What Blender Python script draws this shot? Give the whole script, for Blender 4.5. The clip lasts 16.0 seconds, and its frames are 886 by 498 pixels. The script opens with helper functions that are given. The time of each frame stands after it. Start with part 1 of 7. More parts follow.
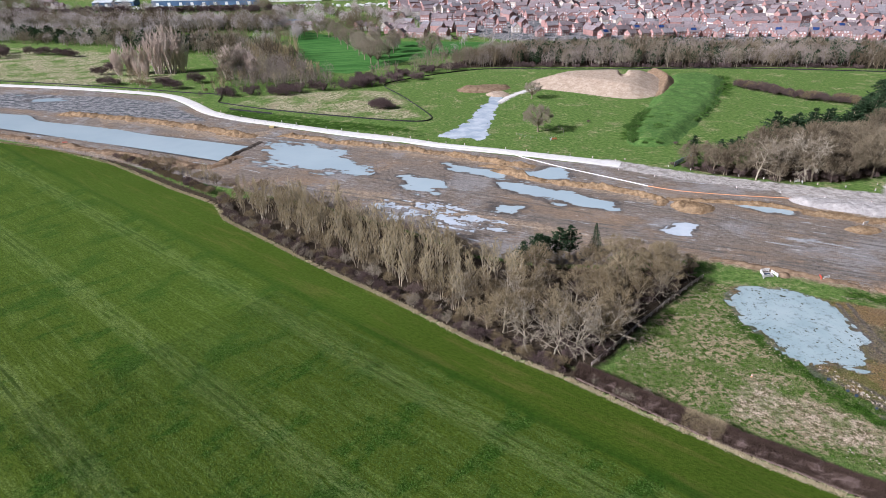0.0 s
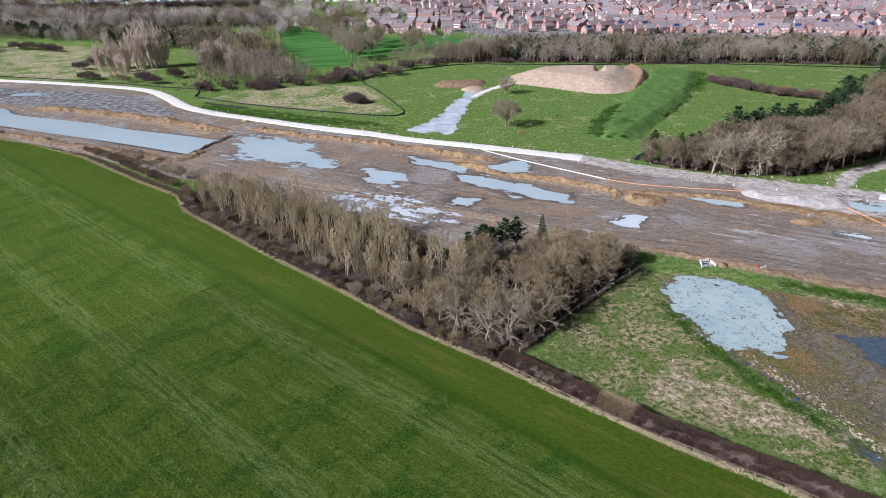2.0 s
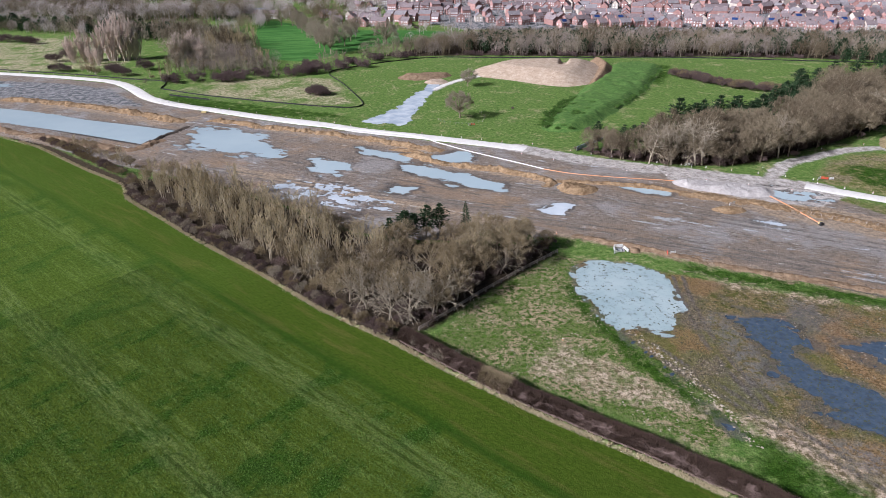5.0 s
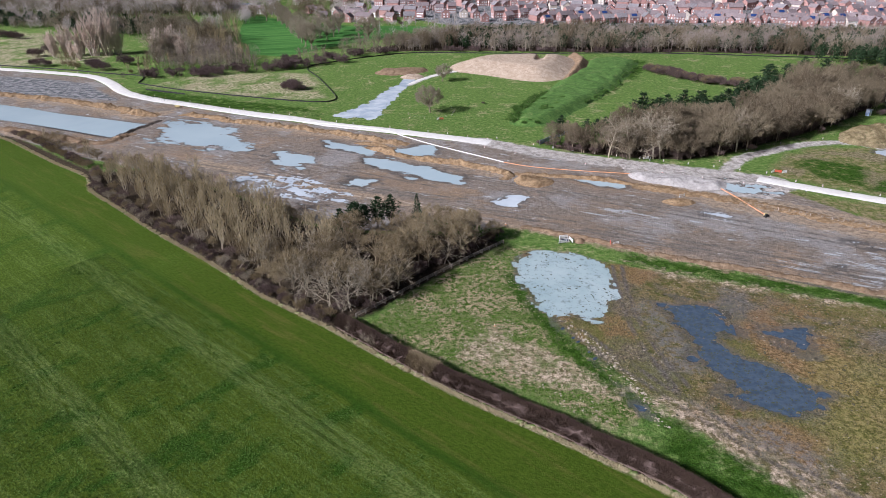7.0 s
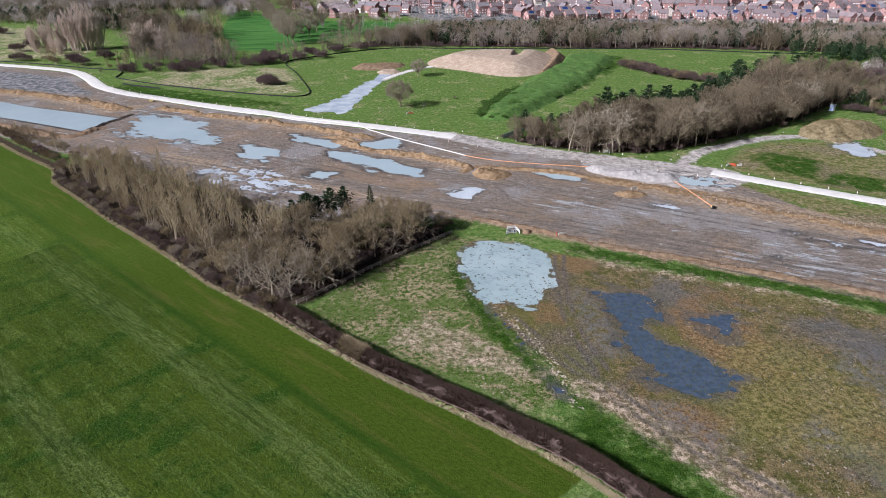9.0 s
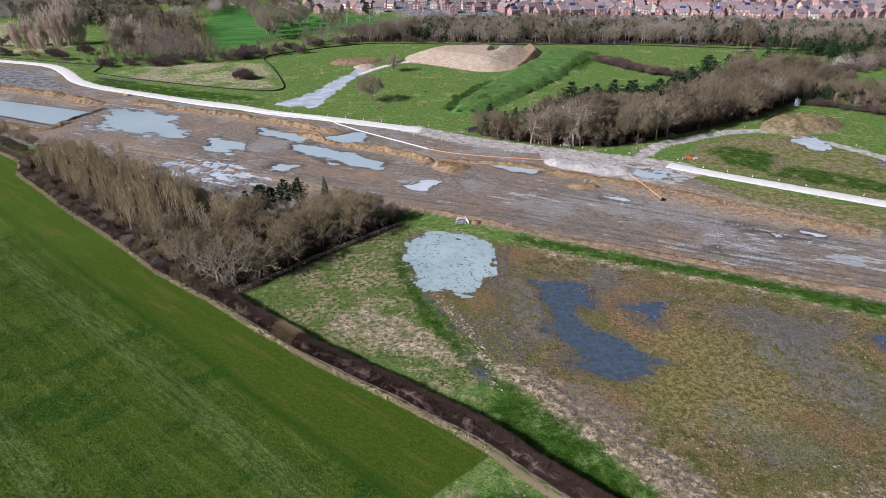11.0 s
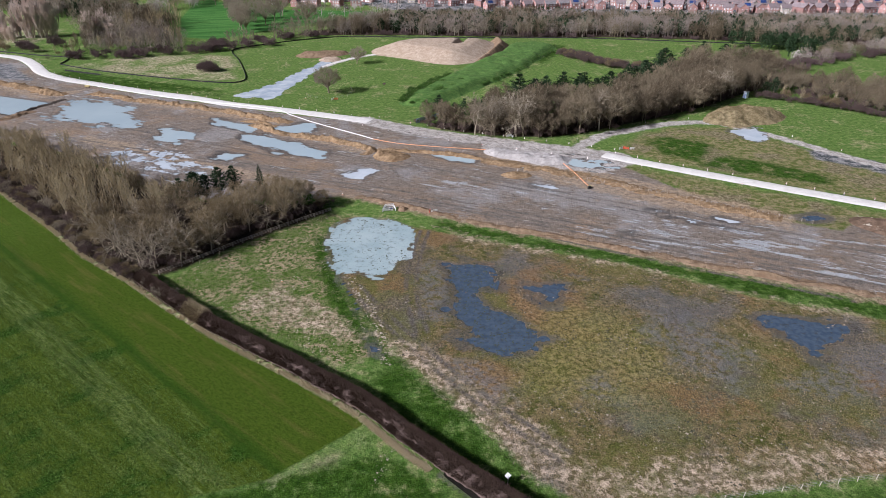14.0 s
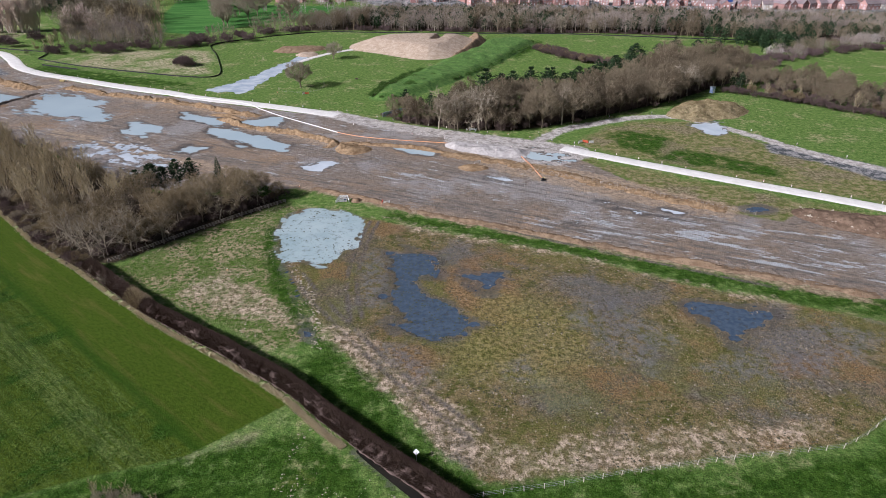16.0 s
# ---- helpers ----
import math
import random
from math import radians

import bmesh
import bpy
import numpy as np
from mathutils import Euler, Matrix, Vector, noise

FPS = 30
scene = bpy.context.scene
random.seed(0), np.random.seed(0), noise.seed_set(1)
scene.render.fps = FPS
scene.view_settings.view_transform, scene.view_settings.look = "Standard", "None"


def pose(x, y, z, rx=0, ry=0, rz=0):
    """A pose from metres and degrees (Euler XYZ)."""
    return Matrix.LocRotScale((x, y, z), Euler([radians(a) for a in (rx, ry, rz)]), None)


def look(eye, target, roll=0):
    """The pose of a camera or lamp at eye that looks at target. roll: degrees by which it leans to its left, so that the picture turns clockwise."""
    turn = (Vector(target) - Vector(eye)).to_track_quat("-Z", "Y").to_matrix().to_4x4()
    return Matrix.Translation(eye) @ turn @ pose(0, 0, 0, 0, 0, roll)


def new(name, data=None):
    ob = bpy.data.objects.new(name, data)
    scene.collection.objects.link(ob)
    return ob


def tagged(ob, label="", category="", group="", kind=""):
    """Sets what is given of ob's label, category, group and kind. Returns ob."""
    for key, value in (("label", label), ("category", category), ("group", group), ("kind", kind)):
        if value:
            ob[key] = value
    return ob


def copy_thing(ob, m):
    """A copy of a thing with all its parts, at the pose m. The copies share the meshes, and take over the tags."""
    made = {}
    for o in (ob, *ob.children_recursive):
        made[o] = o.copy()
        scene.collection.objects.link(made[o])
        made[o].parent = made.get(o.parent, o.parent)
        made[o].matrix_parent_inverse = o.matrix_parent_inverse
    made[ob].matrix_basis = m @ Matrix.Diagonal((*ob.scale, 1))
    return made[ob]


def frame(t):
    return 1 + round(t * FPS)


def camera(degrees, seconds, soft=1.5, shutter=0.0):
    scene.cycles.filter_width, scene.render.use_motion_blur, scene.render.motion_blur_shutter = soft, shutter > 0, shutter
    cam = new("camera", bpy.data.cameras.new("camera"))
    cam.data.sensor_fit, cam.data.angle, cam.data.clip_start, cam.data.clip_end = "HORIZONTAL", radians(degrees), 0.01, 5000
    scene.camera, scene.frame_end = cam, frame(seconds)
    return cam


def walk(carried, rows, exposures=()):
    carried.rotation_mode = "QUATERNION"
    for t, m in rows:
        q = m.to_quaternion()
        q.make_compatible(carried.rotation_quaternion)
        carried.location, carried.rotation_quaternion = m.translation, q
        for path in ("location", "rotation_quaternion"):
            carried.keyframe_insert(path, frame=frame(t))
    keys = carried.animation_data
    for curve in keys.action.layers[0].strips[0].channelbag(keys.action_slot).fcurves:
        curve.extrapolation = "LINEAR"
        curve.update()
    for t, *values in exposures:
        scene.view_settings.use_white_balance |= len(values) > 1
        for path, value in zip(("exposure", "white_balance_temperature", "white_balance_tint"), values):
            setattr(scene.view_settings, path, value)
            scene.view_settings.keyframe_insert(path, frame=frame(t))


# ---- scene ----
# A drone gliding sideways over farmland and a road construction site, 80 m above the ground.
cam = camera(71.0, 16.0, soft=0.4)
# seconds, x, y, z, yaw, pitch, roll
ROWS = [
    (0.0, 0.00, 0.00, 80.00, 0.000, -25.826, -0.809),
    (1.0, 7.26, -2.14, 79.99, -0.033, -25.995, -0.758),
    (2.0, 14.52, -4.29, 79.99, -0.069, -26.161, -0.707),
    (3.0, 21.78, -6.44, 79.98, -0.107, -26.326, -0.656),
    (4.0, 29.03, -8.60, 79.98, -0.149, -26.490, -0.605),
    (5.0, 36.28, -10.75, 79.97, -0.193, -26.652, -0.554),
    (6.0, 43.53, -12.91, 79.97, -0.241, -26.812, -0.502),
    (7.0, 50.78, -15.08, 79.96, -0.291, -26.971, -0.451),
    (8.0, 58.02, -17.24, 79.96, -0.344, -27.128, -0.399),
    (9.0, 65.26, -19.41, 79.95, -0.401, -27.284, -0.348),
    (10.0, 72.50, -21.58, 79.95, -0.460, -27.438, -0.296),
    (11.0, 79.74, -23.76, 79.94, -0.522, -27.591, -0.244),
    (12.0, 86.97, -25.94, 79.93, -0.587, -27.741, -0.192),
    (13.0, 94.20, -28.12, 79.93, -0.655, -27.891, -0.140),
    (14.0, 101.43, -30.31, 79.92, -0.725, -28.038, -0.088),
    (15.0, 108.65, -32.50, 79.92, -0.799, -28.184, -0.036),
    (16.0, 115.87, -34.69, 79.91, -0.876, -28.329, 0.016),
]
walk(cam, [(t, pose(x, y, z, 0, 0, yaw) @ pose(0, 0, 0, 90 + pitch, 0, 0) @ pose(0, 0, 0, 0, 0, roll)) for t, x, y, z, yaw, pitch, roll in ROWS],
     [(0.0, 0.54, 5590, 17), (16.0, 0.37, 5700, 17)])

# ---------------------------------------------------------------- light
SUN_FROM = Vector((-0.74, -0.36, 0.52)).normalized()
world = bpy.data.worlds.new("sky")
scene.world = world
world.use_nodes = True
wn = world.node_tree.nodes
sky = wn.new("ShaderNodeTexSky")
sky.sky_type = "NISHITA"
sky.sun_disc = False
sky.sun_elevation = math.asin(SUN_FROM.z)
sky.sun_rotation = math.atan2(SUN_FROM.x, SUN_FROM.y)
sky.air_density, sky.dust_density, sky.ozone_density = 1.0, 6.0, 0.8
world.node_tree.links.new(sky.outputs[0], wn["Background"].inputs[0])
wn["Background"].inputs[1].default_value = 0.031
sun_data = bpy.data.lights.new("sun", "SUN")
sun_data.energy, sun_data.angle, sun_data.color = 5.0, radians(4.0), (1.0, 0.965, 0.92)
sun = new("sun", sun_data)
sun.matrix_world = look(SUN_FROM * 300, (0, 0, 0))


# ---------------------------------------------------------------- node helper
class Mat:
    """A small builder of procedural materials; coordinates in metres."""

    def __init__(self, name):
        self.m = bpy.data.materials.new(name)
        self.m.use_nodes = True
        self.t = self.m.node_tree
        self.n = self.t.nodes
        self.bsdf = self.n["Principled BSDF"]
        self.co = self.n.new("ShaderNodeTexCoord").outputs["Object"]

    def put(self, sock, v):
        if isinstance(v, bpy.types.NodeSocket):
            self.t.links.new(v, sock)
        elif isinstance(v, (tuple, list)):
            sock.default_value = (*v, 1.0) if len(v) == 3 and sock.type == "RGBA" else v
        else:
            sock.default_value = v

    def noise(self, scale, detail=4.0, rough=0.55, vec=None, warp=0.0):
        nd = self.n.new("ShaderNodeTexNoise")
        self.put(nd.inputs["Vector"], vec or self.co)
        nd.inputs["Scale"].default_value = scale
        nd.inputs["Detail"].default_value = detail
        nd.inputs["Roughness"].default_value = rough
        nd.inputs["Distortion"].default_value = warp
        return nd.outputs["Fac"]

    def turned(self, deg, sx=1.0, sy=1.0):
        nd = self.n.new("ShaderNodeMapping")
        nd.vector_type = "TEXTURE"
        self.put(nd.inputs["Vector"], self.co)
        nd.inputs["Rotation"].default_value = (0, 0, radians(deg))
        nd.inputs["Scale"].default_value = (sx, sy, 1)
        return nd.outputs[0]

    def math(self, op, a, b=0.0, clamp=False):
        nd = self.n.new("ShaderNodeMath")
        nd.operation, nd.use_clamp = op, clamp
        self.put(nd.inputs[0], a)
        self.put(nd.inputs[1], b)
        return nd.outputs[0]

    def mix(self, f, a, b):
        nd = self.n.new("ShaderNodeMix")
        nd.data_type = "RGBA"
        self.put(nd.inputs[0], f)
        self.put(nd.inputs[6], a)
        self.put(nd.inputs[7], b)
        return nd.outputs[2]

    def step(self, f, lo, hi):
        nd = self.n.new("ShaderNodeMapRange")
        nd.interpolation_type = "SMOOTHSTEP"
        self.put(nd.inputs[0], f)
        nd.inputs[1].default_value, nd.inputs[2].default_value = lo, hi
        return nd.outputs[0]

    def attr(self, name):
        nd = self.n.new("ShaderNodeAttribute")
        nd.attribute_name = name
        return nd.outputs["Fac"]

    def random(self):
        return self.n.new("ShaderNodeObjectInfo").outputs["Random"]

    def island(self):
        return self.n.new("ShaderNodeNewGeometry").outputs["Random Per Island"]

    def zone(self, name, jag=2.0, soft=0.6, scale=0.35):
        """1 inside a zone of the ground, with a ragged edge."""
        n = self.math("MULTIPLY", self.math("SUBTRACT", self.noise(scale, 5, 0.6), 0.5), jag * 2)
        return self.step(self.math("ADD", self.attr(name), n), -soft, soft)

    def done(self, color, rough=0.9, bump=None, strength=0.5, dist=0.05, spec=0.3, metal=0.0):
        self.put(self.bsdf.inputs["Base Color"], color)
        self.put(self.bsdf.inputs["Roughness"], rough)
        self.put(self.bsdf.inputs["Specular IOR Level"], spec)
        self.bsdf.inputs["Metallic"].default_value = metal
        if bump is not None:
            nd = self.n.new("ShaderNodeBump")
            nd.inputs["Strength"].default_value = strength
            nd.inputs["Distance"].default_value = dist
            self.put(nd.inputs["Height"], bump)
            self.t.links.new(nd.outputs[0], self.bsdf.inputs["Normal"])
        return self.m


def simple(name, a, b, scale=3.0, rough=0.85, spec=0.3, bump=0.02, rnd=0.0):
    """Two tones in noise, with a fine bump; rnd: how far objects differ."""
    k = Mat(name)
    f = k.step(k.noise(scale, 5, 0.6), 0.35, 0.65)
    col = k.mix(f, a, b)
    if rnd:
        col = k.mix(k.math("MULTIPLY", k.random(), rnd), col, tuple(c * 0.45 for c in a))
    return k.done(col, rough, k.noise(scale * 4, 4), 0.5, bump, spec)


def leafy(name, a, b, c, rough=0.8):
    """Twigs, grass and leaves: every blade has its own tone, every object its own cast."""
    k = Mat(name)
    col = k.mix(k.island(), a, b)
    col = k.mix(k.math("MULTIPLY", k.random(), 0.9), col, c)
    col = k.mix(k.math("MULTIPLY", k.noise(0.12, 2), 0.5), col, c)
    return k.done(col, rough, None, spec=0.04)


# ---------------------------------------------------------------- materials
def grass_colour(k, dark, light, straw, dryness=0.52, scale=0.09):
    big, mid, fine = k.noise(scale, 5, 0.62), k.noise(0.55, 6, 0.75), k.noise(3.2, 4, 0.8)
    col = k.mix(k.step(mid, 0.36, 0.64), dark, light)
    dry = k.step(k.math("ADD", k.math("MULTIPLY", big, 0.55), k.math("MULTIPLY", mid, 0.45)), dryness, dryness + 0.13)
    col = k.mix(dry, col, straw)
    return k.mix(k.step(fine, 0.4, 0.6), k.mix(0.45, col, (0.01, 0.02, 0.005)), col)


def ground_material():
    k = Mat("ground")
    fine, speck = k.noise(1.6, 6, 0.75), k.noise(3.6, 4, 0.8)
    # pasture
    col = grass_colour(k, (0.085, 0.165, 0.03), (0.2, 0.285, 0.075), (0.37, 0.345, 0.175), 0.51)
    # rough tussocks, bleached by winter
    t1 = k.mix(k.step(k.noise(0.45, 6, 0.78), 0.44, 0.56), (0.12, 0.15, 0.045), (0.46, 0.4, 0.27))
    t1 = k.mix(k.step(k.noise(0.14, 4, 0.6), 0.5, 0.62), t1, (0.3, 0.26, 0.16))
    col = k.mix(k.math("MULTIPLY", k.zone("straw", 6.0, 3.0, 0.12), k.step(k.noise(0.05, 5, 0.65), 0.38, 0.56)), col, t1)
    dry = k.mix(k.step(k.noise(0.4, 6, 0.78), 0.42, 0.6), (0.1, 0.12, 0.03), (0.27, 0.225, 0.12))
    dry = k.mix(k.math("MULTIPLY", k.step(k.noise(0.07, 4, 0.6), 0.5, 0.6), 0.7), dry, k.mix(k.step(k.noise(0.9, 5, 0.8), 0.45, 0.6), (0.14, 0.11, 0.065), (0.3, 0.25, 0.17)))
    col = k.mix(k.zone("dry", 6.0, 3.0, 0.12), col, dry)
    # lush strips
    lush = grass_colour(k, (0.024, 0.062, 0.006), (0.064, 0.125, 0.016), (0.14, 0.165, 0.035), 0.58)
    col = k.mix(k.math("MULTIPLY", k.zone("lush", 6.0, 2.5, 0.13), k.step(k.noise(0.22, 5, 0.7), 0.32, 0.52)), col, lush)
    # the drilled crop: a smooth headland along the hedge, rows and tramlines beyond it
    across = k.n.new("ShaderNodeSeparateXYZ")
    k.put(across.inputs[0], k.turned(-40.5))
    v = across.outputs[1]
    rows = k.noise(1.0, 4, 0.75, k.turned(-40.5, 1.1, 0.4))
    wide = k.noise(1.0, 5, 0.7, k.turned(-40.5, 16.0, 1.5))
    leaf = k.noise(2.3, 5, 0.82)
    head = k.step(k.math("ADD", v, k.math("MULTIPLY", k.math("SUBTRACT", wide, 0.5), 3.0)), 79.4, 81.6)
    main = k.mix(k.step(rows, 0.34, 0.66), (0.036, 0.06, 0.006), (0.078, 0.112, 0.014))
    pale = k.math("MULTIPLY", k.step(wide, 0.48, 0.62), k.step(leaf, 0.42, 0.6))
    main = k.mix(k.math("MULTIPLY", pale, 0.6), main, (0.16, 0.215, 0.055))
    tufts = k.math("ADD", k.math("MULTIPLY", k.noise(0.115, 4, 0.6, k.turned(49.5, 1.9, 1.0)), 0.75), k.math("MULTIPLY", k.noise(0.6, 4, 0.75), 0.25))
    deep = k.step(tufts, 0.5, 0.6)
    main = k.mix(k.math("MULTIPLY", deep, 0.85), main, k.mix(k.step(leaf, 0.4, 0.62), (0.009, 0.032, 0.003), (0.042, 0.095, 0.012)))
    main = k.mix(k.math("MULTIPLY", k.step(speck, 0.54, 0.68), 0.5), main, (0.012, 0.032, 0.002))
    lane = k.math("ABSOLUTE", k.math("MULTIPLY", k.math("SUBTRACT", k.math("FRACT", k.math("ADD", k.math("DIVIDE", k.math("SUBTRACT", v, 46.4), 26.0), 0.5)), 0.5), 26.0))
    sparse = k.math("MULTIPLY", k.math("SUBTRACT", 1.0, k.step(lane, 1.6, 3.6)), k.step(k.noise(1.0, 4, 0.7, k.turned(-40.5, 5.0, 0.8)), 0.38, 0.56))
    main = k.mix(k.math("MULTIPLY", sparse, 0.42), main, k.mix(k.step(leaf, 0.4, 0.58), (0.05, 0.085, 0.014), (0.24, 0.29, 0.1)))
    wheel = k.math("SUBTRACT", 1.0, k.step(k.math("ABSOLUTE", k.math("SUBTRACT", lane, 0.95)), 0.22, 0.5))
    main = k.mix(k.math("MULTIPLY", k.math("MULTIPLY", wheel, k.step(k.noise(0.06, 4), 0.4, 0.6)), 0.75), main, (0.028, 0.05, 0.008))
    even = k.mix(k.step(rows, 0.3, 0.7), (0.036, 0.066, 0.006), (0.064, 0.096, 0.011))
    even = k.mix(k.math("MULTIPLY", k.step(k.noise(1.0, 5, 0.65, k.turned(-40.5, 22.0, 2.4)), 0.5, 0.64), 0.7), even, k.mix(k.step(leaf, 0.4, 0.6), (0.07, 0.08, 0.013), (0.115, 0.115, 0.026)))
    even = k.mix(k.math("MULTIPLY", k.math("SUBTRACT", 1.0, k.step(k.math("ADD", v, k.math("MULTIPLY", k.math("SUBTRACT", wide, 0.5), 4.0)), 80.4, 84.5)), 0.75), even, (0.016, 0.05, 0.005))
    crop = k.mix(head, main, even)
    # lighter far end: grazing sunlight on the crop is put into its colour
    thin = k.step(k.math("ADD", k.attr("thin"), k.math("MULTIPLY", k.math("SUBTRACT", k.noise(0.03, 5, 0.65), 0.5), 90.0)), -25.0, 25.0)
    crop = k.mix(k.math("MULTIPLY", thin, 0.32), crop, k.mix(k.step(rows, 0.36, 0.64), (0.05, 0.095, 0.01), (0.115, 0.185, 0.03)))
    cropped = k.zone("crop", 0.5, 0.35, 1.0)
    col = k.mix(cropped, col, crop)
    margin = k.zone("margin", 0.5, 0.3, 0.8)
    col = k.mix(k.math("MULTIPLY", margin, 0.5), col, k.mix(k.step(fine, 0.4, 0.6), (0.26, 0.22, 0.12), (0.6, 0.51, 0.34)))
    # distant striped field
    stripes = k.noise(1.0, 2, 0.5, k.turned(12, 60.0, 3.0))
    far = k.mix(k.step(stripes, 0.4, 0.6), (0.04, 0.12, 0.025), (0.08, 0.19, 0.045))
    col = k.mix(k.zone("striped", 1.0, 1.0, 0.2), col, far)
    # the wedge of scrubby grass beside the wood
    w = k.mix(k.step(k.noise(0.75, 6, 0.82), 0.46, 0.54), (0.048, 0.096, 0.012), (0.345, 0.27, 0.17))
    w = k.mix(k.step(k.noise(0.11, 5, 0.7), 0.44, 0.56), k.mix(0.75, w, k.mix(k.step(speck, 0.4, 0.6), (0.035, 0.08, 0.008), (0.11, 0.18, 0.03))), w)
    w = k.mix(k.math("MULTIPLY", k.step(k.noise(1.4, 5, 0.85), 0.58, 0.66), 0.7), w, (0.03, 0.036, 0.012))
    col = k.mix(k.zone("wedge", 1.5, 1.2, 0.4), col, w)
    # the wet, stony fallow
    r1 = k.mix(k.step(k.noise(0.3, 6, 0.8), 0.4, 0.6), (0.075, 0.08, 0.02), (0.2, 0.15, 0.075))
    r1 = k.mix(k.math("MULTIPLY", k.step(k.noise(0.06, 5, 0.7), 0.46, 0.6), 0.8), r1, k.mix(k.step(fine, 0.42, 0.58), (0.07, 0.06, 0.05), (0.22, 0.18, 0.135)))
    r1 = k.mix(k.step(k.noise(1.1, 5, 0.85), 0.57, 0.66), r1, (0.45, 0.38, 0.28))
    r1 = k.mix(k.step(k.noise(0.8, 5, 0.8), 0.56, 0.64), r1, (0.022, 0.027, 0.014))
    damp = k.step(k.math("ADD", k.noise(0.03, 4, 0.6), k.math("MULTIPLY", k.math("SUBTRACT", fine, 0.5), 0.35)), 0.54, 0.64)
    r1 = k.mix(k.math("MULTIPLY", damp, 0.5), r1, k.mix(k.step(speck, 0.45, 0.6), (0.065, 0.068, 0.075), (0.16, 0.155, 0.15)))
    moss = k.step(k.math("ADD", k.noise(0.04, 4, 0.6), k.math("MULTIPLY", k.math("SUBTRACT", fine, 0.5), 0.3)), 0.5, 0.58)
    r1 = k.mix(k.math("MULTIPLY", moss, 0.55), r1, k.mix(k.step(speck, 0.42, 0.6), (0.07, 0.085, 0.016), (0.17, 0.165, 0.045)))
    rust = k.step(k.math("ADD", k.noise(0.055, 5, 0.65, k.turned(30, 1.0, 1.0)), k.math("MULTIPLY", k.math("SUBTRACT", fine, 0.5), 0.3)), 0.54, 0.64)
    r1 = k.mix(k.math("MULTIPLY", rust, 0.7), r1, k.mix(k.step(speck, 0.42, 0.58), (0.1, 0.062, 0.03), (0.33, 0.2, 0.1)))
    r1 = k.mix(k.math("MULTIPLY", k.zone("rusty", 4.0, 2.0, 0.2), 0.75), r1, k.mix(k.step(k.noise(1.3, 5, 0.8), 0.42, 0.58), (0.1, 0.058, 0.026), (0.34, 0.215, 0.115)))
    r1 = k.mix(k.math("MULTIPLY", k.zone("mossy", 9.0, 4.0, 0.12), 0.6), r1, k.mix(k.step(k.noise(0.9, 5, 0.8), 0.42, 0.58), (0.095, 0.098, 0.02), (0.28, 0.235, 0.09)))
    muddy = k.math("MULTIPLY", k.zone("wet_mud", 8.0, 3.0, 0.14), k.step(k.noise(0.5, 5, 0.75), 0.4, 0.56))
    r1 = k.mix(k.math("MULTIPLY", muddy, 0.72), r1, k.mix(k.step(speck, 0.42, 0.6), (0.075, 0.074, 0.077), (0.215, 0.2, 0.195)))
    damp = k.math("MAXIMUM", damp, muddy)
    fallow = k.zone("fallow", 1.6, 1.0, 0.4)
    col = k.mix(fallow, col, r1)
    # lush strips between them
    verge = k.math("MULTIPLY", k.zone("verge", 2.4, 1.2, 0.4), k.step(k.noise(0.35, 5, 0.7), 0.3, 0.5))
    col = k.mix(verge, col, lush)
    # pale crust along the fallow's edge and on tyre marks
    crust = k.mix(k.step(k.noise(0.7, 6, 0.8), 0.44, 0.56), (0.14, 0.112, 0.06), (0.57, 0.45, 0.335))
    crusty = k.step(k.math("ADD", k.attr("crust"), k.math("MULTIPLY", k.math("SUBTRACT", k.noise(0.22, 6, 0.75), 0.5), 16.0)), -0.5, 2.5)
    col = k.mix(k.math("MULTIPLY", crusty, k.math("ADD", 0.32, k.math("MULTIPLY", k.step(k.noise(0.3, 5, 0.7), 0.44, 0.58), 0.6))), col, crust)
    # leaf litter under the trees
    litter = k.mix(k.step(fine, 0.35, 0.65), (0.03, 0.024, 0.017), (0.09, 0.067, 0.044))
    col = k.mix(k.zone("litter", 1.5, 1.0, 0.5), col, litter)
    # the stripped site: scraped clay, in streaks along the haul
    streak = k.noise(1.0, 6, 0.72, k.turned(-25, 4.0, 0.9))
    streak2 = k.noise(1.0, 6, 0.75, k.turned(-22, 11.0, 3.2), 0.6)
    blot = k.noise(0.05, 6, 0.7)
    mud = k.mix(k.step(streak, 0.36, 0.66), (0.175, 0.138, 0.106), (0.245, 0.198, 0.154))
    mud = k.mix(k.math("MULTIPLY", k.step(blot, 0.5, 0.64), 0.7), mud, k.mix(k.step(streak, 0.4, 0.6), (0.34, 0.225, 0.13), (0.2, 0.14, 0.09)))
    mud = k.mix(k.math("MULTIPLY", k.step(k.noise(0.5, 6, 0.82), 0.5, 0.6), 0.7), mud, (0.08, 0.064, 0.05))
    # wet clay and thin puddles; the sky's reflection is put into their pale colour
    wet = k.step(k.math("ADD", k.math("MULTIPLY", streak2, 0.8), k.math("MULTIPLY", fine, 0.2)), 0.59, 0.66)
    sheen_pans = k.step(k.math("ADD", k.noise(0.035, 4, 0.6), k.math("MULTIPLY", k.math("SUBTRACT", streak, 0.5), 0.5)), 0.5, 0.62)
    mud = k.mix(k.math("MULTIPLY", sheen_pans, 0.4), mud, (0.24, 0.235, 0.235))
    wet = k.math("MAXIMUM", wet, k.math("MULTIPLY", sheen_pans, 0.35))
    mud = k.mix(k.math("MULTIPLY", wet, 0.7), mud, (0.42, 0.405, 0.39))
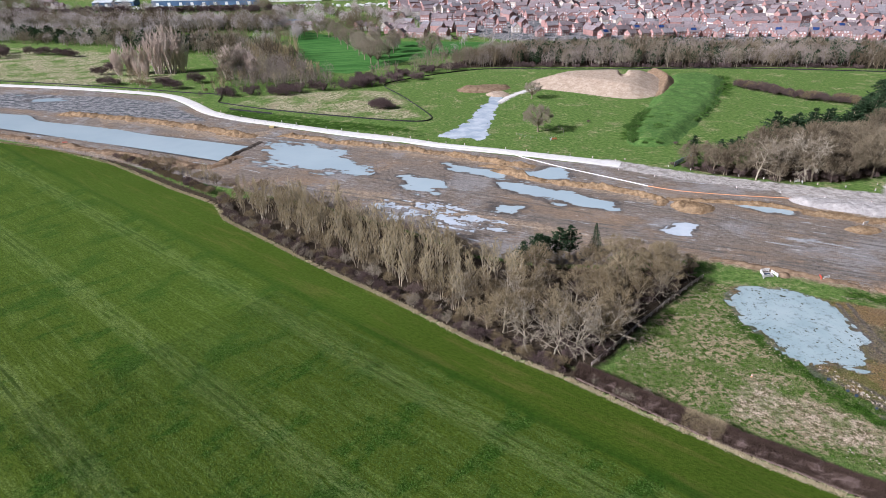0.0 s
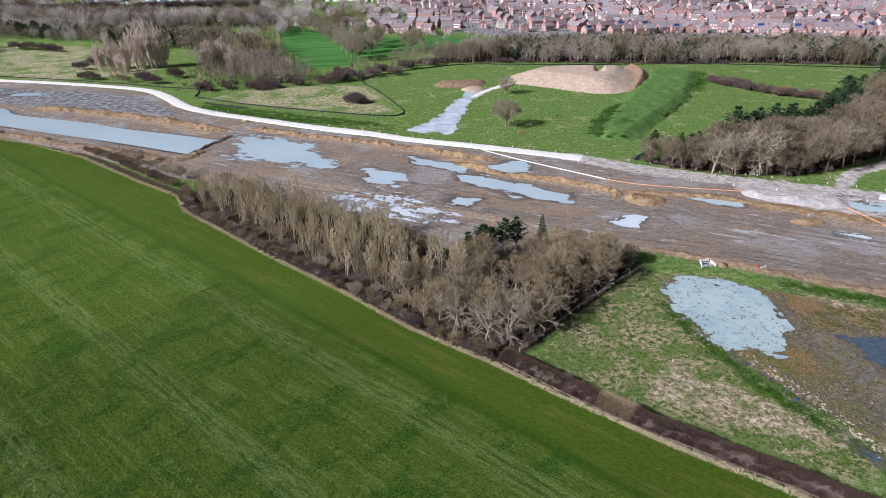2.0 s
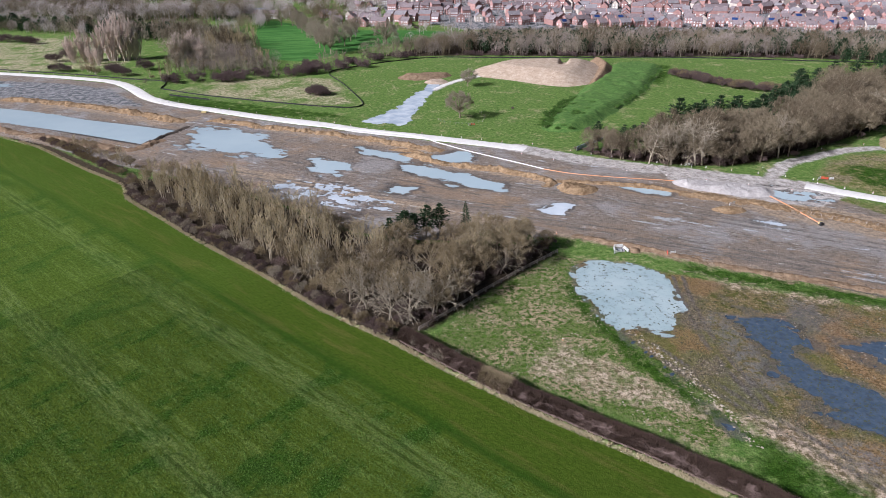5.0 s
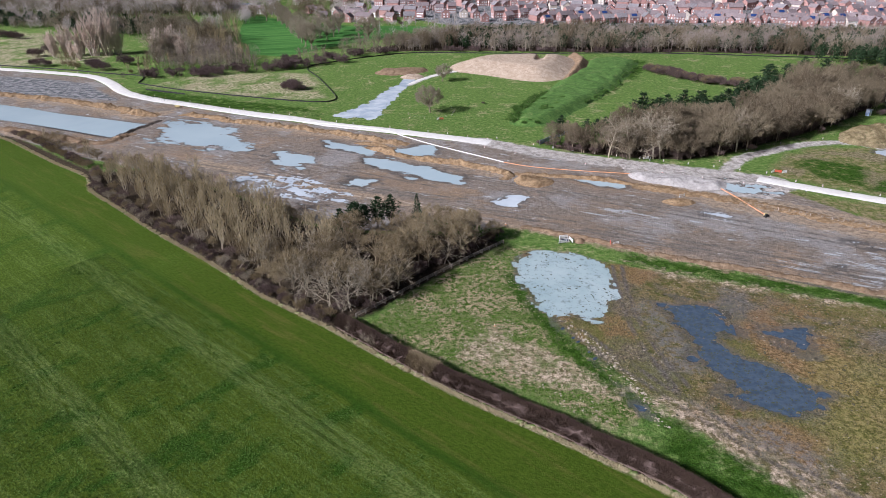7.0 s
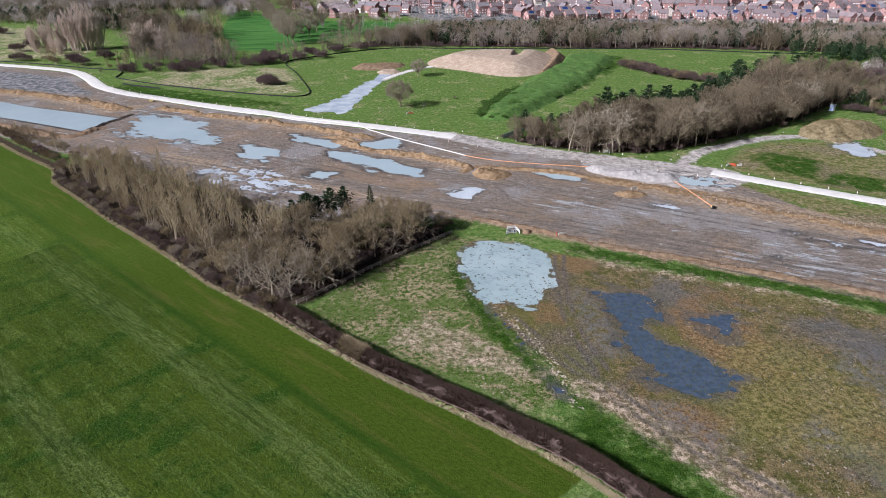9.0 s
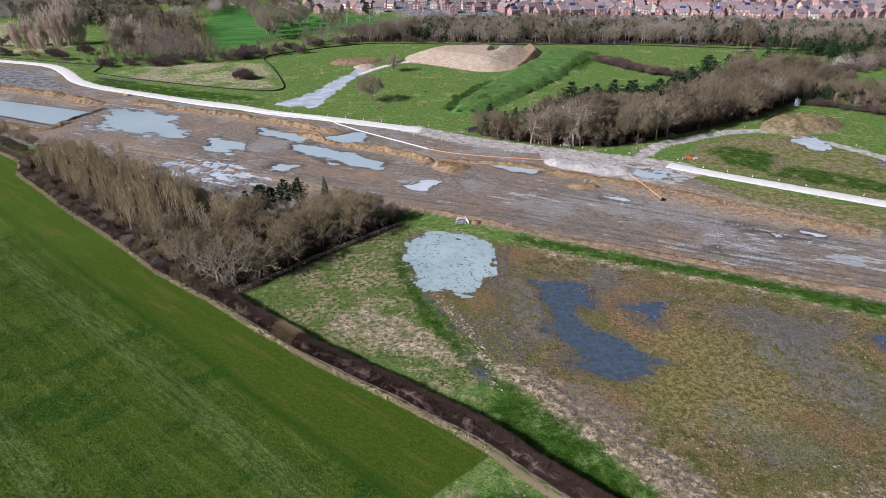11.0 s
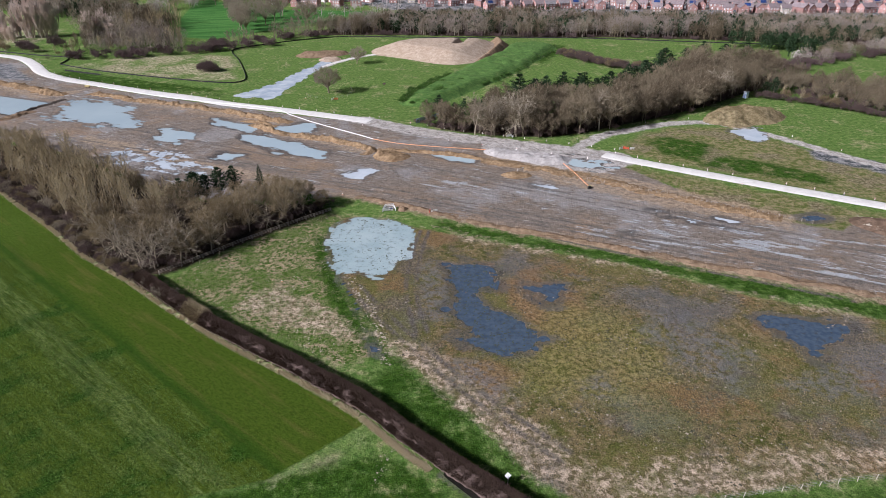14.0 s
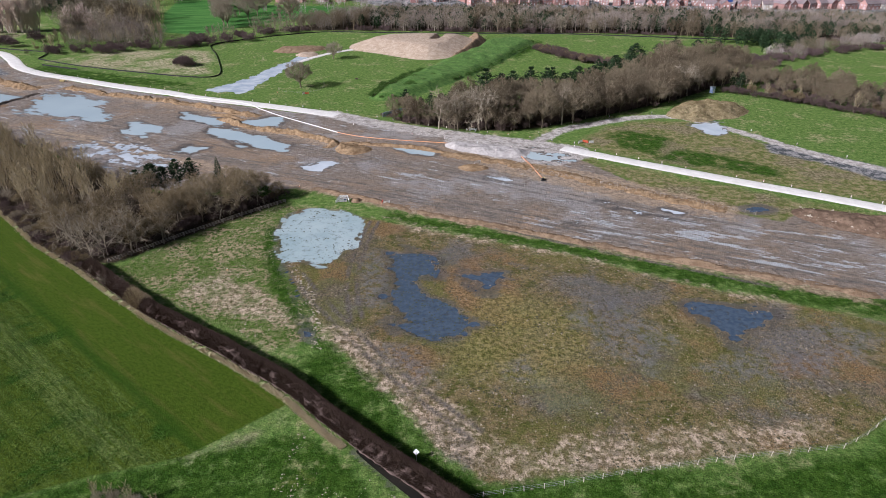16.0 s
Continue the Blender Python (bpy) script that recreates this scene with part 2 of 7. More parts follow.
    sheen_film = k.step(k.math("ADD", k.math("ADD", k.noise(1.0, 5, 0.7, k.turned(-26, 16.0, 3.4)), k.math("MULTIPLY", k.step(k.attr("sheen"), -9.0, 6.0), 0.085)), k.math("MULTIPLY", k.math("SUBTRACT", fine, 0.5), 0.12)), 0.615, 0.655)
    mud = k.mix(k.math("MULTIPLY", sheen_film, 0.85), mud, (0.43, 0.455, 0.475))
    wet = k.math("MAXIMUM", wet, k.math("MULTIPLY", sheen_film, 1.2))
    tyres = k.noise(1.0, 4, 0.65, k.turned(-24, 13.0, 1.3), 1.6)
    mud = k.mix(k.math("MULTIPLY", k.step(tyres, 0.55, 0.66), 0.3), mud, (0.36, 0.315, 0.27))
    mud = k.mix(k.math("MULTIPLY", k.math("SUBTRACT", 1.0, k.step(tyres, 0.36, 0.46)), 0.4), mud, (0.085, 0.068, 0.053))
    mud = k.mix(k.math("MULTIPLY", k.step(k.noise(0.035, 5, 0.7, k.turned(-24, 2.6, 1.0)), 0.52, 0.62), 0.55), mud, k.mix(k.step(streak, 0.4, 0.6), (0.32, 0.215, 0.125), (0.19, 0.13, 0.082)))
    mud = k.mix(k.math("MULTIPLY", k.step(k.noise(0.35, 5, 0.72, k.turned(-20, 2.2, 1.0)), 0.63, 0.68), 0.8), mud, (0.5, 0.46, 0.41))
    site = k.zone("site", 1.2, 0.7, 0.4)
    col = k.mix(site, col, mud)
    rough = k.math("SUBTRACT", 0.95, k.math("MULTIPLY", k.math("ADD", k.math("MULTIPLY", site, k.math("ADD", 0.4, wet)), k.math("MULTIPLY", fallow, damp)), 0.42))
    # clay banks laid bare
    clay = k.mix(k.step(k.noise(0.6, 6, 0.78), 0.4, 0.6), (0.2, 0.145, 0.095), (0.41, 0.31, 0.21))
    clayey = k.step(k.math("ADD", k.attr("clay"), k.math("MULTIPLY", k.math("SUBTRACT", k.noise(0.2, 6, 0.75), 0.5), 14.0)), -1.0, 2.0)
    col = k.mix(k.math("MULTIPLY", clayey, 0.85), col, clay)
    # dark planings
    dark = k.mix(k.step(k.noise(0.3, 6, 0.8), 0.44, 0.57), (0.065, 0.073, 0.075), (0.3, 0.285, 0.28))
    col = k.mix(k.zone("planings", 3.0, 1.5, 0.2), col, dark)
    # muddy vehicle tracks
    tr = k.mix(k.step(k.noise(0.35, 6, 0.78), 0.4, 0.6), (0.27, 0.238, 0.208), (0.53, 0.487, 0.445))
    track = k.zone("track", 2.2, 0.9, 0.35)
    col = k.mix(track, col, tr)
    rough = k.math("SUBTRACT", rough, k.math("MULTIPLY", track, k.math("MULTIPLY", k.step(k.noise(0.3, 4), 0.45, 0.6), 0.45)))
    # wheel ruts
    rut = k.zone("rut", 0.35, 0.45, 0.8)
    col = k.mix(k.math("MULTIPLY", rut, k.step(k.noise(0.15, 4, 0.6), 0.36, 0.54)), col, k.mix(k.step(fine, 0.4, 0.6), (0.07, 0.06, 0.05), (0.16, 0.14, 0.12)))
    # wet sheen at the water's edge
    shore = k.step(k.math("ADD", k.attr("shore"), k.math("MULTIPLY", k.math("SUBTRACT", fine, 0.5), 1.2)), 0.15, 0.8)
    col = k.mix(k.math("MULTIPLY", shore, 0.72), col, (0.075, 0.066, 0.058))
    rough = k.math("SUBTRACT", rough, k.math("MULTIPLY", shore, 0.35), True)
    height = k.math("ADD", k.math("MULTIPLY", k.noise(0.8, 6, 0.75), k.math("SUBTRACT", 1.0, k.math("MULTIPLY", cropped, 0.85))), k.math("MULTIPLY", speck, 0.4))
    gloss = k.math("ADD", 0.04, k.math("MULTIPLY", k.math("MAXIMUM", k.math("MAXIMUM", site, track), k.math("MAXIMUM", shore, k.math("MULTIPLY", fallow, damp))), 0.4))
    # grain: blades, clods and stones
    grain = k.math("ADD", k.math("MULTIPLY", k.noise(3.4, 5, 0.85), 0.65), k.math("MULTIPLY", k.noise(0.9, 4, 0.8), 0.35))
    tone = k.n.new("ShaderNodeMapRange")
    k.put(tone.inputs[0], grain)
    tone.inputs[1].default_value, tone.inputs[2].default_value, tone.inputs[3].default_value, tone.inputs[4].default_value = 0.36, 0.64, 0.42, 1.62
    mul = k.n.new("ShaderNodeVectorMath")
    mul.operation = "SCALE"
    k.put(mul.inputs[0], col)
    k.put(mul.inputs["Scale"], k.math("ADD", k.math("MULTIPLY", k.math("SUBTRACT", tone.outputs[0], 1.0), k.math("SUBTRACT", 1.0, k.math("MULTIPLY", cropped, 0.4))), 1.0))
    return k.done(mul.outputs[0], rough, height, 1.0, 0.45, gloss)


def earth(name, a, b, c, scale=0.5, bump=0.4):
    k = Mat(name)
    f = k.noise(scale, 6, 0.72)
    col = k.mix(k.step(f, 0.36, 0.62), a, b)
    col = k.mix(k.step(k.noise(scale * 4, 5, 0.75), 0.5, 0.66), col, c)
    return k.done(col, 0.95, k.noise(scale * 2.5, 6, 0.75), 1.0, bump, 0.08)


def water(name, a, b, rough=0.05, scale=0.1, weed=None, spec=0.5):
    """Standing water; weed: the colour of weed blotches under the surface."""
    k = Mat(name)
    col = k.mix(k.step(k.noise(scale, 5, 0.6), 0.35, 0.65), a, b)
    if weed:
        col = k.mix(k.math("MULTIPLY", k.step(k.noise(0.55, 5, 0.7), 0.52, 0.66), 0.65), col, weed)
        col = k.mix(k.math("MULTIPLY", k.step(k.noise(1.6, 4, 0.7), 0.63, 0.7), 0.8), col, weed)
    return k.done(col, rough, k.noise(2.5, 3, 0.6), 0.05, 0.005, spec)


GROUND = ground_material()
M_ROAD = earth("crushed_limestone", (0.62, 0.585, 0.54), (0.72, 0.69, 0.645), (0.55, 0.52, 0.475), 0.3, 0.08)
M_CLAY = earth("orange_clay", (0.2, 0.127, 0.066), (0.36, 0.25, 0.145), (0.095, 0.068, 0.047), 0.75)
M_BROWN = earth("brown_spoil", (0.17, 0.112, 0.068), (0.3, 0.21, 0.135), (0.11, 0.08, 0.052), 0.5)
M_TOPSOIL = earth("topsoil", (0.11, 0.072, 0.048), (0.21, 0.145, 0.1), (0.08, 0.055, 0.04), 0.5)
M_SAND = earth("sandy_spoil", (0.37, 0.28, 0.2), (0.5, 0.4, 0.305), (0.23, 0.165, 0.115), 0.35)
M_STONE = earth("grey_stone_spoil", (0.36, 0.33, 0.31), (0.52, 0.48, 0.45), (0.24, 0.22, 0.2), 0.6)
M_DARKSOIL = earth("wet_dark_soil", (0.06, 0.05, 0.042), (0.12, 0.095, 0.075), (0.045, 0.038, 0.032), 0.6)
M_MILKY = water("milky_water", (0.38, 0.46, 0.485), (0.42, 0.495, 0.515), 0.05, 0.03)
M_POND = water("pond_water", (0.3, 0.385, 0.39), (0.39, 0.46, 0.46), 0.06, 0.06, (0.14, 0.175, 0.165))
# clear pool water; blue sky reflection is put into the base colour
M_SKYWATER = water("sky_tinted_water", (0.045, 0.068, 0.1), (0.075, 0.1, 0.135), 0.06, 0.8, (0.05, 0.052, 0.046), 0.45)
M_DARKWATER = water("dark_ditch_water", (0.012, 0.012, 0.01), (0.025, 0.022, 0.018), 0.2, spec=0.2)
M_FLOOD = water("chalky_water", (0.46, 0.51, 0.55), (0.58, 0.62, 0.65), 0.1)
# wet pale track: chalky tone with the sky's bluish reflection put into it
M_CHALKSKY = water("chalk_sky_water", (0.4, 0.46, 0.52), (0.62, 0.66, 0.69), 0.08, 0.12)
M_BARK = simple("bark", (0.25, 0.205, 0.14), (0.37, 0.31, 0.22), 2.0, 0.9, 0.2, 0.03, 0.4)
M_PALEBARK = simple("pale_bark", (0.33, 0.28, 0.2), (0.46, 0.4, 0.3), 2.0, 0.9, 0.2, 0.03)
M_TWIG = leafy("twigs_brown", (0.205, 0.16, 0.09), (0.37, 0.3, 0.185), (0.145, 0.107, 0.058))
M_WHIP = leafy("twigs_straw", (0.385, 0.315, 0.185), (0.59, 0.5, 0.32), (0.29, 0.23, 0.13))
M_MAUVE = leafy("twigs_mauve", (0.16, 0.126, 0.08), (0.29, 0.24, 0.16), (0.105, 0.08, 0.052))
M_POPLAR = leafy("twigs_poplar", (0.62, 0.52, 0.45), (0.8, 0.69, 0.61), (0.58, 0.48, 0.42))
# grey belt twigs, lightened further: some distant haze is put into the colour
M_BELT = leafy("twigs_belt", (0.27, 0.225, 0.185), (0.45, 0.385, 0.33), (0.19, 0.155, 0.13))
M_DARKBARK = simple("dark_bark", (0.11, 0.088, 0.064), (0.2, 0.165, 0.12), 2.0, 0.9, 0.2, 0.03, 0.4)
# twigs far paler than bark: distant haze is put into their colour
M_HAZETWIG = leafy("twigs_hazed", (0.48, 0.425, 0.4), (0.73, 0.66, 0.62), (0.4, 0.35, 0.335))
M_GREYTWIG = leafy("twigs_grey", (0.27, 0.23, 0.17), (0.43, 0.375, 0.29), (0.2, 0.165, 0.12))
M_THORN = leafy("twigs_dark", (0.12, 0.085, 0.075), (0.22, 0.16, 0.135), (0.085, 0.06, 0.055))
M_PURPLE = leafy("twigs_purple", (0.11, 0.075, 0.073), (0.2, 0.145, 0.135), (0.08, 0.055, 0.053))
M_NEEDLE = leafy("needles", (0.02, 0.042, 0.019), (0.055, 0.09, 0.04), (0.026, 0.046, 0.021))
M_SCRUB = leafy("green_scrub", (0.045, 0.1, 0.018), (0.12, 0.2, 0.045), (0.04, 0.085, 0.018))
M_TUSSOCK = leafy("tussocks", (0.28, 0.23, 0.13), (0.42, 0.35, 0.22), (0.12, 0.14, 0.05))
M_STRAW = leafy("dead_grass", (0.5, 0.42, 0.27), (0.72, 0.62, 0.43), (0.38, 0.32, 0.19))
M_TIMBER = simple("weathered_timber", (0.26, 0.215, 0.18), (0.42, 0.365, 0.31), 1.5)
M_PALEWOOD = simple("pale_timber", (0.42, 0.37, 0.29), (0.55, 0.5, 0.42), 2.0)
M_SILT = simple("black_mesh", (0.012, 0.012, 0.013), (0.03, 0.03, 0.03), 0.6, 0.7)
M_WHITE = simple("white_plastic", (0.7, 0.7, 0.68), (0.8, 0.8, 0.78), 2.0, 0.5)
M_RED = simple("red_plastic", (0.55, 0.05, 0.03), (0.6, 0.09, 0.05), 2.0, 0.5)
M_ORANGE = simple("orange_plastic", (0.55, 0.24, 0.1), (0.62, 0.32, 0.17), 1.0, 0.5)
M_BLACK = simple("black_steel", (0.015, 0.015, 0.017), (0.04, 0.04, 0.04), 2.0, 0.5)
M_YELLOW = simple("yellow_paint", (0.6, 0.48, 0.2), (0.66, 0.55, 0.28), 2.0, 0.6)
M_WIRE = simple("galvanised_wire", (0.3, 0.3, 0.3), (0.4, 0.4, 0.4), 2.0, 0.5)


# ---------------------------------------------------------------- geometry helpers
def as_mesh(name, verts, faces, mats, smooth=False, index=None):
    """A mesh from lists; index: the material of each face."""
    me = bpy.data.meshes.new(name)
    me.from_pydata(verts if isinstance(verts, list) else verts.tolist(), [], faces if isinstance(faces, list) else faces.tolist())
    for m in mats if isinstance(mats, (list, tuple)) else [mats]:
        me.materials.append(m)
    if smooth:
        me.polygons.foreach_set("use_smooth", np.ones(len(me.polygons), bool))
    if index is not None:
        me.polygons.foreach_set("material_index", index)
    me.update()
    return me


def thing(name, label, category, at=(0, 0, 0), group="", kind=""):
    e = new(name)
    e.empty_display_size = 0.2
    e.location = at
    return tagged(e, label, category, group, kind)


def part(name, geo, material, parent, label="", smooth=False):
    """One mesh under a thing or a part. geo: a Geo, a mesh or (verts, faces)."""
    if isinstance(geo, Geo):
        geo = as_mesh(name, geo.v, geo.f, material, smooth)
    ob = new(name, geo)
    ob.parent = parent
    return tagged(ob, label)


class Geo:
    """Vertices and faces, gathered from shaped pieces."""

    def __init__(self):
        self.v, self.f = [], []

    def add(self, verts, faces):
        n = len(self.v)
        self.v.extend([tuple(p) for p in verts])
        self.f.extend([tuple(i + n for i in q) for q in faces])
        return self

    def box(self, cx, cy, cz, sx, sy, sz, turn=0.0, bevel=0.0):
        """A block about its centre, turned about z, with chamfered upright edges."""
        c, s = math.cos(radians(turn)), math.sin(radians(turn))
        b = min(bevel, sx * 0.3, sy * 0.3)
        x, y = sx / 2, sy / 2
        ring = [(-x, -y), (x, -y), (x, y), (-x, y)] if not b else [(-x + b, -y), (x - b, -y), (x, -y + b), (x, y - b), (x - b, y), (-x + b, y), (-x, y - b), (-x, -y + b)]
        n = len(ring)
        pts = [(cx + c * p - s * q, cy + s * p + c * q, cz + h) for h in (-sz / 2, sz / 2) for p, q in ring]
        faces = [(i, (i + 1) % n, n + (i + 1) % n, n + i) for i in range(n)] + [tuple(range(n - 1, -1, -1)), tuple(range(n, 2 * n))]
        return self.add(pts, faces)

    def tube(self, path, radii, sides=5, caps=True):
        path = [Vector(p) for p in path]
        n, verts = len(path), []
        for i, p in enumerate(path):
            d = (path[min(i + 1, n - 1)] - path[max(i - 1, 0)]).normalized()
            a = d.cross((0, 0, 1) if abs(d.z) < 0.9 else (1, 0, 0)).normalized()
            b = d.cross(a)
            r = radii[i] if isinstance(radii, (list, tuple)) else radii
            for k in range(sides):
                w = 2 * math.pi * k / sides
                verts.append(p + a * (r * math.cos(w)) + b * (r * math.sin(w)))
        faces = [(i * sides + k, i * sides + (k + 1) % sides, (i + 1) * sides + (k + 1) % sides, (i + 1) * sides + k) for i in range(n - 1) for k in range(sides)]
        if caps:
            faces.append(tuple(range(sides - 1, -1, -1)))
            faces.append(tuple(range((n - 1) * sides, n * sides)))
        return self.add(verts, faces)

    def sliver(self, p, d, w, rng):
        """A twig or a blade: one thin tapered triangle."""
        a = d.cross(Vector((rng.uniform(-1, 1), rng.uniform(-1, 1), rng.uniform(-1, 1))))
        if a.length < 1e-4:
            return
        a.normalize()
        n = len(self.v)
        self.v += [tuple(p - a * w / 2), tuple(p + a * w / 2), tuple(p + d)]
        self.f.append((n, n + 1, n + 2))


def slivers(name, roots, ways, widths, seed, material):
    """Many blades at once, as one mesh."""
    rng = np.random.default_rng(seed)
    a = np.cross(ways, rng.normal(size=ways.shape))
    a /= np.linalg.norm(a, axis=1, keepdims=True) + 1e-9
    a *= widths[:, None] / 2
    v = np.stack([roots - a, roots + a, roots + ways], 1).reshape(-1, 3)
    n = len(roots)
    me = bpy.data.meshes.new(name)
    me.vertices.add(3 * n)
    me.vertices.foreach_set("co", v.ravel())
    me.loops.add(3 * n)
    me.loops.foreach_set("vertex_index", np.arange(3 * n))
    me.polygons.add(n)
    me.polygons.foreach_set("loop_start", np.arange(0, 3 * n, 3))
    me.materials.append(material)
    me.update(calc_edges=True)
    return me


def value_noise(x, y, size, seed=0, octaves=4, gain=0.55):
    """Smooth noise from 0 to 1 over the plane; size in metres."""
    out, amp, total = np.zeros_like(x, dtype=float), 1.0, 0.0
    for o in range(octaves):
        u, v = x / size + 17.3 * o + seed * 3.7, y / size - 9.1 * o + seed * 1.9
        i, j = np.floor(u), np.floor(v)
        a, b = u - i, v - j
        a, b = a * a * (3 - 2 * a), b * b * (3 - 2 * b)

        def cell(p, q):
            h = np.sin(p * 127.1 + q * 311.7 + seed * 74.7 + o * 19.19) * 43758.5453
            return h - np.floor(h)

        out += amp * ((cell(i, j) * (1 - a) + cell(i + 1, j) * a) * (1 - b) + (cell(i, j + 1) * (1 - a) + cell(i + 1, j + 1) * a) * b)
        total, amp, size = total + amp, amp * gain, size / 2
    return out / total


def rounded(pts, closed=True, n=4):
    """A smooth line through the corners of a plan."""
    p = np.array(pts, float)
    m = len(p)
    out = []
    for i in range(m if closed else m - 1):
        q = [p[(i + k) % m] if closed else p[min(max(i + k, 0), m - 1)] for k in (-1, 0, 1, 2)]
        for s in np.arange(n) / n:
            out.append(0.5 * (2 * q[1] + (q[2] - q[0]) * s + (2 * q[0] - 5 * q[1] + 4 * q[2] - q[3]) * s**2 + (3 * q[1] - q[0] - 3 * q[2] + q[3]) * s**3))
    if not closed:
        out.append(p[-1])
    return np.array(out)


def line_distance(pts, x, y, closed=False):
    d = np.full(x.shape, 1e9)
    m = len(pts)
    for i in range(m if closed else m - 1):
        (ax, ay), (bx, by) = pts[i], pts[(i + 1) % m]
        vx, vy = bx - ax, by - ay
        s = np.clip(((x - ax) * vx + (y - ay) * vy) / (vx * vx + vy * vy + 1e-9), 0, 1)
        d = np.minimum(d, (x - ax - s * vx) ** 2 + (y - ay - s * vy) ** 2)
    return np.sqrt(d)


def inside(pts, x, y):
    r = np.zeros(x.shape, bool)
    m = len(pts)
    for i in range(m):
        (ax, ay), (bx, by) = pts[i], pts[(i + 1) % m]
        if ay != by:
            r ^= ((ay > y) != (by > y)) & (x < (bx - ax) * (y - ay) / (by - ay) + ax)
    return r


def depth_in(pts, x, y, reach=30.0):
    """Metres inside an outline (outside: minus), worked out near it alone."""
    out = np.full(x.shape, -reach)
    p = np.asarray(pts)
    lo, hi = p.min(0) - reach, p.max(0) + reach
    k = (x > lo[0]) & (x < hi[0]) & (y > lo[1]) & (y < hi[1])
    d = line_distance(p, x[k], y[k], True)
    out[k] = np.where(inside(p, x[k], y[k]), d, -d)
    return np.clip(out, -reach, reach)


def smooth01(v, lo, hi):
    s = np.clip((v - lo) / (hi - lo), 0, 1)
    return s * s * (3 - 2 * s)


def along(pts, step, closed=False):
    """Places and headings at even steps along a line."""
    p = np.array(pts, float)
    seg = np.linalg.norm(np.diff(p, axis=0), axis=1)
    far = np.r_[0, np.cumsum(seg)]
    out = []
    for s in np.arange(step / 2, far[-1], step):
        i = min(np.searchsorted(far, s) - 1, len(seg) - 1)
        q = p[i] + (p[i + 1] - p[i]) * (s - far[i]) / seg[i]
        d = (p[i + 1] - p[i]) / seg[i]
        out.append((q[0], q[1], d[0], d[1]))
    return out


# ---------------------------------------------------------------- the plan
FIELD_EDGE = [(-330, 345), (-209, 288), (-174, 273), (-139, 252), (-102, 221), (-80, 204), (-72, 190), (-57, 176), (-36, 156), (-12, 135), (7, 117), (24, 104), (38, 92), (56.6, 77.3), (70.6, 67.8), (83, 58.6), (88.8, 53.7)]
FIELD = FIELD_EDGE + [(81, 47), (74, 41), (60, 37), (30, 25), (-60, -60), (-600, -200), (-600, 400)]
SITE = [(-600, 500), (-300, 428), (-242, 413), (-168, 384), (-148, 362), (-128, 338), (-104, 321), (-50, 292), (1, 268), (52, 246), (73, 240), (110, 222), (154, 205), (168, 186), (184, 158), (207, 135), (219, 129), (230, 138),
        (262, 122), (330, 75), (330, 30), (222, 87), (179, 105), (152, 118), (121, 131), (104, 140), (85, 151), (71, 157), (60, 154), (46, 153.5), (28, 155), (10, 161), (-12, 180), (-40, 200), (-66, 213), (-100, 230), (-139, 256), (-209, 292), (-600, 440)]
FALLOW = [(94, 134), (121, 122), (151, 110), (176, 95), (199, 85), (216, 78), (240, 64), (225, 50), (197, 48), (186, 42), (166, 40), (146, 37), (127, 35), (124, 35), (118, 40), (108, 56), (96, 70), (89, 82), (79, 100), (72, 120), (74, 141)]
WEDGE = [(34, 104), (46, 121), (57, 133), (69, 144), (75, 140), (71, 124), (78, 100), (88, 82), (93, 75), (82, 70), (58, 86), (44, 96)]
WOOD = [(-84, 208), (-70, 193), (-55, 178), (-34, 158), (-10, 138), (10, 120), (27, 107), (33, 107), (46, 122), (57, 133), (69, 145), (62, 151), (45, 151), (28, 153), (10, 159), (-12, 178), (-40, 198), (-65, 211)]
EAST_WOOD = [(93, 233), (110, 222), (132, 215), (148, 214), (164, 219), (189, 233), (211, 246), (238, 264), (262, 284), (290, 306), (300, 325), (270, 345), (240, 332), (212, 300), (185, 275), (160, 260), (138, 249), (115, 243), (97, 241)]
FAR_BELT = [(-12, 474), (72, 474), (171, 462), (249, 458), (309, 446), (355, 434), (420, 420), (600, 395), (680, 430), (490, 492), (350, 524), (250, 542), (140, 552), (80, 552), (42, 538), (20, 510)]
ROAD_WEST = [(-420, 462), (-300, 431), (-242, 416), (-194, 400), (-168, 388), (-148, 368), (-128, 343), (-105, 326), (-84, 315), (-50, 297), (-21, 284), (1, 272), (29, 261), (52, 251), (74, 241)]
ROAD_EAST = [(165, 196), (185, 182), (218, 161), (247, 143), (300, 107), (370, 62)]
MUDDY_ROAD = [(68, 244), (90, 229), (109, 219), (128, 211), (150, 202), (170, 193)]
SPUR = [(157, 203), (170, 218), (188, 228), (207, 236), (225, 236), (237, 223), (247, 209), (256, 193), (266, 180), (300, 150)]
SPUR_NORTH = [(33, 356), (40, 371), (50, 385), (58, 393), (70, 402)]
FENCE = [(31, 107), (37, 113), (46, 123), (57, 134), (70, 146)]
WIRE_FENCE = [(112, 29), (123, 32), (136, 34), (146, 36), (166, 39), (185, 41), (191, 44), (197, 48), (215, 62)]
HEDGE = [(27.5, 104.5), (31.4, 101.1), (41, 92.6), (50.5, 84.6), (58.3, 79.2), (65.5, 74.1), (72.2, 69.7), (78.7, 64.7), (84.8, 60.4), (90.4, 55.7), (96.2, 49.8), (103.2, 43.4), (109.5, 38), (118, 31), (132, 19)]

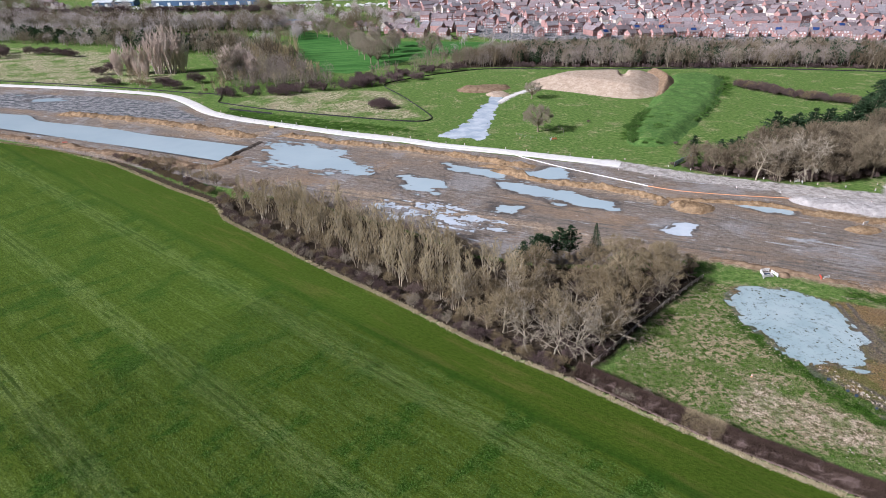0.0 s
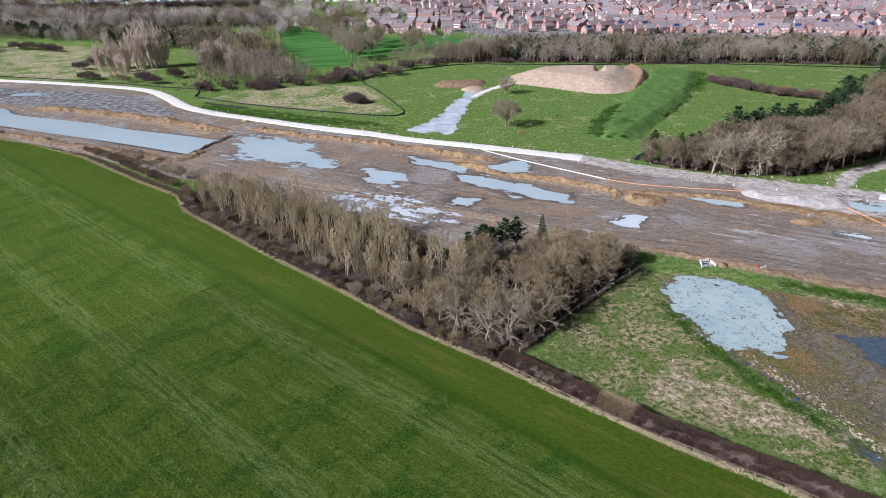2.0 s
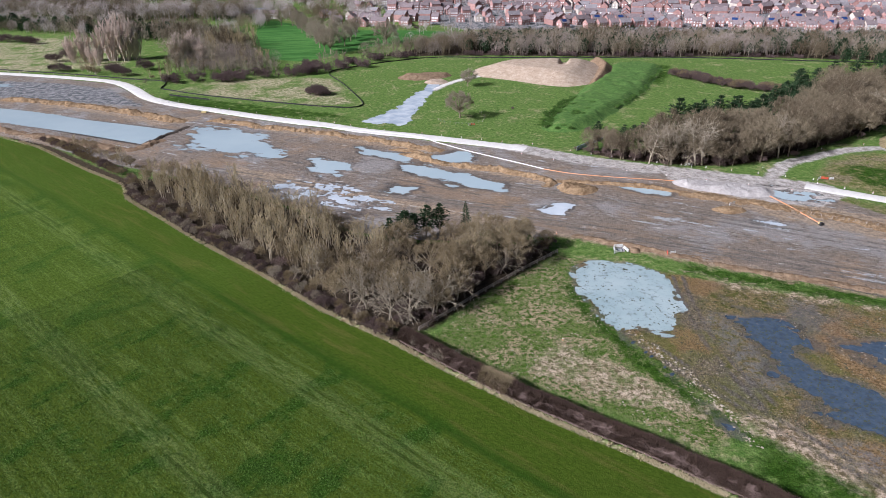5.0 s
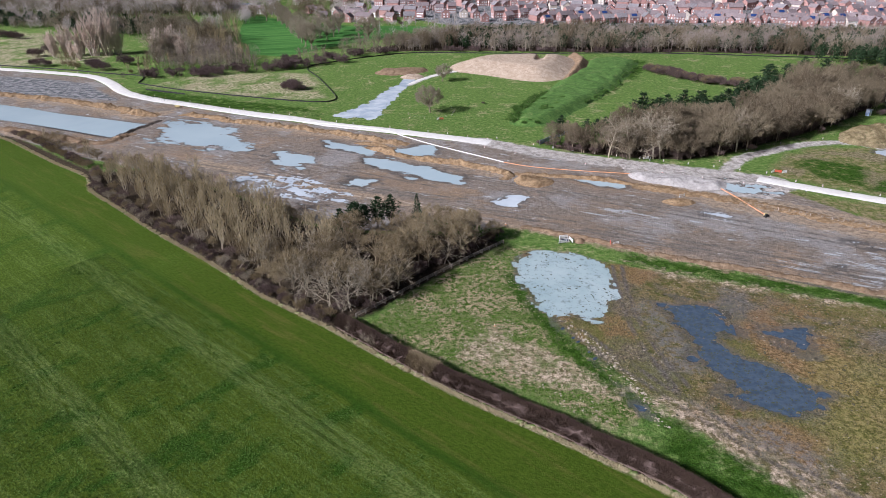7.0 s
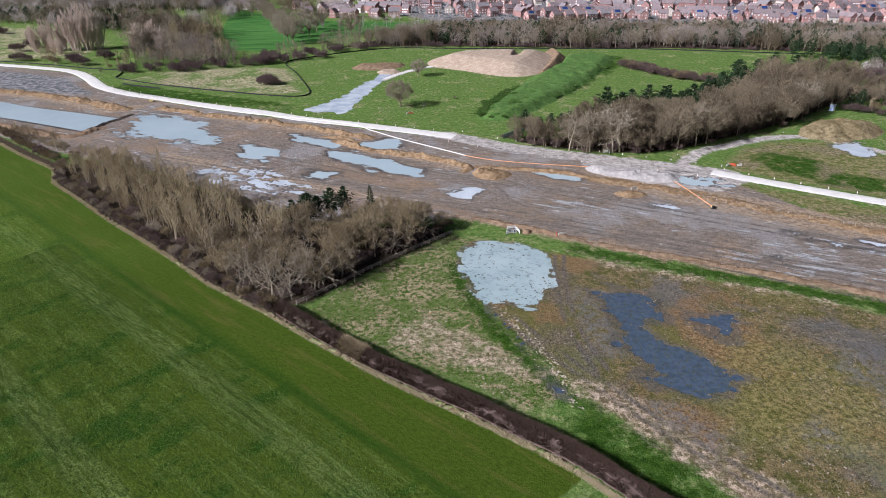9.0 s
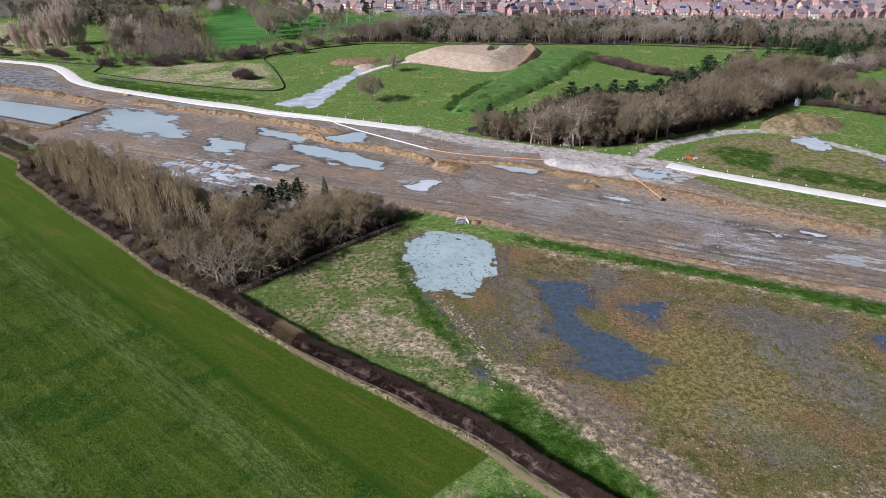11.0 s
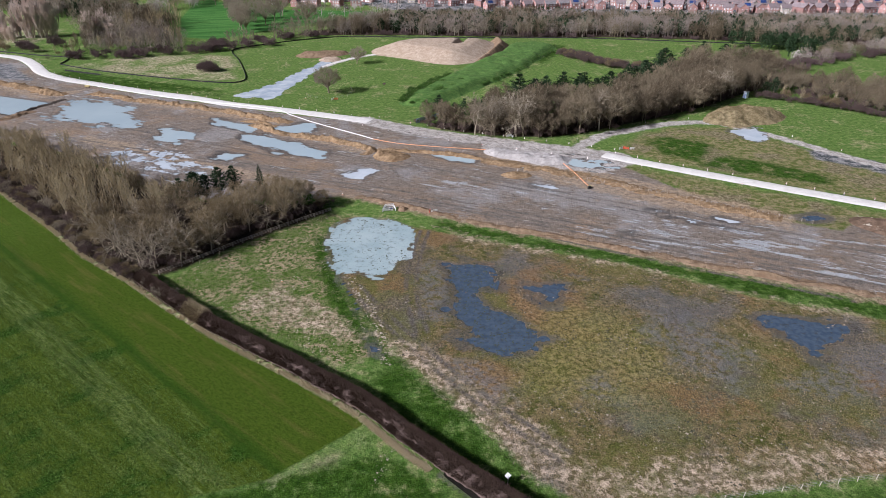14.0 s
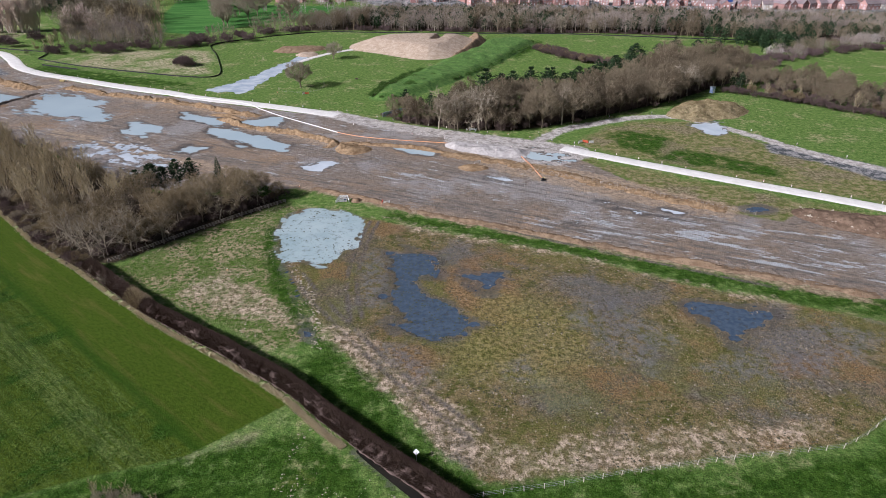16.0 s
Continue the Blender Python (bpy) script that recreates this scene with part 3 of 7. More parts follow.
# outline, kind of water, depth of the hollow, raggedness of the shore
POOLS = [
    ("lagoon", [(-330, 380), (-246, 347), (-226, 341), (-212, 328), (-183, 316), (-146, 299), (-118, 288), (-93, 277.5), (-89, 275.5), (-89.5, 273), (-94, 259), (-96, 256.5), (-99, 257), (-136, 275), (-181, 296), (-226, 315), (-330, 362)], "milky", 1.6, 0.25),
    ("puddle", [(-79, 282), (-63, 278), (-46, 271), (-40, 258), (-30, 247), (-30, 235), (-45, 236), (-57, 241), (-77, 251)], "milky", 0.25, 9.0),
    ("puddle", [(-15, 231), (1, 226), (3, 219), (-6, 211), (-17, 219)], "milky", 0.25, 7.0),
    ("puddle", [(17, 226), (41, 218), (60, 203), (57, 194), (43, 199), (28, 210)], "milky", 0.35, 4.0),
    ("puddle", [(1, 247), (27, 236), (23, 229), (9, 234)], "milky", 0.3, 4.0),
    ("puddle", [(30, 231), (43, 240), (51, 233), (46, 225), (34, 226)], "milky", 0.3, 3.0),
    ("puddle", [(17, 201), (30, 200), (28, 192), (19, 193)], "milky", 0.22, 4.0),
    ("puddle", [(70, 178), (75, 182), (78, 190), (81, 184), (79, 176), (74, 170), (67, 173)], "flood", 0.22, 5.0),
    ("puddle", [(100, 201), (116, 195), (115, 187), (103, 194)], "milky", 0.3, 2.0),
    ("puddle", [(-25, 206), (0, 200), (18, 190), (22, 180), (4, 178), (-12, 184), (-24, 196)], "flood", 0.17, 15.0),
    ("puddle", [(153, 194), (164, 191), (166, 182), (157, 177), (150, 185)], "milky", 0.2, 8.0),
    ("puddle", [(-252, 382), (-244, 387), (-228, 381), (-237, 375)], "milky", 0.25, 3.0),
    ("puddle", [(-276, 403), (-262, 399), (-250, 396), (-262, 394)], "milky", 0.25, 3.0),
    ("puddle", [(167, 144), (179, 140), (191, 135), (188, 130), (176, 134)], "flood", 0.18, 5.0),
    ("puddle", [(130, 169), (139, 168.5), (144, 161), (136, 162)], "flood", 0.2, 4.0),
    ("puddle", [(155, 133), (163, 131), (158, 125), (154, 128)], "flood", 0.2, 3.0),
    ("pond", [(72, 136), (80, 140), (90, 137), (94.5, 129), (94.5, 120), (92.5, 112), (88, 105), (82, 107), (75, 110), (72, 119), (71, 127)], "pond", 0.4, 1.8),
    ("pool", [(103, 110), (112.9, 112), (116.5, 102), (114.5, 92), (119, 87.5), (124.3, 81), (121.5, 74), (115, 69.5), (109.5, 74), (105, 82), (104, 92), (105, 100)], "clear", 0.24, 5.2),
    ("ditch", [(76.6, 106.5), (78.2, 105), (80.4, 100), (83.6, 93), (86.5, 85), (88.6, 77), (90.2, 70), (89.2, 69.6), (87, 77), (84.6, 84.5), (81.8, 91.5), (79, 98), (76.4, 104)], "clear", 0.3, 0.8),
    ("brook", [(102.6, 42), (104, 42), (112, 34), (120.6, 25.6), (119.8, 24.6), (111.2, 32.8), (103.4, 40.4)], "dark", 0.9, 0.5),
    ("pool", [(124, 101), (133, 104), (143, 103), (135, 98), (132, 91), (125, 94)], "clear", 0.2, 4.5),
    ("pool", [(175, 87), (183, 85), (193, 83), (192, 78.5), (180, 70), (177, 76)], "clear", 0.22, 3.2),
    ("pool", [(211, 139), (217, 141), (220, 137), (213, 135)], "clear", 0.3, 1.5),
    ("puddle", [(226, 226), (241, 229), (236, 213), (229, 211)], "flood", 0.25, 3.0),
    ("flooded_track", [(-1, 287), (10, 284), (20, 282), (22, 296), (26, 315), (31, 346), (37, 370), (35, 377), (30, 373), (25, 353), (14, 316), (6, 299)], "chalk", 0.35, 0.5),
]
CLAY = [[(-200, 344), (-160, 333), (-124, 316), (-96, 298), (-84, 304), (-84, 292), (-100, 284), (-134, 306), (-180, 326)],
        [(-76, 297), (-47, 284), (-21, 274), (1, 264), (18, 253), (36, 243), (36, 235), (15, 244), (-4, 254), (-47, 274)],
        [(20, 240), (38, 228), (54, 221), (75, 208), (76, 196), (54, 212), (36, 220)],
        [(-225, 308), (-168, 280), (-119, 258), (-100, 245), (-139, 256), (-200, 289)],
        [(118, 198), (150, 186), (182, 162), (212, 140), (206, 129), (170, 148), (138, 171)],
        [(-45, 215), (-45, 225), (30, 184), (70, 160), (104, 143), (220, 89), (219, 84), (104, 138), (66, 158), (28, 178)]]
# first plot, far west: tan grass, paled further with haze in the colour
STRAW = [[(-430, 620), (-330, 590), (-240, 545), (-200, 500), (-190, 440), (-250, 425), (-430, 500)], [(80, 44), (88, 49.5), (90, 47.5), (81, 42), (74, 38.5), (73, 40)], [(-122, 360), (-105, 385), (-78, 393), (-47, 397), (-32, 390), (-15, 348), (-11, 326), (-26, 321), (-67, 335)], [(-360, 560), (-240, 500), (-215, 455), (-250, 445), (-420, 520)], [(230, 190), (262, 165), (250, 152), (222, 176)]]
LUSH = [[(72, 128), (76, 126), (78, 112), (86, 94), (95, 78), (90, 78), (80, 93), (71, 112)],
        [(104, 138), (121, 130), (152, 117), (178, 103), (222, 86), (260, 66), (258, 58), (217, 79), (176, 96), (151, 111), (121, 123), (100, 133)],
        [(95, 73), (107, 57), (117, 40), (124, 34), (170, 38), (187, 40), (198, 46), (235, 62), (260, 40), (200, -20), (132, 15), (120, 30), (100, 48), (86, 62)],
        [(-120, 352), (-70, 327), (-20, 305), (-4, 292), (-60, 306), (-120, 338)], [(187, 212), (195, 216), (208, 214), (211, 204), (200, 187), (190, 194)], [(198, 184), (209, 193), (226, 185), (240, 172), (234, 164), (202, 180)], [(82, 278), (96, 308), (112, 330), (120, 318), (110, 285), (98, 268)], [(164, 372), (180, 400), (190, 428), (196, 426), (182, 390), (168, 364)]]
CRUST = [[(85, 84), (95, 69), (107, 54), (118, 38), (126, 34), (166, 39), (187, 43), (185, 48), (150, 46), (128, 43), (112, 62), (98, 78)], [(96, 137), (121, 124), (151, 112), (176, 97), (200, 86), (199, 83), (150, 108), (110, 124)], [(52, 92), (62, 104), (76, 92), (88, 78), (74, 80)]]
RUTS = [[(78, 161.5), (104, 148), (152, 124.5), (179, 111.5), (222, 93.5)], [(97, 131), (95, 118), (94, 98), (97, 80)], [(99.5, 131), (97.5, 118), (96.5, 98), (99.5, 81)], [(80, 100), (90, 84), (106, 62), (122, 44)], [(82.5, 101), (92.5, 85), (108.5, 63), (124, 46)],
        [(60, 168), (90, 157), (150, 128), (230, 90)], [(62, 171), (92, 160), (152, 131), (232, 93)], [(-60, 222), (0, 196), (60, 176)], [(-60, 225), (0, 199), (60, 179)], [(60, 200), (100, 178), (160, 146), (230, 110)], [(62, 203), (102, 181), (162, 149), (232, 113)],
        [(-40, 236), (10, 212), (50, 190)], [(84, 205), (80, 190), (84, 176)], [(88, 205), (84, 190), (88, 176)], [(130, 128), (160, 112), (200, 92)]]
DRY = [[(168, 186), (185, 174), (218, 153), (262, 124), (300, 96), (330, 76), (262, 122), (230, 138), (219, 129), (207, 135), (184, 158)], [(172, 200), (190, 222), (207, 230), (228, 230), (244, 205), (262, 178), (300, 146), (300, 115), (218, 166), (186, 188)]]
# far part of the crop, painted lighter for the low-angle sun
SUNLIT_CROP = [[(-600, 400), (-330, 345), (-209, 288), (-139, 252), (-80, 204), (-57, 176), (-20, 138), (-50, 112), (-150, 150), (-600, 250)]]
# where the sky sheen painted on the wet clay is strongest
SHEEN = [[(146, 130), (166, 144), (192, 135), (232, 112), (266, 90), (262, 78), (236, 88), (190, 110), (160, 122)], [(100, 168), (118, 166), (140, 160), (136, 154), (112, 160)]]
VERGE = [[(20, 22), (58, 36), (72, 40), (84, 44), (92, 46), (101, 39), (112, 24), (100, 8), (20, 0)], [(66, 128), (70, 112), (76.5, 93), (85, 78), (91, 70.5), (93.5, 71), (85.5, 83.5), (78.5, 99), (73.5, 112), (71, 127)]]
STRIPED = [[(-152, 683), (-128, 567), (-92, 468), (-66, 456), (-51, 470), (-39, 488), (-22, 514), (4, 540), (46, 575), (50, 606), (4, 612), (-35, 616), (-90, 640), (-116, 664), (-141, 688)]]
PLANINGS = [[(64, 612), (200, 596), (420, 540), (700, 520), (1000, 1200), (-100, 1200), (-20, 720), (30, 650)], [(-283, 404), (-240, 395), (-200, 386), (-162, 368), (-138, 340), (-120, 322), (-151, 331), (-178, 337), (-215, 349), (-270, 368)], [(246, 199), (255, 197), (280, 170), (310, 146), (302, 136), (268, 161), (257, 178), (244, 189)]]

RUSTY = [[(117, 102), (124, 105), (135, 98), (137, 88), (129, 81), (123, 84), (118, 92)], [(103, 70), (112, 60), (118, 66), (112, 72)]]
MOSSY = [[(127.6, 93), (143.5, 88), (149, 70), (142, 58), (126, 58), (117, 66), (122, 78)]]
WET_MUD = [[(152.7, 91), (162.7, 86), (166, 70), (158.5, 61), (150.7, 70), (146, 82)], [(169, 62), (185, 74), (204, 78), (215, 72), (190, 58), (177, 58)], [(99, 113), (114, 109), (105, 97), (103.6, 85), (99, 86), (95.5, 102)], [(103, 73), (111.3, 70), (117, 60), (111, 56), (105, 64)], [(130, 64), (134, 65), (136, 58), (130, 57)]]
PALE_LINES = [[(74, 140), (70.2, 131), (70.3, 119), (73, 109.5), (78, 104.5)], [(-23.2, 418.1), (-10.9, 398.5), (1.0, 376.3), (7.7, 350.1)], [(-17, 420), (-5, 400), (6, 378), (12, 352)], [(118, 52), (123.3, 47.5), (136.8, 44.2), (152, 46.4), (168.3, 49.5), (184, 53)], [(99.6, 130.6), (121.3, 119.8), (149, 107), (173.3, 95.8), (194.8, 85.8), (215, 76)]]
WEDGE_PATH = [(62.5, 124), (63.2, 120.7), (67.4, 102.7), (73.5, 91.1), (80.3, 80.0), (86.0, 71.1)]


def near_lines(a, b, fine, grow):
    """Even steps from a to b, then ever wider ones to the horizon on both sides."""
    mid = list(np.arange(a, b + fine / 2, fine))
    up, down, s = [], [], fine
    while (up[-1] if up else mid[-1]) < 4500:
        s = min(s * grow, 400)
        up.append((up[-1] if up else mid[-1]) + s)
    s = fine
    while (down[-1] if down else mid[0]) > -4500:
        s = min(s * grow, 400)
        down.append((down[-1] if down else mid[0]) - s)
    return np.array(down[::-1] + mid + up)


def rise(y):
    """The land climbs gently towards the estate."""
    return 26.0 * smooth01(y, 520.0, 1300.0)


def relief(x, y):
    """The lie of the land, and how near water stands."""
    z = (value_noise(x, y, 2.5, 5, 3) - 0.5) * 0.06
    z = z + rise(y)
    shore = np.zeros_like(x)
    for kind, outline, look_, depth, ragged in POOLS:
        if kind == "flooded_track":
            continue
        p = rounded(outline)
        lo, hi = p.min(0) - 14, p.max(0) + 14
        k = (x > lo[0]) & (x < hi[0]) & (y > lo[1]) & (y < hi[1])
        u, v = x[k] * 0.906 - y[k] * 0.423, x[k] * 0.423 + y[k] * 0.906
        d = depth_in(p, x[k], y[k], 14) + (value_noise(u * 0.42, v, 1.7 if ragged > 10 else 2.6 if ragged > 6 else 5.0, 11, 4, 0.66) - 0.5) * 2.6 * ragged - ragged * (0.22 if look_ == "clear" else 0.27 if ragged > 10 else 0.2)
        s = smooth01(d, -1.6, 2.4)
        z[k] = np.minimum(z[k], z[k] * (1 - s) + 0.04 - (depth + 0.04) * s)
        shore[k] = np.maximum(shore[k], smooth01(d, -0.7 if kind in ("ditch", "brook") else -1.6 if look_ in ("flood", "chalk", "pond") else -3.2, 0.5))
    return z, shore


WATER_LEVEL = -0.09


def build_ground():
    xs, ys = near_lines(-116, 226, 0.8, 1.05), near_lines(30, 282, 0.75, 1.035)
    ys = ys[ys > -400]
    x, y = np.meshgrid(xs, ys)
    z, shore = relief(x, y)
    zones = {"crop": [FIELD], "site": [SITE], "fallow": [FALLOW], "wedge": [WEDGE], "litter": [WOOD, EAST_WOOD, FAR_BELT], "clay": CLAY, "straw": STRAW, "lush": LUSH, "crust": CRUST, "striped": STRIPED, "dry": DRY, "planings": PLANINGS, "thin": SUNLIT_CROP, "verge": VERGE, "sheen": SHEEN, "rusty": RUSTY, "mossy": MOSSY, "wet_mud": WET_MUD}
    masks = {}
    for name, outlines in zones.items():
        m = np.full(x.shape, -30.0)
        for o in outlines:
            m = np.maximum(m, depth_in(o, x, y) - (3.5 if o is EAST_WOOD else 0.0))
        masks[name] = m
    edge = 4.2 - line_distance(FIELD_EDGE[2:16], x, y)
    masks["litter"] = np.where(masks["crop"] < -0.4, np.maximum(masks["litter"], edge), masks["litter"])
    masks["track"] = np.maximum(5.0 - line_distance(rounded(MUDDY_ROAD, False), x, y), 2.7 - line_distance(rounded(SPUR, False), x, y))
    masks["track"] = np.maximum(masks["track"], 2.5 - line_distance(rounded(SPUR_NORTH, False), x, y))
    masks["track"] = np.maximum(masks["track"], depth_in([(120, 208), (150, 200), (166, 196), (176, 186), (160, 176), (140, 184), (122, 196)], x, y)).clip(-30, 30)
    masks["rut"] = np.full(x.shape, -30.0)
    for r in RUTS:
        masks["rut"] = np.maximum(masks["rut"], 0.55 - line_distance(rounded(r, False), x, y)).clip(-30, 30)
    masks["margin"] = (0.55 - line_distance(FIELD_EDGE, x, y)).clip(-30, 30)
    masks["margin"] = np.maximum(masks["margin"], 0.75 - line_distance(rounded(WEDGE_PATH, False), x, y)).clip(-30, 30)
    for line in PALE_LINES:
        masks["margin"] = np.maximum(masks["margin"], 0.35 + 0.9 * (value_noise(x, y, 6.0, 9, 3) - 0.5) - line_distance(rounded(line, False), x, y)).clip(-30, 30)
    masks["shore"] = shore
    ny, nx = x.shape
    idx = np.arange(nx * ny).reshape(ny, nx)
    quads = np.stack([idx[:-1, :-1], idx[:-1, 1:], idx[1:, 1:], idx[1:, :-1]], -1).reshape(-1, 4)
    cx, cy = (x[:-1, :-1] + x[1:, 1:]).ravel() / 2, (y[:-1, :-1] + y[1:, 1:]).ravel() / 2
    pick = np.zeros(len(quads), int)
    mid = lambda m: ((m[:-1, :-1] + m[1:, 1:]) / 2).ravel()
    pick[mid(masks["crop"]) > 0] = 1
    pick[mid(masks["wedge"]) > 0] = 4
    pick[mid(masks["fallow"]) > 0] = 3
    pick[mid(masks["site"]) > 0] = 2
    names = [("ground", "green pasture, hedged meadows and woodland floor reaching the horizon", "ground"), ("crop_field", "smooth green field of young winter crop", "field"), ("construction_ground", "scraped brown and grey clay of a construction site", "bare ground"),
             ("fallow_ground", "wet stony fallow with brown weeds and moss", "field"), ("scrub_ground", "patchy green and straw-coloured grass beside the wood", "grass")]
    co = np.stack([x, y, z], -1).reshape(-1, 3)
    for n, (name, label, category) in enumerate(names):
        q = quads[pick == n]
        used, back = np.unique(q, return_inverse=True)
        me = bpy.data.meshes.new(name)
        me.vertices.add(len(used))
        me.vertices.foreach_set("co", co[used].ravel())
        me.loops.add(4 * len(q))
        me.loops.foreach_set("vertex_index", back.ravel())
        me.polygons.add(len(q))
        me.polygons.foreach_set("loop_start", np.arange(0, 4 * len(q), 4))
        me.polygons.foreach_set("use_smooth", np.ones(len(q), bool))
        me.materials.append(GROUND)
        me.update(calc_edges=True)
        for key, m in masks.items():
            me.attributes.new(key, "FLOAT", "POINT").data.foreach_set("value", m.ravel()[used])
        tagged(new(name, me), label, category, kind="structure")


build_ground()
LIQUID = {"milky": (M_MILKY, "shallow milky pale-blue puddle lying on scraped clay"), "dark": (M_DARKWATER, "dark brook running beside the hedge"), "clear": (M_SKYWATER, "shallow dark blue pool of standing rainwater"), "pond": (M_POND, "pale grey-blue pond with floating weed clumps"), "chalk": (M_CHALKSKY, ""), "flood": (M_FLOOD, "chalky white flood water lying on clay")}
for level, (kind, outline, look_, depth, ragged) in enumerate(POOLS):
    p = rounded(outline)
    c = p.mean(0)
    flush = kind == "flooded_track"
    if flush:
        gx, gy = np.meshgrid(np.arange(-6, 46, 0.4), np.arange(278, 384, 0.4))
        wet = depth_in(p, gx, gy) + (value_noise(gx, gy, 6.0, 3, 4, 0.7) - 0.5) * 7.0 > 0
        cells = [((x - 0.2, y - 0.2), (x + 0.2, y - 0.2), (x + 0.2, y + 0.2), (x - 0.2, y + 0.2)) for x, y in zip(gx[wet], gy[wet])]
        surface = as_mesh(kind, [(a, b, 0.06) for c4 in cells for a, b in c4], [(4 * n, 4 * n + 1, 4 * n + 2, 4 * n + 3) for n in range(len(cells))], LIQUID[look_][0])
    else:
        grown = p + (p - c) / (np.linalg.norm(p - c, axis=1, keepdims=True) + 1e-6) * (0.1 if kind == "brook" else 2.5)
        surface = as_mesh(kind, [(a, b, WATER_LEVEL - 0.004 * (level % 5)) for a, b in grown], [tuple(range(len(grown)))], LIQUID[look_][0])
    ob = new(kind, surface)
    label = {"lagoon": "long settlement lagoon full of milky pale-blue water", "flooded_track": "wide pale track flooded with chalky white water", "ditch": "narrow wet ditch beside scrubby grass"}.get(kind, LIQUID[look_][1])
    tagged(ob, label, "track" if kind == "flooded_track" else "water", kind="structure")


def ribbon(name, pts, width, height, material, label, category, ragged=0.3, seed=0):
    """A road laid on the ground, with a cambered top and sloping shoulders."""
    line = along(rounded(pts, False, 6), 2.0)
    rng = random.Random(seed)
    verts, faces = [], []
    prof = [(-0.5, -0.05), (-0.46, 0.8), (-0.2, 0.95), (0, 1.0), (0.2, 0.95), (0.46, 0.8), (0.5, -0.05)]
    for x, y, dx, dy in line:
        l, r = 1 + rng.uniform(-ragged, ragged) / width * 2, 1 + rng.uniform(-ragged, ragged) / width * 2
        for s, h in prof:
            o = s * width * (l if s < 0 else r)
            verts.append((x - dy * o, y + dx * o, h * height))
    k = len(prof)
    for i in range(len(line) - 1):
        faces += [(i * k + j, (i + 1) * k + j, (i + 1) * k + j + 1, i * k + j + 1) for j in range(k - 1)]
    return tagged(new(name, as_mesh(name, verts, faces, material, True)), label, category, kind="structure")


ribbon("haul_road", ROAD_WEST, 7.2, 0.14, M_ROAD, "pale crushed-stone haul road curving along the site", "road", 0.2, 1)
ribbon("haul_road", ROAD_EAST, 6.2, 0.14, M_ROAD, "pale crushed-stone haul road between grass verges", "road", 0.12, 2)


def mound_height(p, height, slope, rough, seed, x, y, wobble=3.0):
    d = depth_in(p, x, y) + (value_noise(x, y, 9, seed) - 0.5) * wobble
    t = np.maximum(d, 0) * slope / height
    z = height * np.where(t < 0.85, t, 0.85 + 0.15 * (1 - np.exp(-(t - 0.85) / 0.15)))
    return z + np.where(d > 0, (value_noise(x, y, 5, seed + 3, 5) - 0.5) * rough * np.clip(d, 0, 3) / 1.5, 0) - 0.12 * (d <= 0), d


def mound(name, outline, height, slope, material, label, category, step=1.5, rough=0.5, seed=1, cut=None, wobble=3.0):
    """Heaped ground: rises from its outline at a slope to a flat, uneven top."""
    p = rounded(outline)
    lo, hi = p.min(0) - 2, p.max(0) + 2
    xs, ys = np.arange(lo[0], hi[0], step), np.arange(lo[1], hi[1], step)
    x, y = np.meshgrid(xs, ys)
    z, d = mound_height(p, height, slope, rough, seed, x, y, wobble)
    if cut is not None:
        c = line_distance(cut[0], x, y)
        z -= np.where(d > 0, np.minimum(z, cut[1]) * (1 - smooth01(c, cut[2] * 0.4, cut[2])), 0)
    keep = d > -2.0
    ny, nx = x.shape
    idx = np.arange(nx * ny).reshape(ny, nx)
    q = np.stack([idx[:-1, :-1], idx[:-1, 1:], idx[1:, 1:], idx[1:, :-1]], -1).reshape(-1, 4)
    q = q[keep.ravel()[q].any(1)]
    used, back = np.unique(q, return_inverse=True)
    v = np.stack([x, y, z], -1).reshape(-1, 3)[used]
    return tagged(new(name, as_mesh(name, v, back.reshape(-1, 4), material, True)), label, category)


def ridge(name, pts, width, height, material, label, category, seed=0):
    """A bank thrown up along a line."""
    line = along(rounded(pts, False, 5), 0.6)
    verts, faces = [], []
    prof = [(-1, -0.15), (-0.85, 0.08), (-0.65, 0.3), (-0.45, 0.62), (-0.25, 0.85), (-0.05, 1.0), (0.15, 0.92), (0.35, 0.6), (0.55, 0.36), (0.8, 0.1), (1, -0.15)]
    n = len(line)
    for i, (x, y, dx, dy) in enumerate(line):
        e = min(1, min(i, n - 1 - i) / 9)
        h0 = max(0.15, 0.75 + 0.9 * noise.noise((x * 0.09, y * 0.09, seed))) * e
        wander = noise.noise((x * 0.13, y * 0.13, seed + 5)) * width * 0.22
        for s, h in prof:
            o = s * width / 2 * (1 + 0.45 * noise.noise((x * 0.25 + s, y * 0.25, seed + 9))) + wander
            px, py = x - dy * o, y + dx * o
            lump = noise.noise((px * 1.3, py * 1.3, seed)) * 0.4 + noise.noise((px * 0.55, py * 0.55, seed + 4)) * 0.45 + noise.noise((px * 0.25, py * 0.25, seed + 2)) * 0.35
            verts.append((px, py, (h * h0 + (lump * e if h > 0.05 else 0)) * height - 0.02))
    k = len(prof)
    for i in range(n - 1):
        faces += [(i * k + j, (i + 1) * k + j, (i + 1) * k + j + 1, i * k + j + 1) for j in range(k - 1)]
    return tagged(new(name, as_mesh(name, verts, faces, material, True)), label, category)


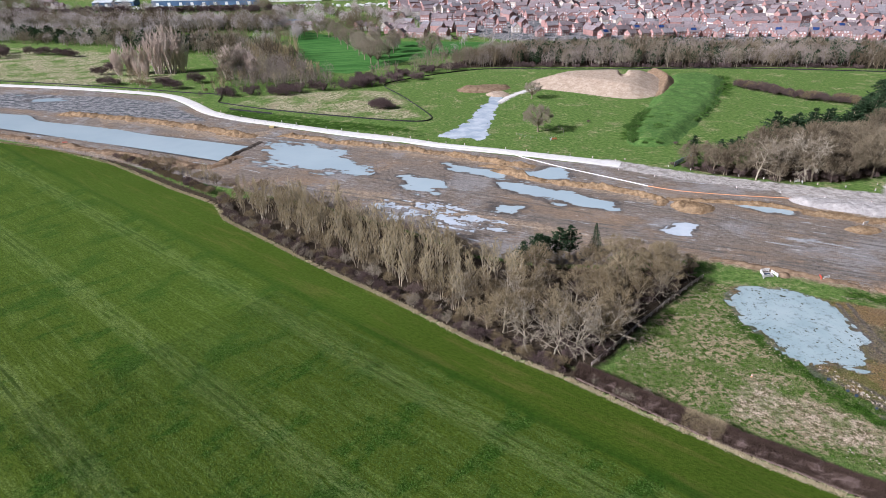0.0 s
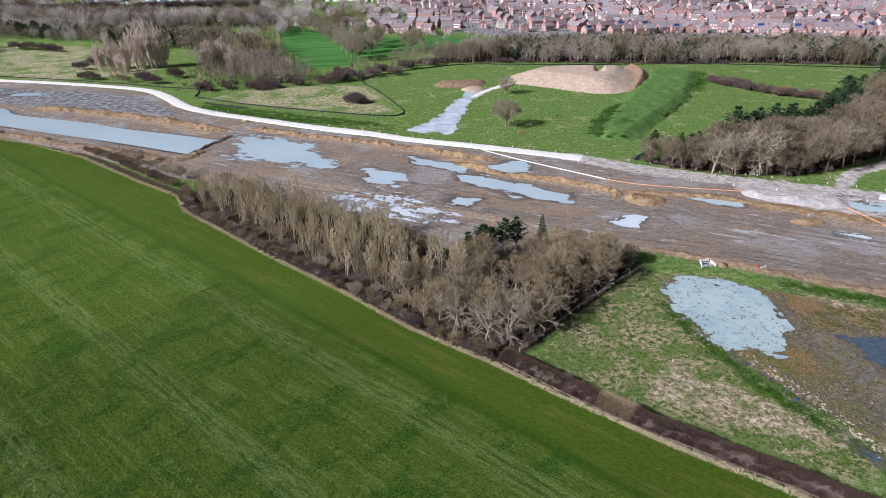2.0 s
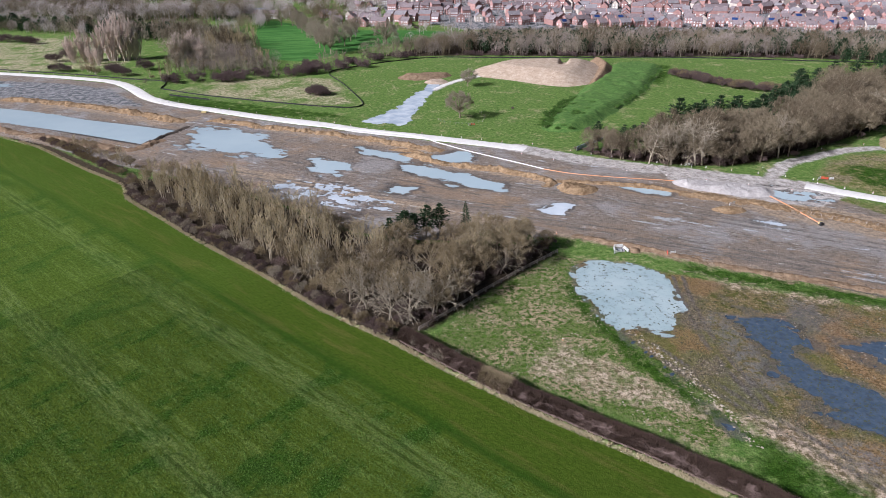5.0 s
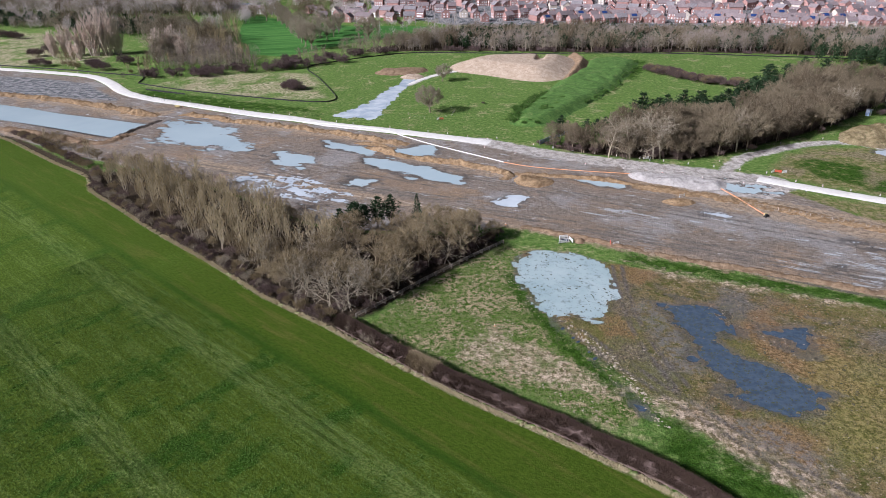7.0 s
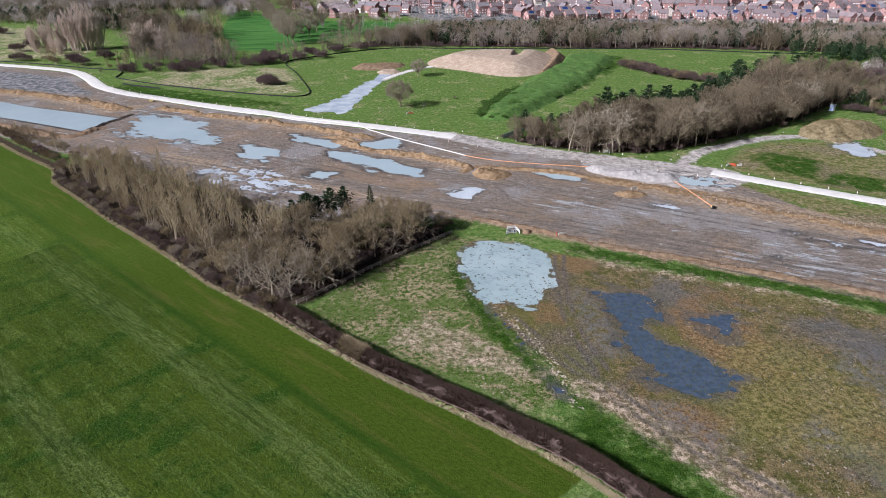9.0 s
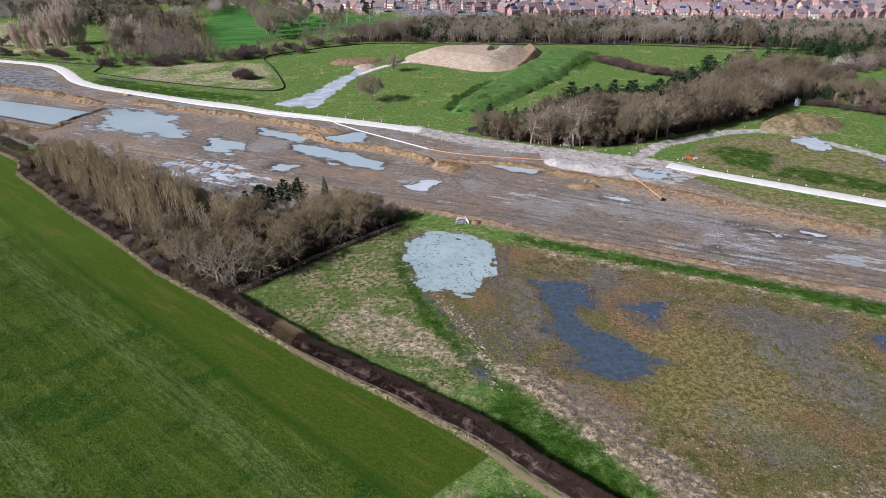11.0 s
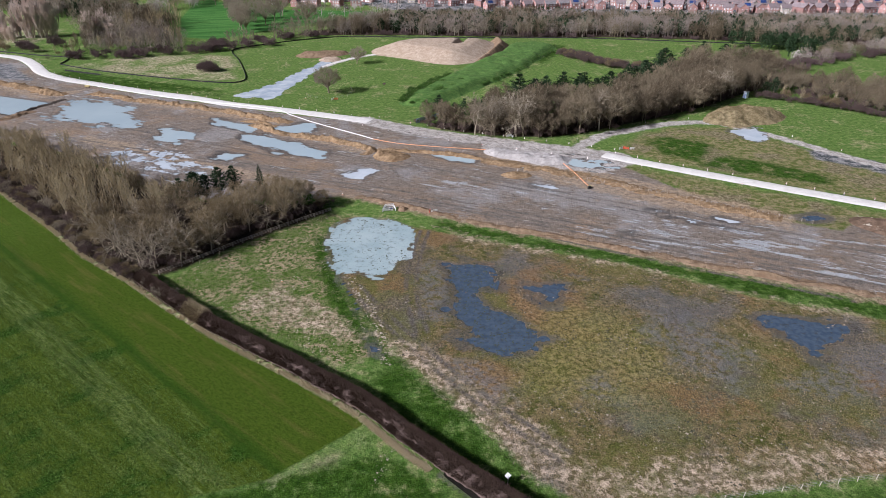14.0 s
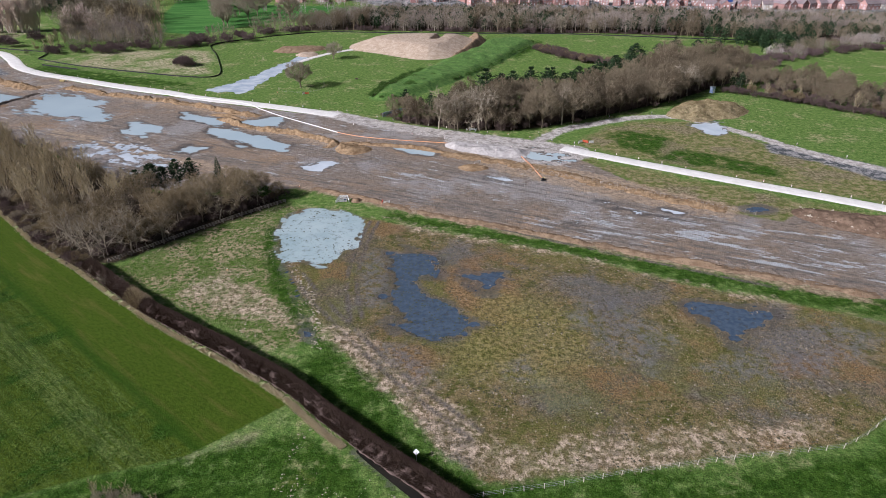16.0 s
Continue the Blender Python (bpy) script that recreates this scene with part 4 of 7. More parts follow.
M_GRASSBANK = Mat("grass_bank")
M_GRASSBANK = M_GRASSBANK.done(grass_colour(M_GRASSBANK, (0.06, 0.14, 0.025), (0.14, 0.245, 0.055), (0.24, 0.26, 0.1), 0.56), 0.95, M_GRASSBANK.noise(0.8, 6, 0.7), 0.9, 0.4, 0.2)
M_DEADBANK = earth("weedy_spoil", (0.16, 0.12, 0.065), (0.33, 0.26, 0.15), (0.09, 0.1, 0.04), 0.6)
mound("spoil_mound", [(60, 398), (82, 381), (108, 362), (130, 372), (146, 410), (143, 436), (92, 442), (64, 424)], 6.2, 0.34, M_SAND, "long flat-topped heap of sandy brown spoil", "spoil heap", 1.1, 0.3, 2, ([(117, 404), (127, 446)], 2.6, 3.6), 0.8)
mound("spoil_mound", [(126, 366), (134, 367), (152, 405), (152, 438), (142, 441), (140, 412)], 6.2, 0.8, M_BROWN, "dark tipped face of earth on the spoil heap's end", "spoil heap", 0.9, 0.8, 3)
mound("grass_embankment", [(84, 274), (108, 330), (142, 398), (160, 432), (186, 424), (174, 388), (152, 344), (128, 305), (101, 268)], 2.8, 0.5, M_GRASSBANK, "broad flat-topped embankment covered with green grass", "embankment", 1.6, 1.0, 4)
WEEDY = [(220, 238), (236, 230), (257, 238), (262, 249), (247, 259), (228, 251)]
mound("weedy_mound", WEEDY, 4.0, 0.5, M_DEADBANK, "brown weedy mound of old spoil", "mound", 0.9, 1.7, 6, None, 7.0)
mound("stone_mound", [(29, 376), (35, 372), (41, 376), (40, 384), (33, 386), (28, 382)], 1.1, 0.4, M_SAND, "low tan heap of crushed stone", "stone heap", 0.9, 0.4, 7)
mound("earth_bank", [(12, 388), (24, 384), (40, 392), (44, 402), (26, 404), (12, 398)], 2.2, 0.5, M_BROWN, "bare brown earth bank on the meadow", "bank", 1.2, 0.8, 8)
mound("stone_spread", [(122, 203), (140, 199), (152, 193), (147, 185), (134, 188), (122, 195)], 1.4, 0.4, M_STONE, "low spread of grey crushed stone", "stone heap", 0.6, 1.1, 9)
mound("clay_mound", [(124, 176), (130, 178), (136, 175), (133, 171), (126, 172)], 1.2, 0.6, M_CLAY, "small pile of tan clay spoil", "spoil heap", 0.6, 0.5, 10)
mound("clay_mound", [(78, 198), (86, 200), (92, 195), (87, 189), (79, 191)], 1.6, 0.6, M_CLAY, "weedy brown spoil pile on the scraped clay", "spoil heap", 0.5, 1.7, 11)
mound("clay_mound", [(228, 138), (245, 134), (262, 124), (258, 112), (240, 118), (226, 130)], 2.2, 0.45, M_TOPSOIL, "brown pile of stripped topsoil", "spoil heap", 0.7, 1.3, 12)
CLAY_BANK = "uneven orange-brown clay bank along the excavation"
ridge("clay_bank", [(-212, 345), (-198, 341), (-160, 328), (-124, 311), (-98, 295), (-88, 293)], 9, 1.5, M_CLAY, CLAY_BANK, "bank", 1)
ridge("clay_bank", [(-78, 294), (-47, 280), (-21, 270), (1, 260), (20, 249), (38, 239)], 6, 1.5, M_CLAY, CLAY_BANK, "bank", 2)
ridge("clay_bank", [(20, 238), (36, 225), (54, 217), (66, 211), (76, 203), (74, 196)], 5, 1.4, M_CLAY, CLAY_BANK, "bank", 3)
ridge("clay_bank", [(14, 243), (24, 240), (33, 234)], 3.5, 0.9, M_CLAY, CLAY_BANK, "bank", 4)
ridge("clay_bank", [(78, 203), (95, 200), (110, 196), (122, 190)], 4, 1.0, M_CLAY, CLAY_BANK, "bank", 5)
ridge("clay_bank", [(118, 190), (135, 183), (152, 174), (170, 161), (190, 147), (206, 137)], 7.0, 0.8, M_CLAY, CLAY_BANK, "bank", 6)
ridge("clay_bank", [(-230, 306), (-168, 278), (-119, 256), (-96, 247), (-88, 262)], 7, 1.0, M_BROWN, "low brown earth bank beside the lagoon", "bank", 7)
ridge("clay_bank", [(-84, 284), (-86, 276), (-90, 264), (-94, 252)], 4.0, 0.9, M_DARKSOIL, "dark earth berm closing the lagoon", "bank", 9)
ribbon("stone_track", SPUR_NORTH, 3.2, 0.1, M_ROAD, "narrow pale stone track climbing to the spoil heap", "road", 0.3, 3)
ridge("soil_windrow", [(75, 157), (88, 150.5), (104, 142), (121, 133), (152, 119.5), (179, 106.5), (222, 88)], 4.0, 0.7, M_BROWN, "low windrow of brown soil edging the site", "bank", 8)


# ---------------------------------------------------------------- trees and hedges
def shoot(wood, tw, p, d, length, r, level, rng, k):
    """One stem, with its side shoots and twigs."""
    segs = k.get("segs", (4, 3, 1))[level]
    path, radii = [p], [r]
    for i in range(segs):
        w = k["wander"] * (0.5 if level == 0 else 1.0)
        d = (d + Vector((rng.gauss(0, w), rng.gauss(0, w), rng.gauss(0, w) + (k["lift"] if level else 0)))).normalized()
        p = p + d * (length / segs)
        path.append(p)
        radii.append(r * (1 - 0.75 * (i + 1) / segs))
    if level == 2:
        wood.sliver(path[0], path[-1] - path[0], r * 2.2, rng)
    else:
        wood.tube(path, radii, k.get("sides", (5, 3, 3))[level], False)
    if level < k["levels"]:
        n = k["kids"][level]
        for j in range(n):
            u = k["bare"][level] + (1 - k["bare"][level]) * (j + rng.random()) / n
            i = min(int(u * segs), segs - 1)
            q = path[i].lerp(path[i + 1], u * segs - i)
            way = (path[i + 1] - path[i]).normalized()
            turn = 2.4 * j + rng.uniform(-0.5, 0.5)
            a = way.cross((0, 0, 1) if abs(way.z) < 0.9 else (1, 0, 0)).normalized()
            side = a * math.cos(turn) + way.cross(a) * math.sin(turn)
            ang = radians(k["angle"][level] * rng.uniform(0.75, 1.25))
            cd = (way * math.cos(ang) + side * math.sin(ang)).normalized()
            shoot(wood, tw, q, cd, k["length"][level] * rng.uniform(0.7, 1.2) * (1.15 - 0.5 * u * k["cone"]), r * k["thin"] * (1 - 0.4 * u), level + 1, rng, k)
    if level >= k["twig_from"]:
        for j in range(k["twigs"][level]):
            u = rng.uniform(0.1, 1.0)
            i = min(int(u * segs), segs - 1)
            q = path[i].lerp(path[i + 1], u * segs - i)
            way = (path[i + 1] - path[i]).normalized()
            t = way * 0.9 + Vector((rng.gauss(0, k["fuzz"]), rng.gauss(0, k["fuzz"]), rng.gauss(0, k["fuzz"]) + k["lift"] * 1.5))
            tw.sliver(q, t.normalized() * rng.uniform(*k["reach"]), k["width"], rng)


BROAD = dict(levels=2, kids=(9, 8), bare=(0.3, 0.2), angle=(58, 50), length=(5.0, 2.7), thin=0.48, wander=0.17, lift=0.06, cone=0.5, twig_from=1, twigs=(0, 20, 24, 0), fuzz=0.7, reach=(0.35, 1.0), width=0.06)
SPREAD = dict(levels=2, kids=(9, 7), bare=(0.25, 0.2), angle=(52, 50), length=(4.8, 2.6), thin=0.44, wander=0.26, lift=0.06, cone=0.3, twig_from=1, twigs=(0, 26, 34, 0), fuzz=0.65, reach=(0.35, 0.9), width=0.055)
BUSHY = dict(levels=2, kids=(11, 7), bare=(0.02, 0.1), angle=(52, 48), length=(2.6, 1.4), thin=0.5, wander=0.16, lift=0.08, cone=0.4, twig_from=1, twigs=(0, 10, 9, 0), fuzz=0.6, reach=(0.35, 1.0), width=0.1, segs=(3, 3, 1))
TALL = dict(BROAD, kids=(10, 7), bare=(0.3, 0.15), angle=(58, 48), length=(5.4, 2.8), lift=0.07, width=0.12, twigs=(0, 15, 15, 0), reach=(0.5, 1.3))
FARAWAY = dict(segs=(2, 2), sides=(3, 3), levels=1, kids=(9,), bare=(0.3,), angle=(40,), length=(4.2,), thin=0.5, wander=0.12, lift=0.08, cone=0.5, twig_from=1, twigs=(0, 17, 0, 0), fuzz=0.65, reach=(0.8, 1.9), width=0.24)
FARWHIP = dict(FARAWAY, kids=(8,), angle=(28,), fuzz=0.42, bare=(0.1,), lift=0.14)


def grow(kind, height, stem, seed, lean=0.0):
    rng = random.Random(seed)
    wood, tw = Geo(), Geo()
    shoot(wood, tw, Vector((0, 0, -0.25)), Vector((lean, 0, 1)).normalized(), height * (0.62 if kind in (BROAD, SPREAD, BUSHY) else 0.78), stem, 0, rng, kind)
    return wood, tw


def lobed(height, width, base, stem, lobes, per, lobe, reach, twig, leaf, seed, forks=4, low=-0.5):
    """A full bare crown: limbs end in rounded lobes of fine twigs, with gaps between them."""
    rng, q = random.Random(seed), np.random.default_rng(seed)
    wood = Geo()
    lean = Vector((rng.uniform(-0.06, 0.06), rng.uniform(-0.06, 0.06), 0)) * height
    wood.tube([(0, 0, -0.3), lean * 0.4 + Vector((0, 0, base)), lean + Vector((0, 0, height * 0.62))], [stem, stem * 0.75, stem * 0.25], 5, False)
    mid, up, out = Vector((lean.x, lean.y, (height + base) / 2)), (height - base) / 2 - lobe * 0.55, width / 2 - lobe * 0.55
    roots, ways = [], []
    for i in range(lobes):
        s = min(low + (1 - low) * (i + rng.random()) / lobes, 0.97)
        a, c = 2.4 * i + rng.uniform(-0.35, 0.35), math.sqrt(1 - s * s)
        d = Vector((math.cos(a) * c, math.sin(a) * c, s))
        k = rng.uniform(0.7, 1.15)
        p = mid + Vector((d.x * out * k, d.y * out * k, d.z * up * k))
        r = lobe * rng.uniform(0.75, 1.25)
        root = Vector((lean.x * 0.5, lean.y * 0.5, base + max(p.z - base, 0.2) * rng.uniform(0.0, 0.4)))
        bend = root.lerp(p, 0.5) + Vector((rng.gauss(0, 0.05), rng.gauss(0, 0.05), rng.uniform(-0.02, 0.06))) * width
        wood.tube([root, bend, p], [stem * 0.42, stem * 0.28, stem * 0.15], 3, False)
        for j in range(forks):
            e = (d * 0.7 + Vector((rng.gauss(0, 0.6), rng.gauss(0, 0.6), rng.gauss(0.25, 0.5)))).normalized()
            g = (e + Vector((rng.gauss(0, 0.4), rng.gauss(0, 0.4), rng.gauss(0.1, 0.4)))).normalized()
            wood.tube([p - d * r * 0.4, p + e * r * 0.4, p + e * r * 0.4 + g * r * 0.65], [stem * 0.15, stem * 0.1, stem * 0.05], 3, False)
        o = q.normal(size=(per, 3))
        o /= np.linalg.norm(o, axis=1, keepdims=True)
        w = 0.75 * o + 0.35 * np.array(d) + q.normal(0, 0.4, (per, 3)) + (0, 0, 0.2)
        w *= (q.uniform(*reach, per) / np.linalg.norm(w, axis=1))[:, None]
        roots.append(np.array(p) + o * (r * q.uniform(0.15, 1.0, per) ** 0.6)[:, None] * (1.0, 1.0, 0.85) - w * 0.4)
        ways.append(w)
    roots, ways = np.concatenate(roots), np.concatenate(ways)
    return wood, slivers("crown", roots, ways, np.full(len(roots), twig), seed, leaf)


def poles(height, stems, spread, stem, branches, whips, reach, twig, leaf, seed, steep=0.38, start=0.25):
    """Upright stems with steep branches and long straight whips."""
    rng, q = random.Random(seed), np.random.default_rng(seed)
    wood, roots, ways = Geo(), [], []
    for i in range(stems):
        a = 2.4 * i + rng.uniform(-0.4, 0.4)
        o = spread * math.sqrt((i + 0.3) / stems)
        tall = height * rng.uniform(0.8, 1.05) * (1 - 0.25 * o / (spread + 0.01) * (spread > 1))
        foot = Vector((math.cos(a) * o * 0.35, math.sin(a) * o * 0.35, -0.3))
        top = Vector((math.cos(a) * o, math.sin(a) * o, tall)) + Vector((rng.gauss(0, 0.03), rng.gauss(0, 0.03), 0)) * height
        path = [foot, foot.lerp(top, 0.35) + Vector((rng.gauss(0, 0.15), rng.gauss(0, 0.15), 0)), foot.lerp(top, 0.7) + Vector((rng.gauss(0, 0.15), rng.gauss(0, 0.15), 0)), top]
        wood.tube(path, [stem, stem * 0.75, stem * 0.45, stem * 0.12], 4, False)
        for j in range(branches):
            u = start + (0.95 - start) * (j + rng.random()) / branches
            n = min(int(u * 3), 2)
            p = path[n].lerp(path[n + 1], u * 3 - n)
            b = 2.4 * j + rng.uniform(-0.6, 0.6)
            way = Vector((math.cos(b) * steep, math.sin(b) * steep, 1)).normalized() * tall * (0.12 + 0.26 * (1 - u)) * rng.uniform(0.75, 1.2)
            end = p + way + Vector((0, 0, way.z * 0.15))
            wood.tube([p, p + way * 0.5, end], [stem * 0.36, stem * 0.24, stem * 0.08], 3, False)
            t = q.uniform(0.15, 1.0, whips)[:, None]
            w = np.array(way.normalized()) + q.normal(0, 0.3, (whips, 3)) + (0, 0, 0.35)
            w *= (q.uniform(*reach, whips) / np.linalg.norm(w, axis=1))[:, None]
            roots.append(np.array(p) + np.array(way) * t + q.normal(0, 0.05, (whips, 3)))
            ways.append(w)
    roots, ways = np.concatenate(roots), np.concatenate(ways)
    return wood, slivers("crown", roots, ways, np.full(len(roots), twig), seed, leaf)


def conifer(height, width, seed, pine=False):
    rng = random.Random(seed)
    wood, tw = Geo(), Geo()
    wood.tube([(0, 0, -0.2), (0.05, 0, height * 0.5), (0, 0, height * 0.97)], [height * 0.022, height * 0.015, 0.03], 6)
    tiers = int(height * 2.6)
    for i in range(tiers):
        u = (i + 0.5) / tiers
        z = height * ((0.22 + 0.74 * u) if pine else (0.05 + 0.93 * u)) + (rng.uniform(-0.5, 0.5) if pine else 0)
        reach = width / 2 * (math.sin(math.pi * (0.18 + 0.8 * u)) if pine else (1 - u) ** 1.0 + 0.03)
        n = 6 if pine else 7
        for j in range(n):
            a = 2.4 * i + 2 * math.pi * j / n + rng.uniform(-0.3, 0.3)
            l = reach * (rng.uniform(0.35, 1.2) if pine else rng.uniform(0.65, 1.15))
            tip = Vector((math.cos(a) * l, math.sin(a) * l, z + (l * 0.25 if pine else -l * 0.22)))
            base = Vector((0, 0, z))
            if i % 2 == 0:
                wood.tube([base, base.lerp(tip, 0.8)], [0.05, 0.02], 3)
            for m in range(14):
                q = base.lerp(tip, rng.uniform(0.25, 1.0))
                d = Vector((math.cos(a), math.sin(a), 0.1)) + Vector((rng.gauss(0, 0.7), rng.gauss(0, 0.7), rng.gauss(0.15, 0.5)))
                tw.sliver(q, d.normalized() * rng.uniform(0.35, 0.85) * (1 if pine else 0.3 + 0.6 * (1 - u)), 0.2 if pine else 0.17, rng)
    return wood, tw


def tree_thing(name, geo, bark, leaf, label, category, group, crown="crown"):
    """A tree on its own: trunk with limbs, and a crown of twigs."""
    wood, tw = geo
    root = thing(name, label, category, (0, 0, -60), group)
    part("trunk", wood, bark, root, "", True)
    part(crown, tw, leaf, root)
    return root


rng = random.Random(7)
PROTO = {
    "broad": [tree_thing("bare_tree", lobed(8.8, 8.0, 1.6, 0.24, 24, 105, 1.15, (0.35, 0.8), 0.075, M_TWIG, s), M_BARK, M_TWIG, "bare brown broadleaf tree with a dense twiggy crown", "tree", "trees of the wood") for s in (1, 2, 3, 4)],
    "spread": [tree_thing("gnarled_tree", grow(SPREAD, 9.6, 0.24, s), M_PALEBARK, M_GREYTWIG, "bare tree with gnarled pale grey limbs", "tree", "trees of the wood") for s in (5, 6)],
    "whippy": [tree_thing("pole_tree", poles(10.5, n, 1.7, 0.12, 12, 17, (0.5, 1.5), 0.06, M_WHIP, s, 0.6, 0.2), M_PALEBARK, M_WHIP, "slender bare tree with upright straw-coloured shoots", "tree", "trees of the wood") for s, n in ((7, 2), (8, 3), (9, 2), (10, 4))],
    "bush": [tree_thing("bush", lobed(3.5, 4.0, 0.5, 0.1, 13, 75, 0.85, (0.3, 0.75), 0.075, M_TWIG, s, 2), M_BARK, M_TWIG, "leafless brown bush at the wood's edge", "bush", "bushes at the wood's edge") for s in (11, 12)],
    "greybush": [tree_thing("bush", lobed(3.6, 4.2, 0.5, 0.1, 13, 75, 0.85, (0.3, 0.75), 0.07, M_GREYTWIG, 13, 3), M_PALEBARK, M_GREYTWIG, "leafless grey bush at the wood's edge", "bush", "bushes at the wood's edge")],
    "thorn": [tree_thing("thorn_bush", lobed(3.2, 4.2, 0.3, 0.08, 11, 70, 0.95, (0.3, 0.75), 0.11, M_THORN, s, 1), M_DARKBARK, M_THORN, "dense dark brown thorn bush", "bush", "thorn bushes") for s in (14, 15)],
    "purple": [tree_thing("thorn_bush", lobed(3.2, 4.4, 0.2, 0.08, 14, 70, 1.0, (0.3, 0.7), 0.13, M_PURPLE, 24, 1), M_DARKBARK, M_PURPLE, "rounded dark purple thorn bush on the pasture", "bush", "thorn bushes")],
    "tall": [tree_thing("woodland_tree", lobed(12.4, 10.4, 2.8, 0.26, 27, 95, 1.5, (0.45, 1.05), 0.12, M_MAUVE, s, 3), M_BARK, M_MAUVE, "tall bare brown tree with a rounded crown", "tree", "trees of the far wood") for s in (16, 17, 18)],
    "paletall": [tree_thing("woodland_tree", grow(TALL, 13.0, 0.27, 19), M_PALEBARK, M_GREYTWIG, "tall bare tree with a pale trunk and limbs", "tree", "trees of the far wood")],
    "spruce": [tree_thing("spruce", conifer(10.5, 6.4, 20), M_BARK, M_NEEDLE, "dark green pointed spruce among bare trees", "tree", "conifers")],
    "pine": [tree_thing("pine", conifer(9.0, 5.6, s, True), M_BARK, M_NEEDLE, "dark green pine with a rounded crown", "tree", "conifers") for s in (21, 22)],
    "scrub": [tree_thing("green_bush", lobed(2.4, 3.6, 0.1, 0.06, 12, 60, 0.8, (0.25, 0.6), 0.13, M_SCRUB, 23, 1), M_BARK, M_SCRUB, "low green scrub bush", "bush", "green bushes")],
}
JOINED = {}


def plant(kind, x, y, size=1.0, z=0.0, tilt=0.0, joined=False):
    base = rng.choice(PROTO[kind])
    s = size * rng.uniform(0.88, 1.14)
    m = pose(x, y, z, rng.uniform(-3, 3) + tilt, rng.uniform(-3, 3), rng.uniform(0, 360)) @ Matrix.Diagonal((s * rng.uniform(0.9, 1.12), s * rng.uniform(0.9, 1.12), s, 1))
    if joined:
        JOINED.setdefault(joined, []).append((base, m))
        return None
    ob = copy_thing(base, m)
    ob.scale = ob.matrix_basis.to_scale()
    return ob


def scatter(outline, gap, seed, inset=0.5):
    """Places inside an outline, about a gap apart."""
    r = random.Random(seed)
    p = np.asarray(outline, float)
    (x0, y0), (x1, y1) = p.min(0), p.max(0)
    out, y, odd = [], y0, 0
    while y < y1:
        x = x0 + (gap / 2 if odd else 0)
        while x < x1:
            q = (x + r.uniform(-0.4, 0.4) * gap, y + r.uniform(-0.4, 0.4) * gap)
            if depth_in(p, np.array([q[0]]), np.array([q[1]]))[0] > inset:
                out.append(q)
            x += gap
        y, odd = y + gap * 0.87, 1 - odd
    return out


EDGE = np.array(FIELD_EDGE, float)


def off_line(line, x, y):
    return float(line_distance(line, np.array([x]), np.array([y]))[0])


# the near wood: straw-coloured poles in the west and middle, broad crowns to the east, bushes along the field
for x, y in scatter(WOOD, 4.0, 3, 0.8):
    e = off_line(EDGE, x, y)
    if e < 6.0:
        if e > 2.2 and rng.random() < 0.85:
            plant(rng.choice(["bush", "greybush", "greybush", "thorn"] if x > -40 else ["bush", "thorn"]), x, y, rng.uniform(0.7, 1.25))
    elif x > 56 and y > 145:
        if rng.random() < 0.4:
            plant("bush" if rng.random() < 0.6 else "scrub", x, y, rng.uniform(0.7, 1.0))
    elif x < 4 or (x < 22 and y > 140):
        if rng.random() < 0.88:
            plant("whippy", x, y, rng.uniform(0.8, 1.12) * (0.75 if x < -60 else 1))
        else:
            plant("broad", x, y, rng.uniform(0.55, 0.75))
    elif rng.random() < 0.3:
        plant("thorn", x, y, rng.uniform(0.5, 0.8), joined="wood")
# broad crowns stand wider apart
for x, y in scatter(WOOD, 6.6, 4, 2.2):
    if x > 4 and off_line(EDGE, x, y) > 6.5 and not (x < 22 and y > 140):
        plant("spread" if rng.random() < 0.12 else "broad", x, y, rng.uniform(0.78, 1.22))
for x, y, s in ((6, 126, 0.7), (10, 122, 0.75), (2, 131, 0.7), (13, 127, 0.9), (-3, 137, 0.65), (8, 133, 0.85), (17, 121, 0.7), (35, 115, 0.8), (40, 121, 0.85)):
    plant("broad", x, y, s)
for x, y in ((24, 112), (29, 111.5), (18, 117), (30, 117)):
    plant("spread", x, y, 1.05)
plant("spruce", 44, 161, 0.9)
for x, y, s in ((22, 150, 1.15), (26, 152, 1.2), (32, 156, 1.1), (36, 158, 1.05), (28, 154, 1.15)):
    plant("pine", x, y, s)
for x, y, s in ((47, 152, 1.4), (54, 151, 1.5), (61, 150, 1.3), (50, 156, 1.2), (66, 150, 1.0), (57, 154, 1.1)):
    plant("scrub", x, y, s)
for x, y, s in ((52, 153, 0.9), (60, 152, 0.85), (66, 148, 0.7), (48, 157, 0.8)):
    plant("broad", x, y, s)
for x, y, dx, dy in along(FENCE, 1.8):
    plant("thorn", x - dy * rng.uniform(2.5, 6), y + dx * rng.uniform(2.5, 6), rng.uniform(0.5, 0.9), joined="wood")
# undergrowth along the field's edge
for x, y, dx, dy in along(FIELD_EDGE[5:12], 0.7):
    plant(rng.choice(["bush", "thorn", "thorn", "greybush"]), x - dy * (o := rng.uniform(0.9, 3.4)), y + dx * o, rng.uniform(0.35, 0.8), joined="edge")
for x, y, dx, dy in along([(28, 104), (34, 98.8), (41, 92.6), (46, 88.4)], 1.1):
    plant(rng.choice(["bush", "bush", "thorn", "greybush"]), x + rng.uniform(-0.8, 0.8), y + rng.uniform(-0.8, 0.8), rng.uniform(0.55, 0.85), joined="edge")
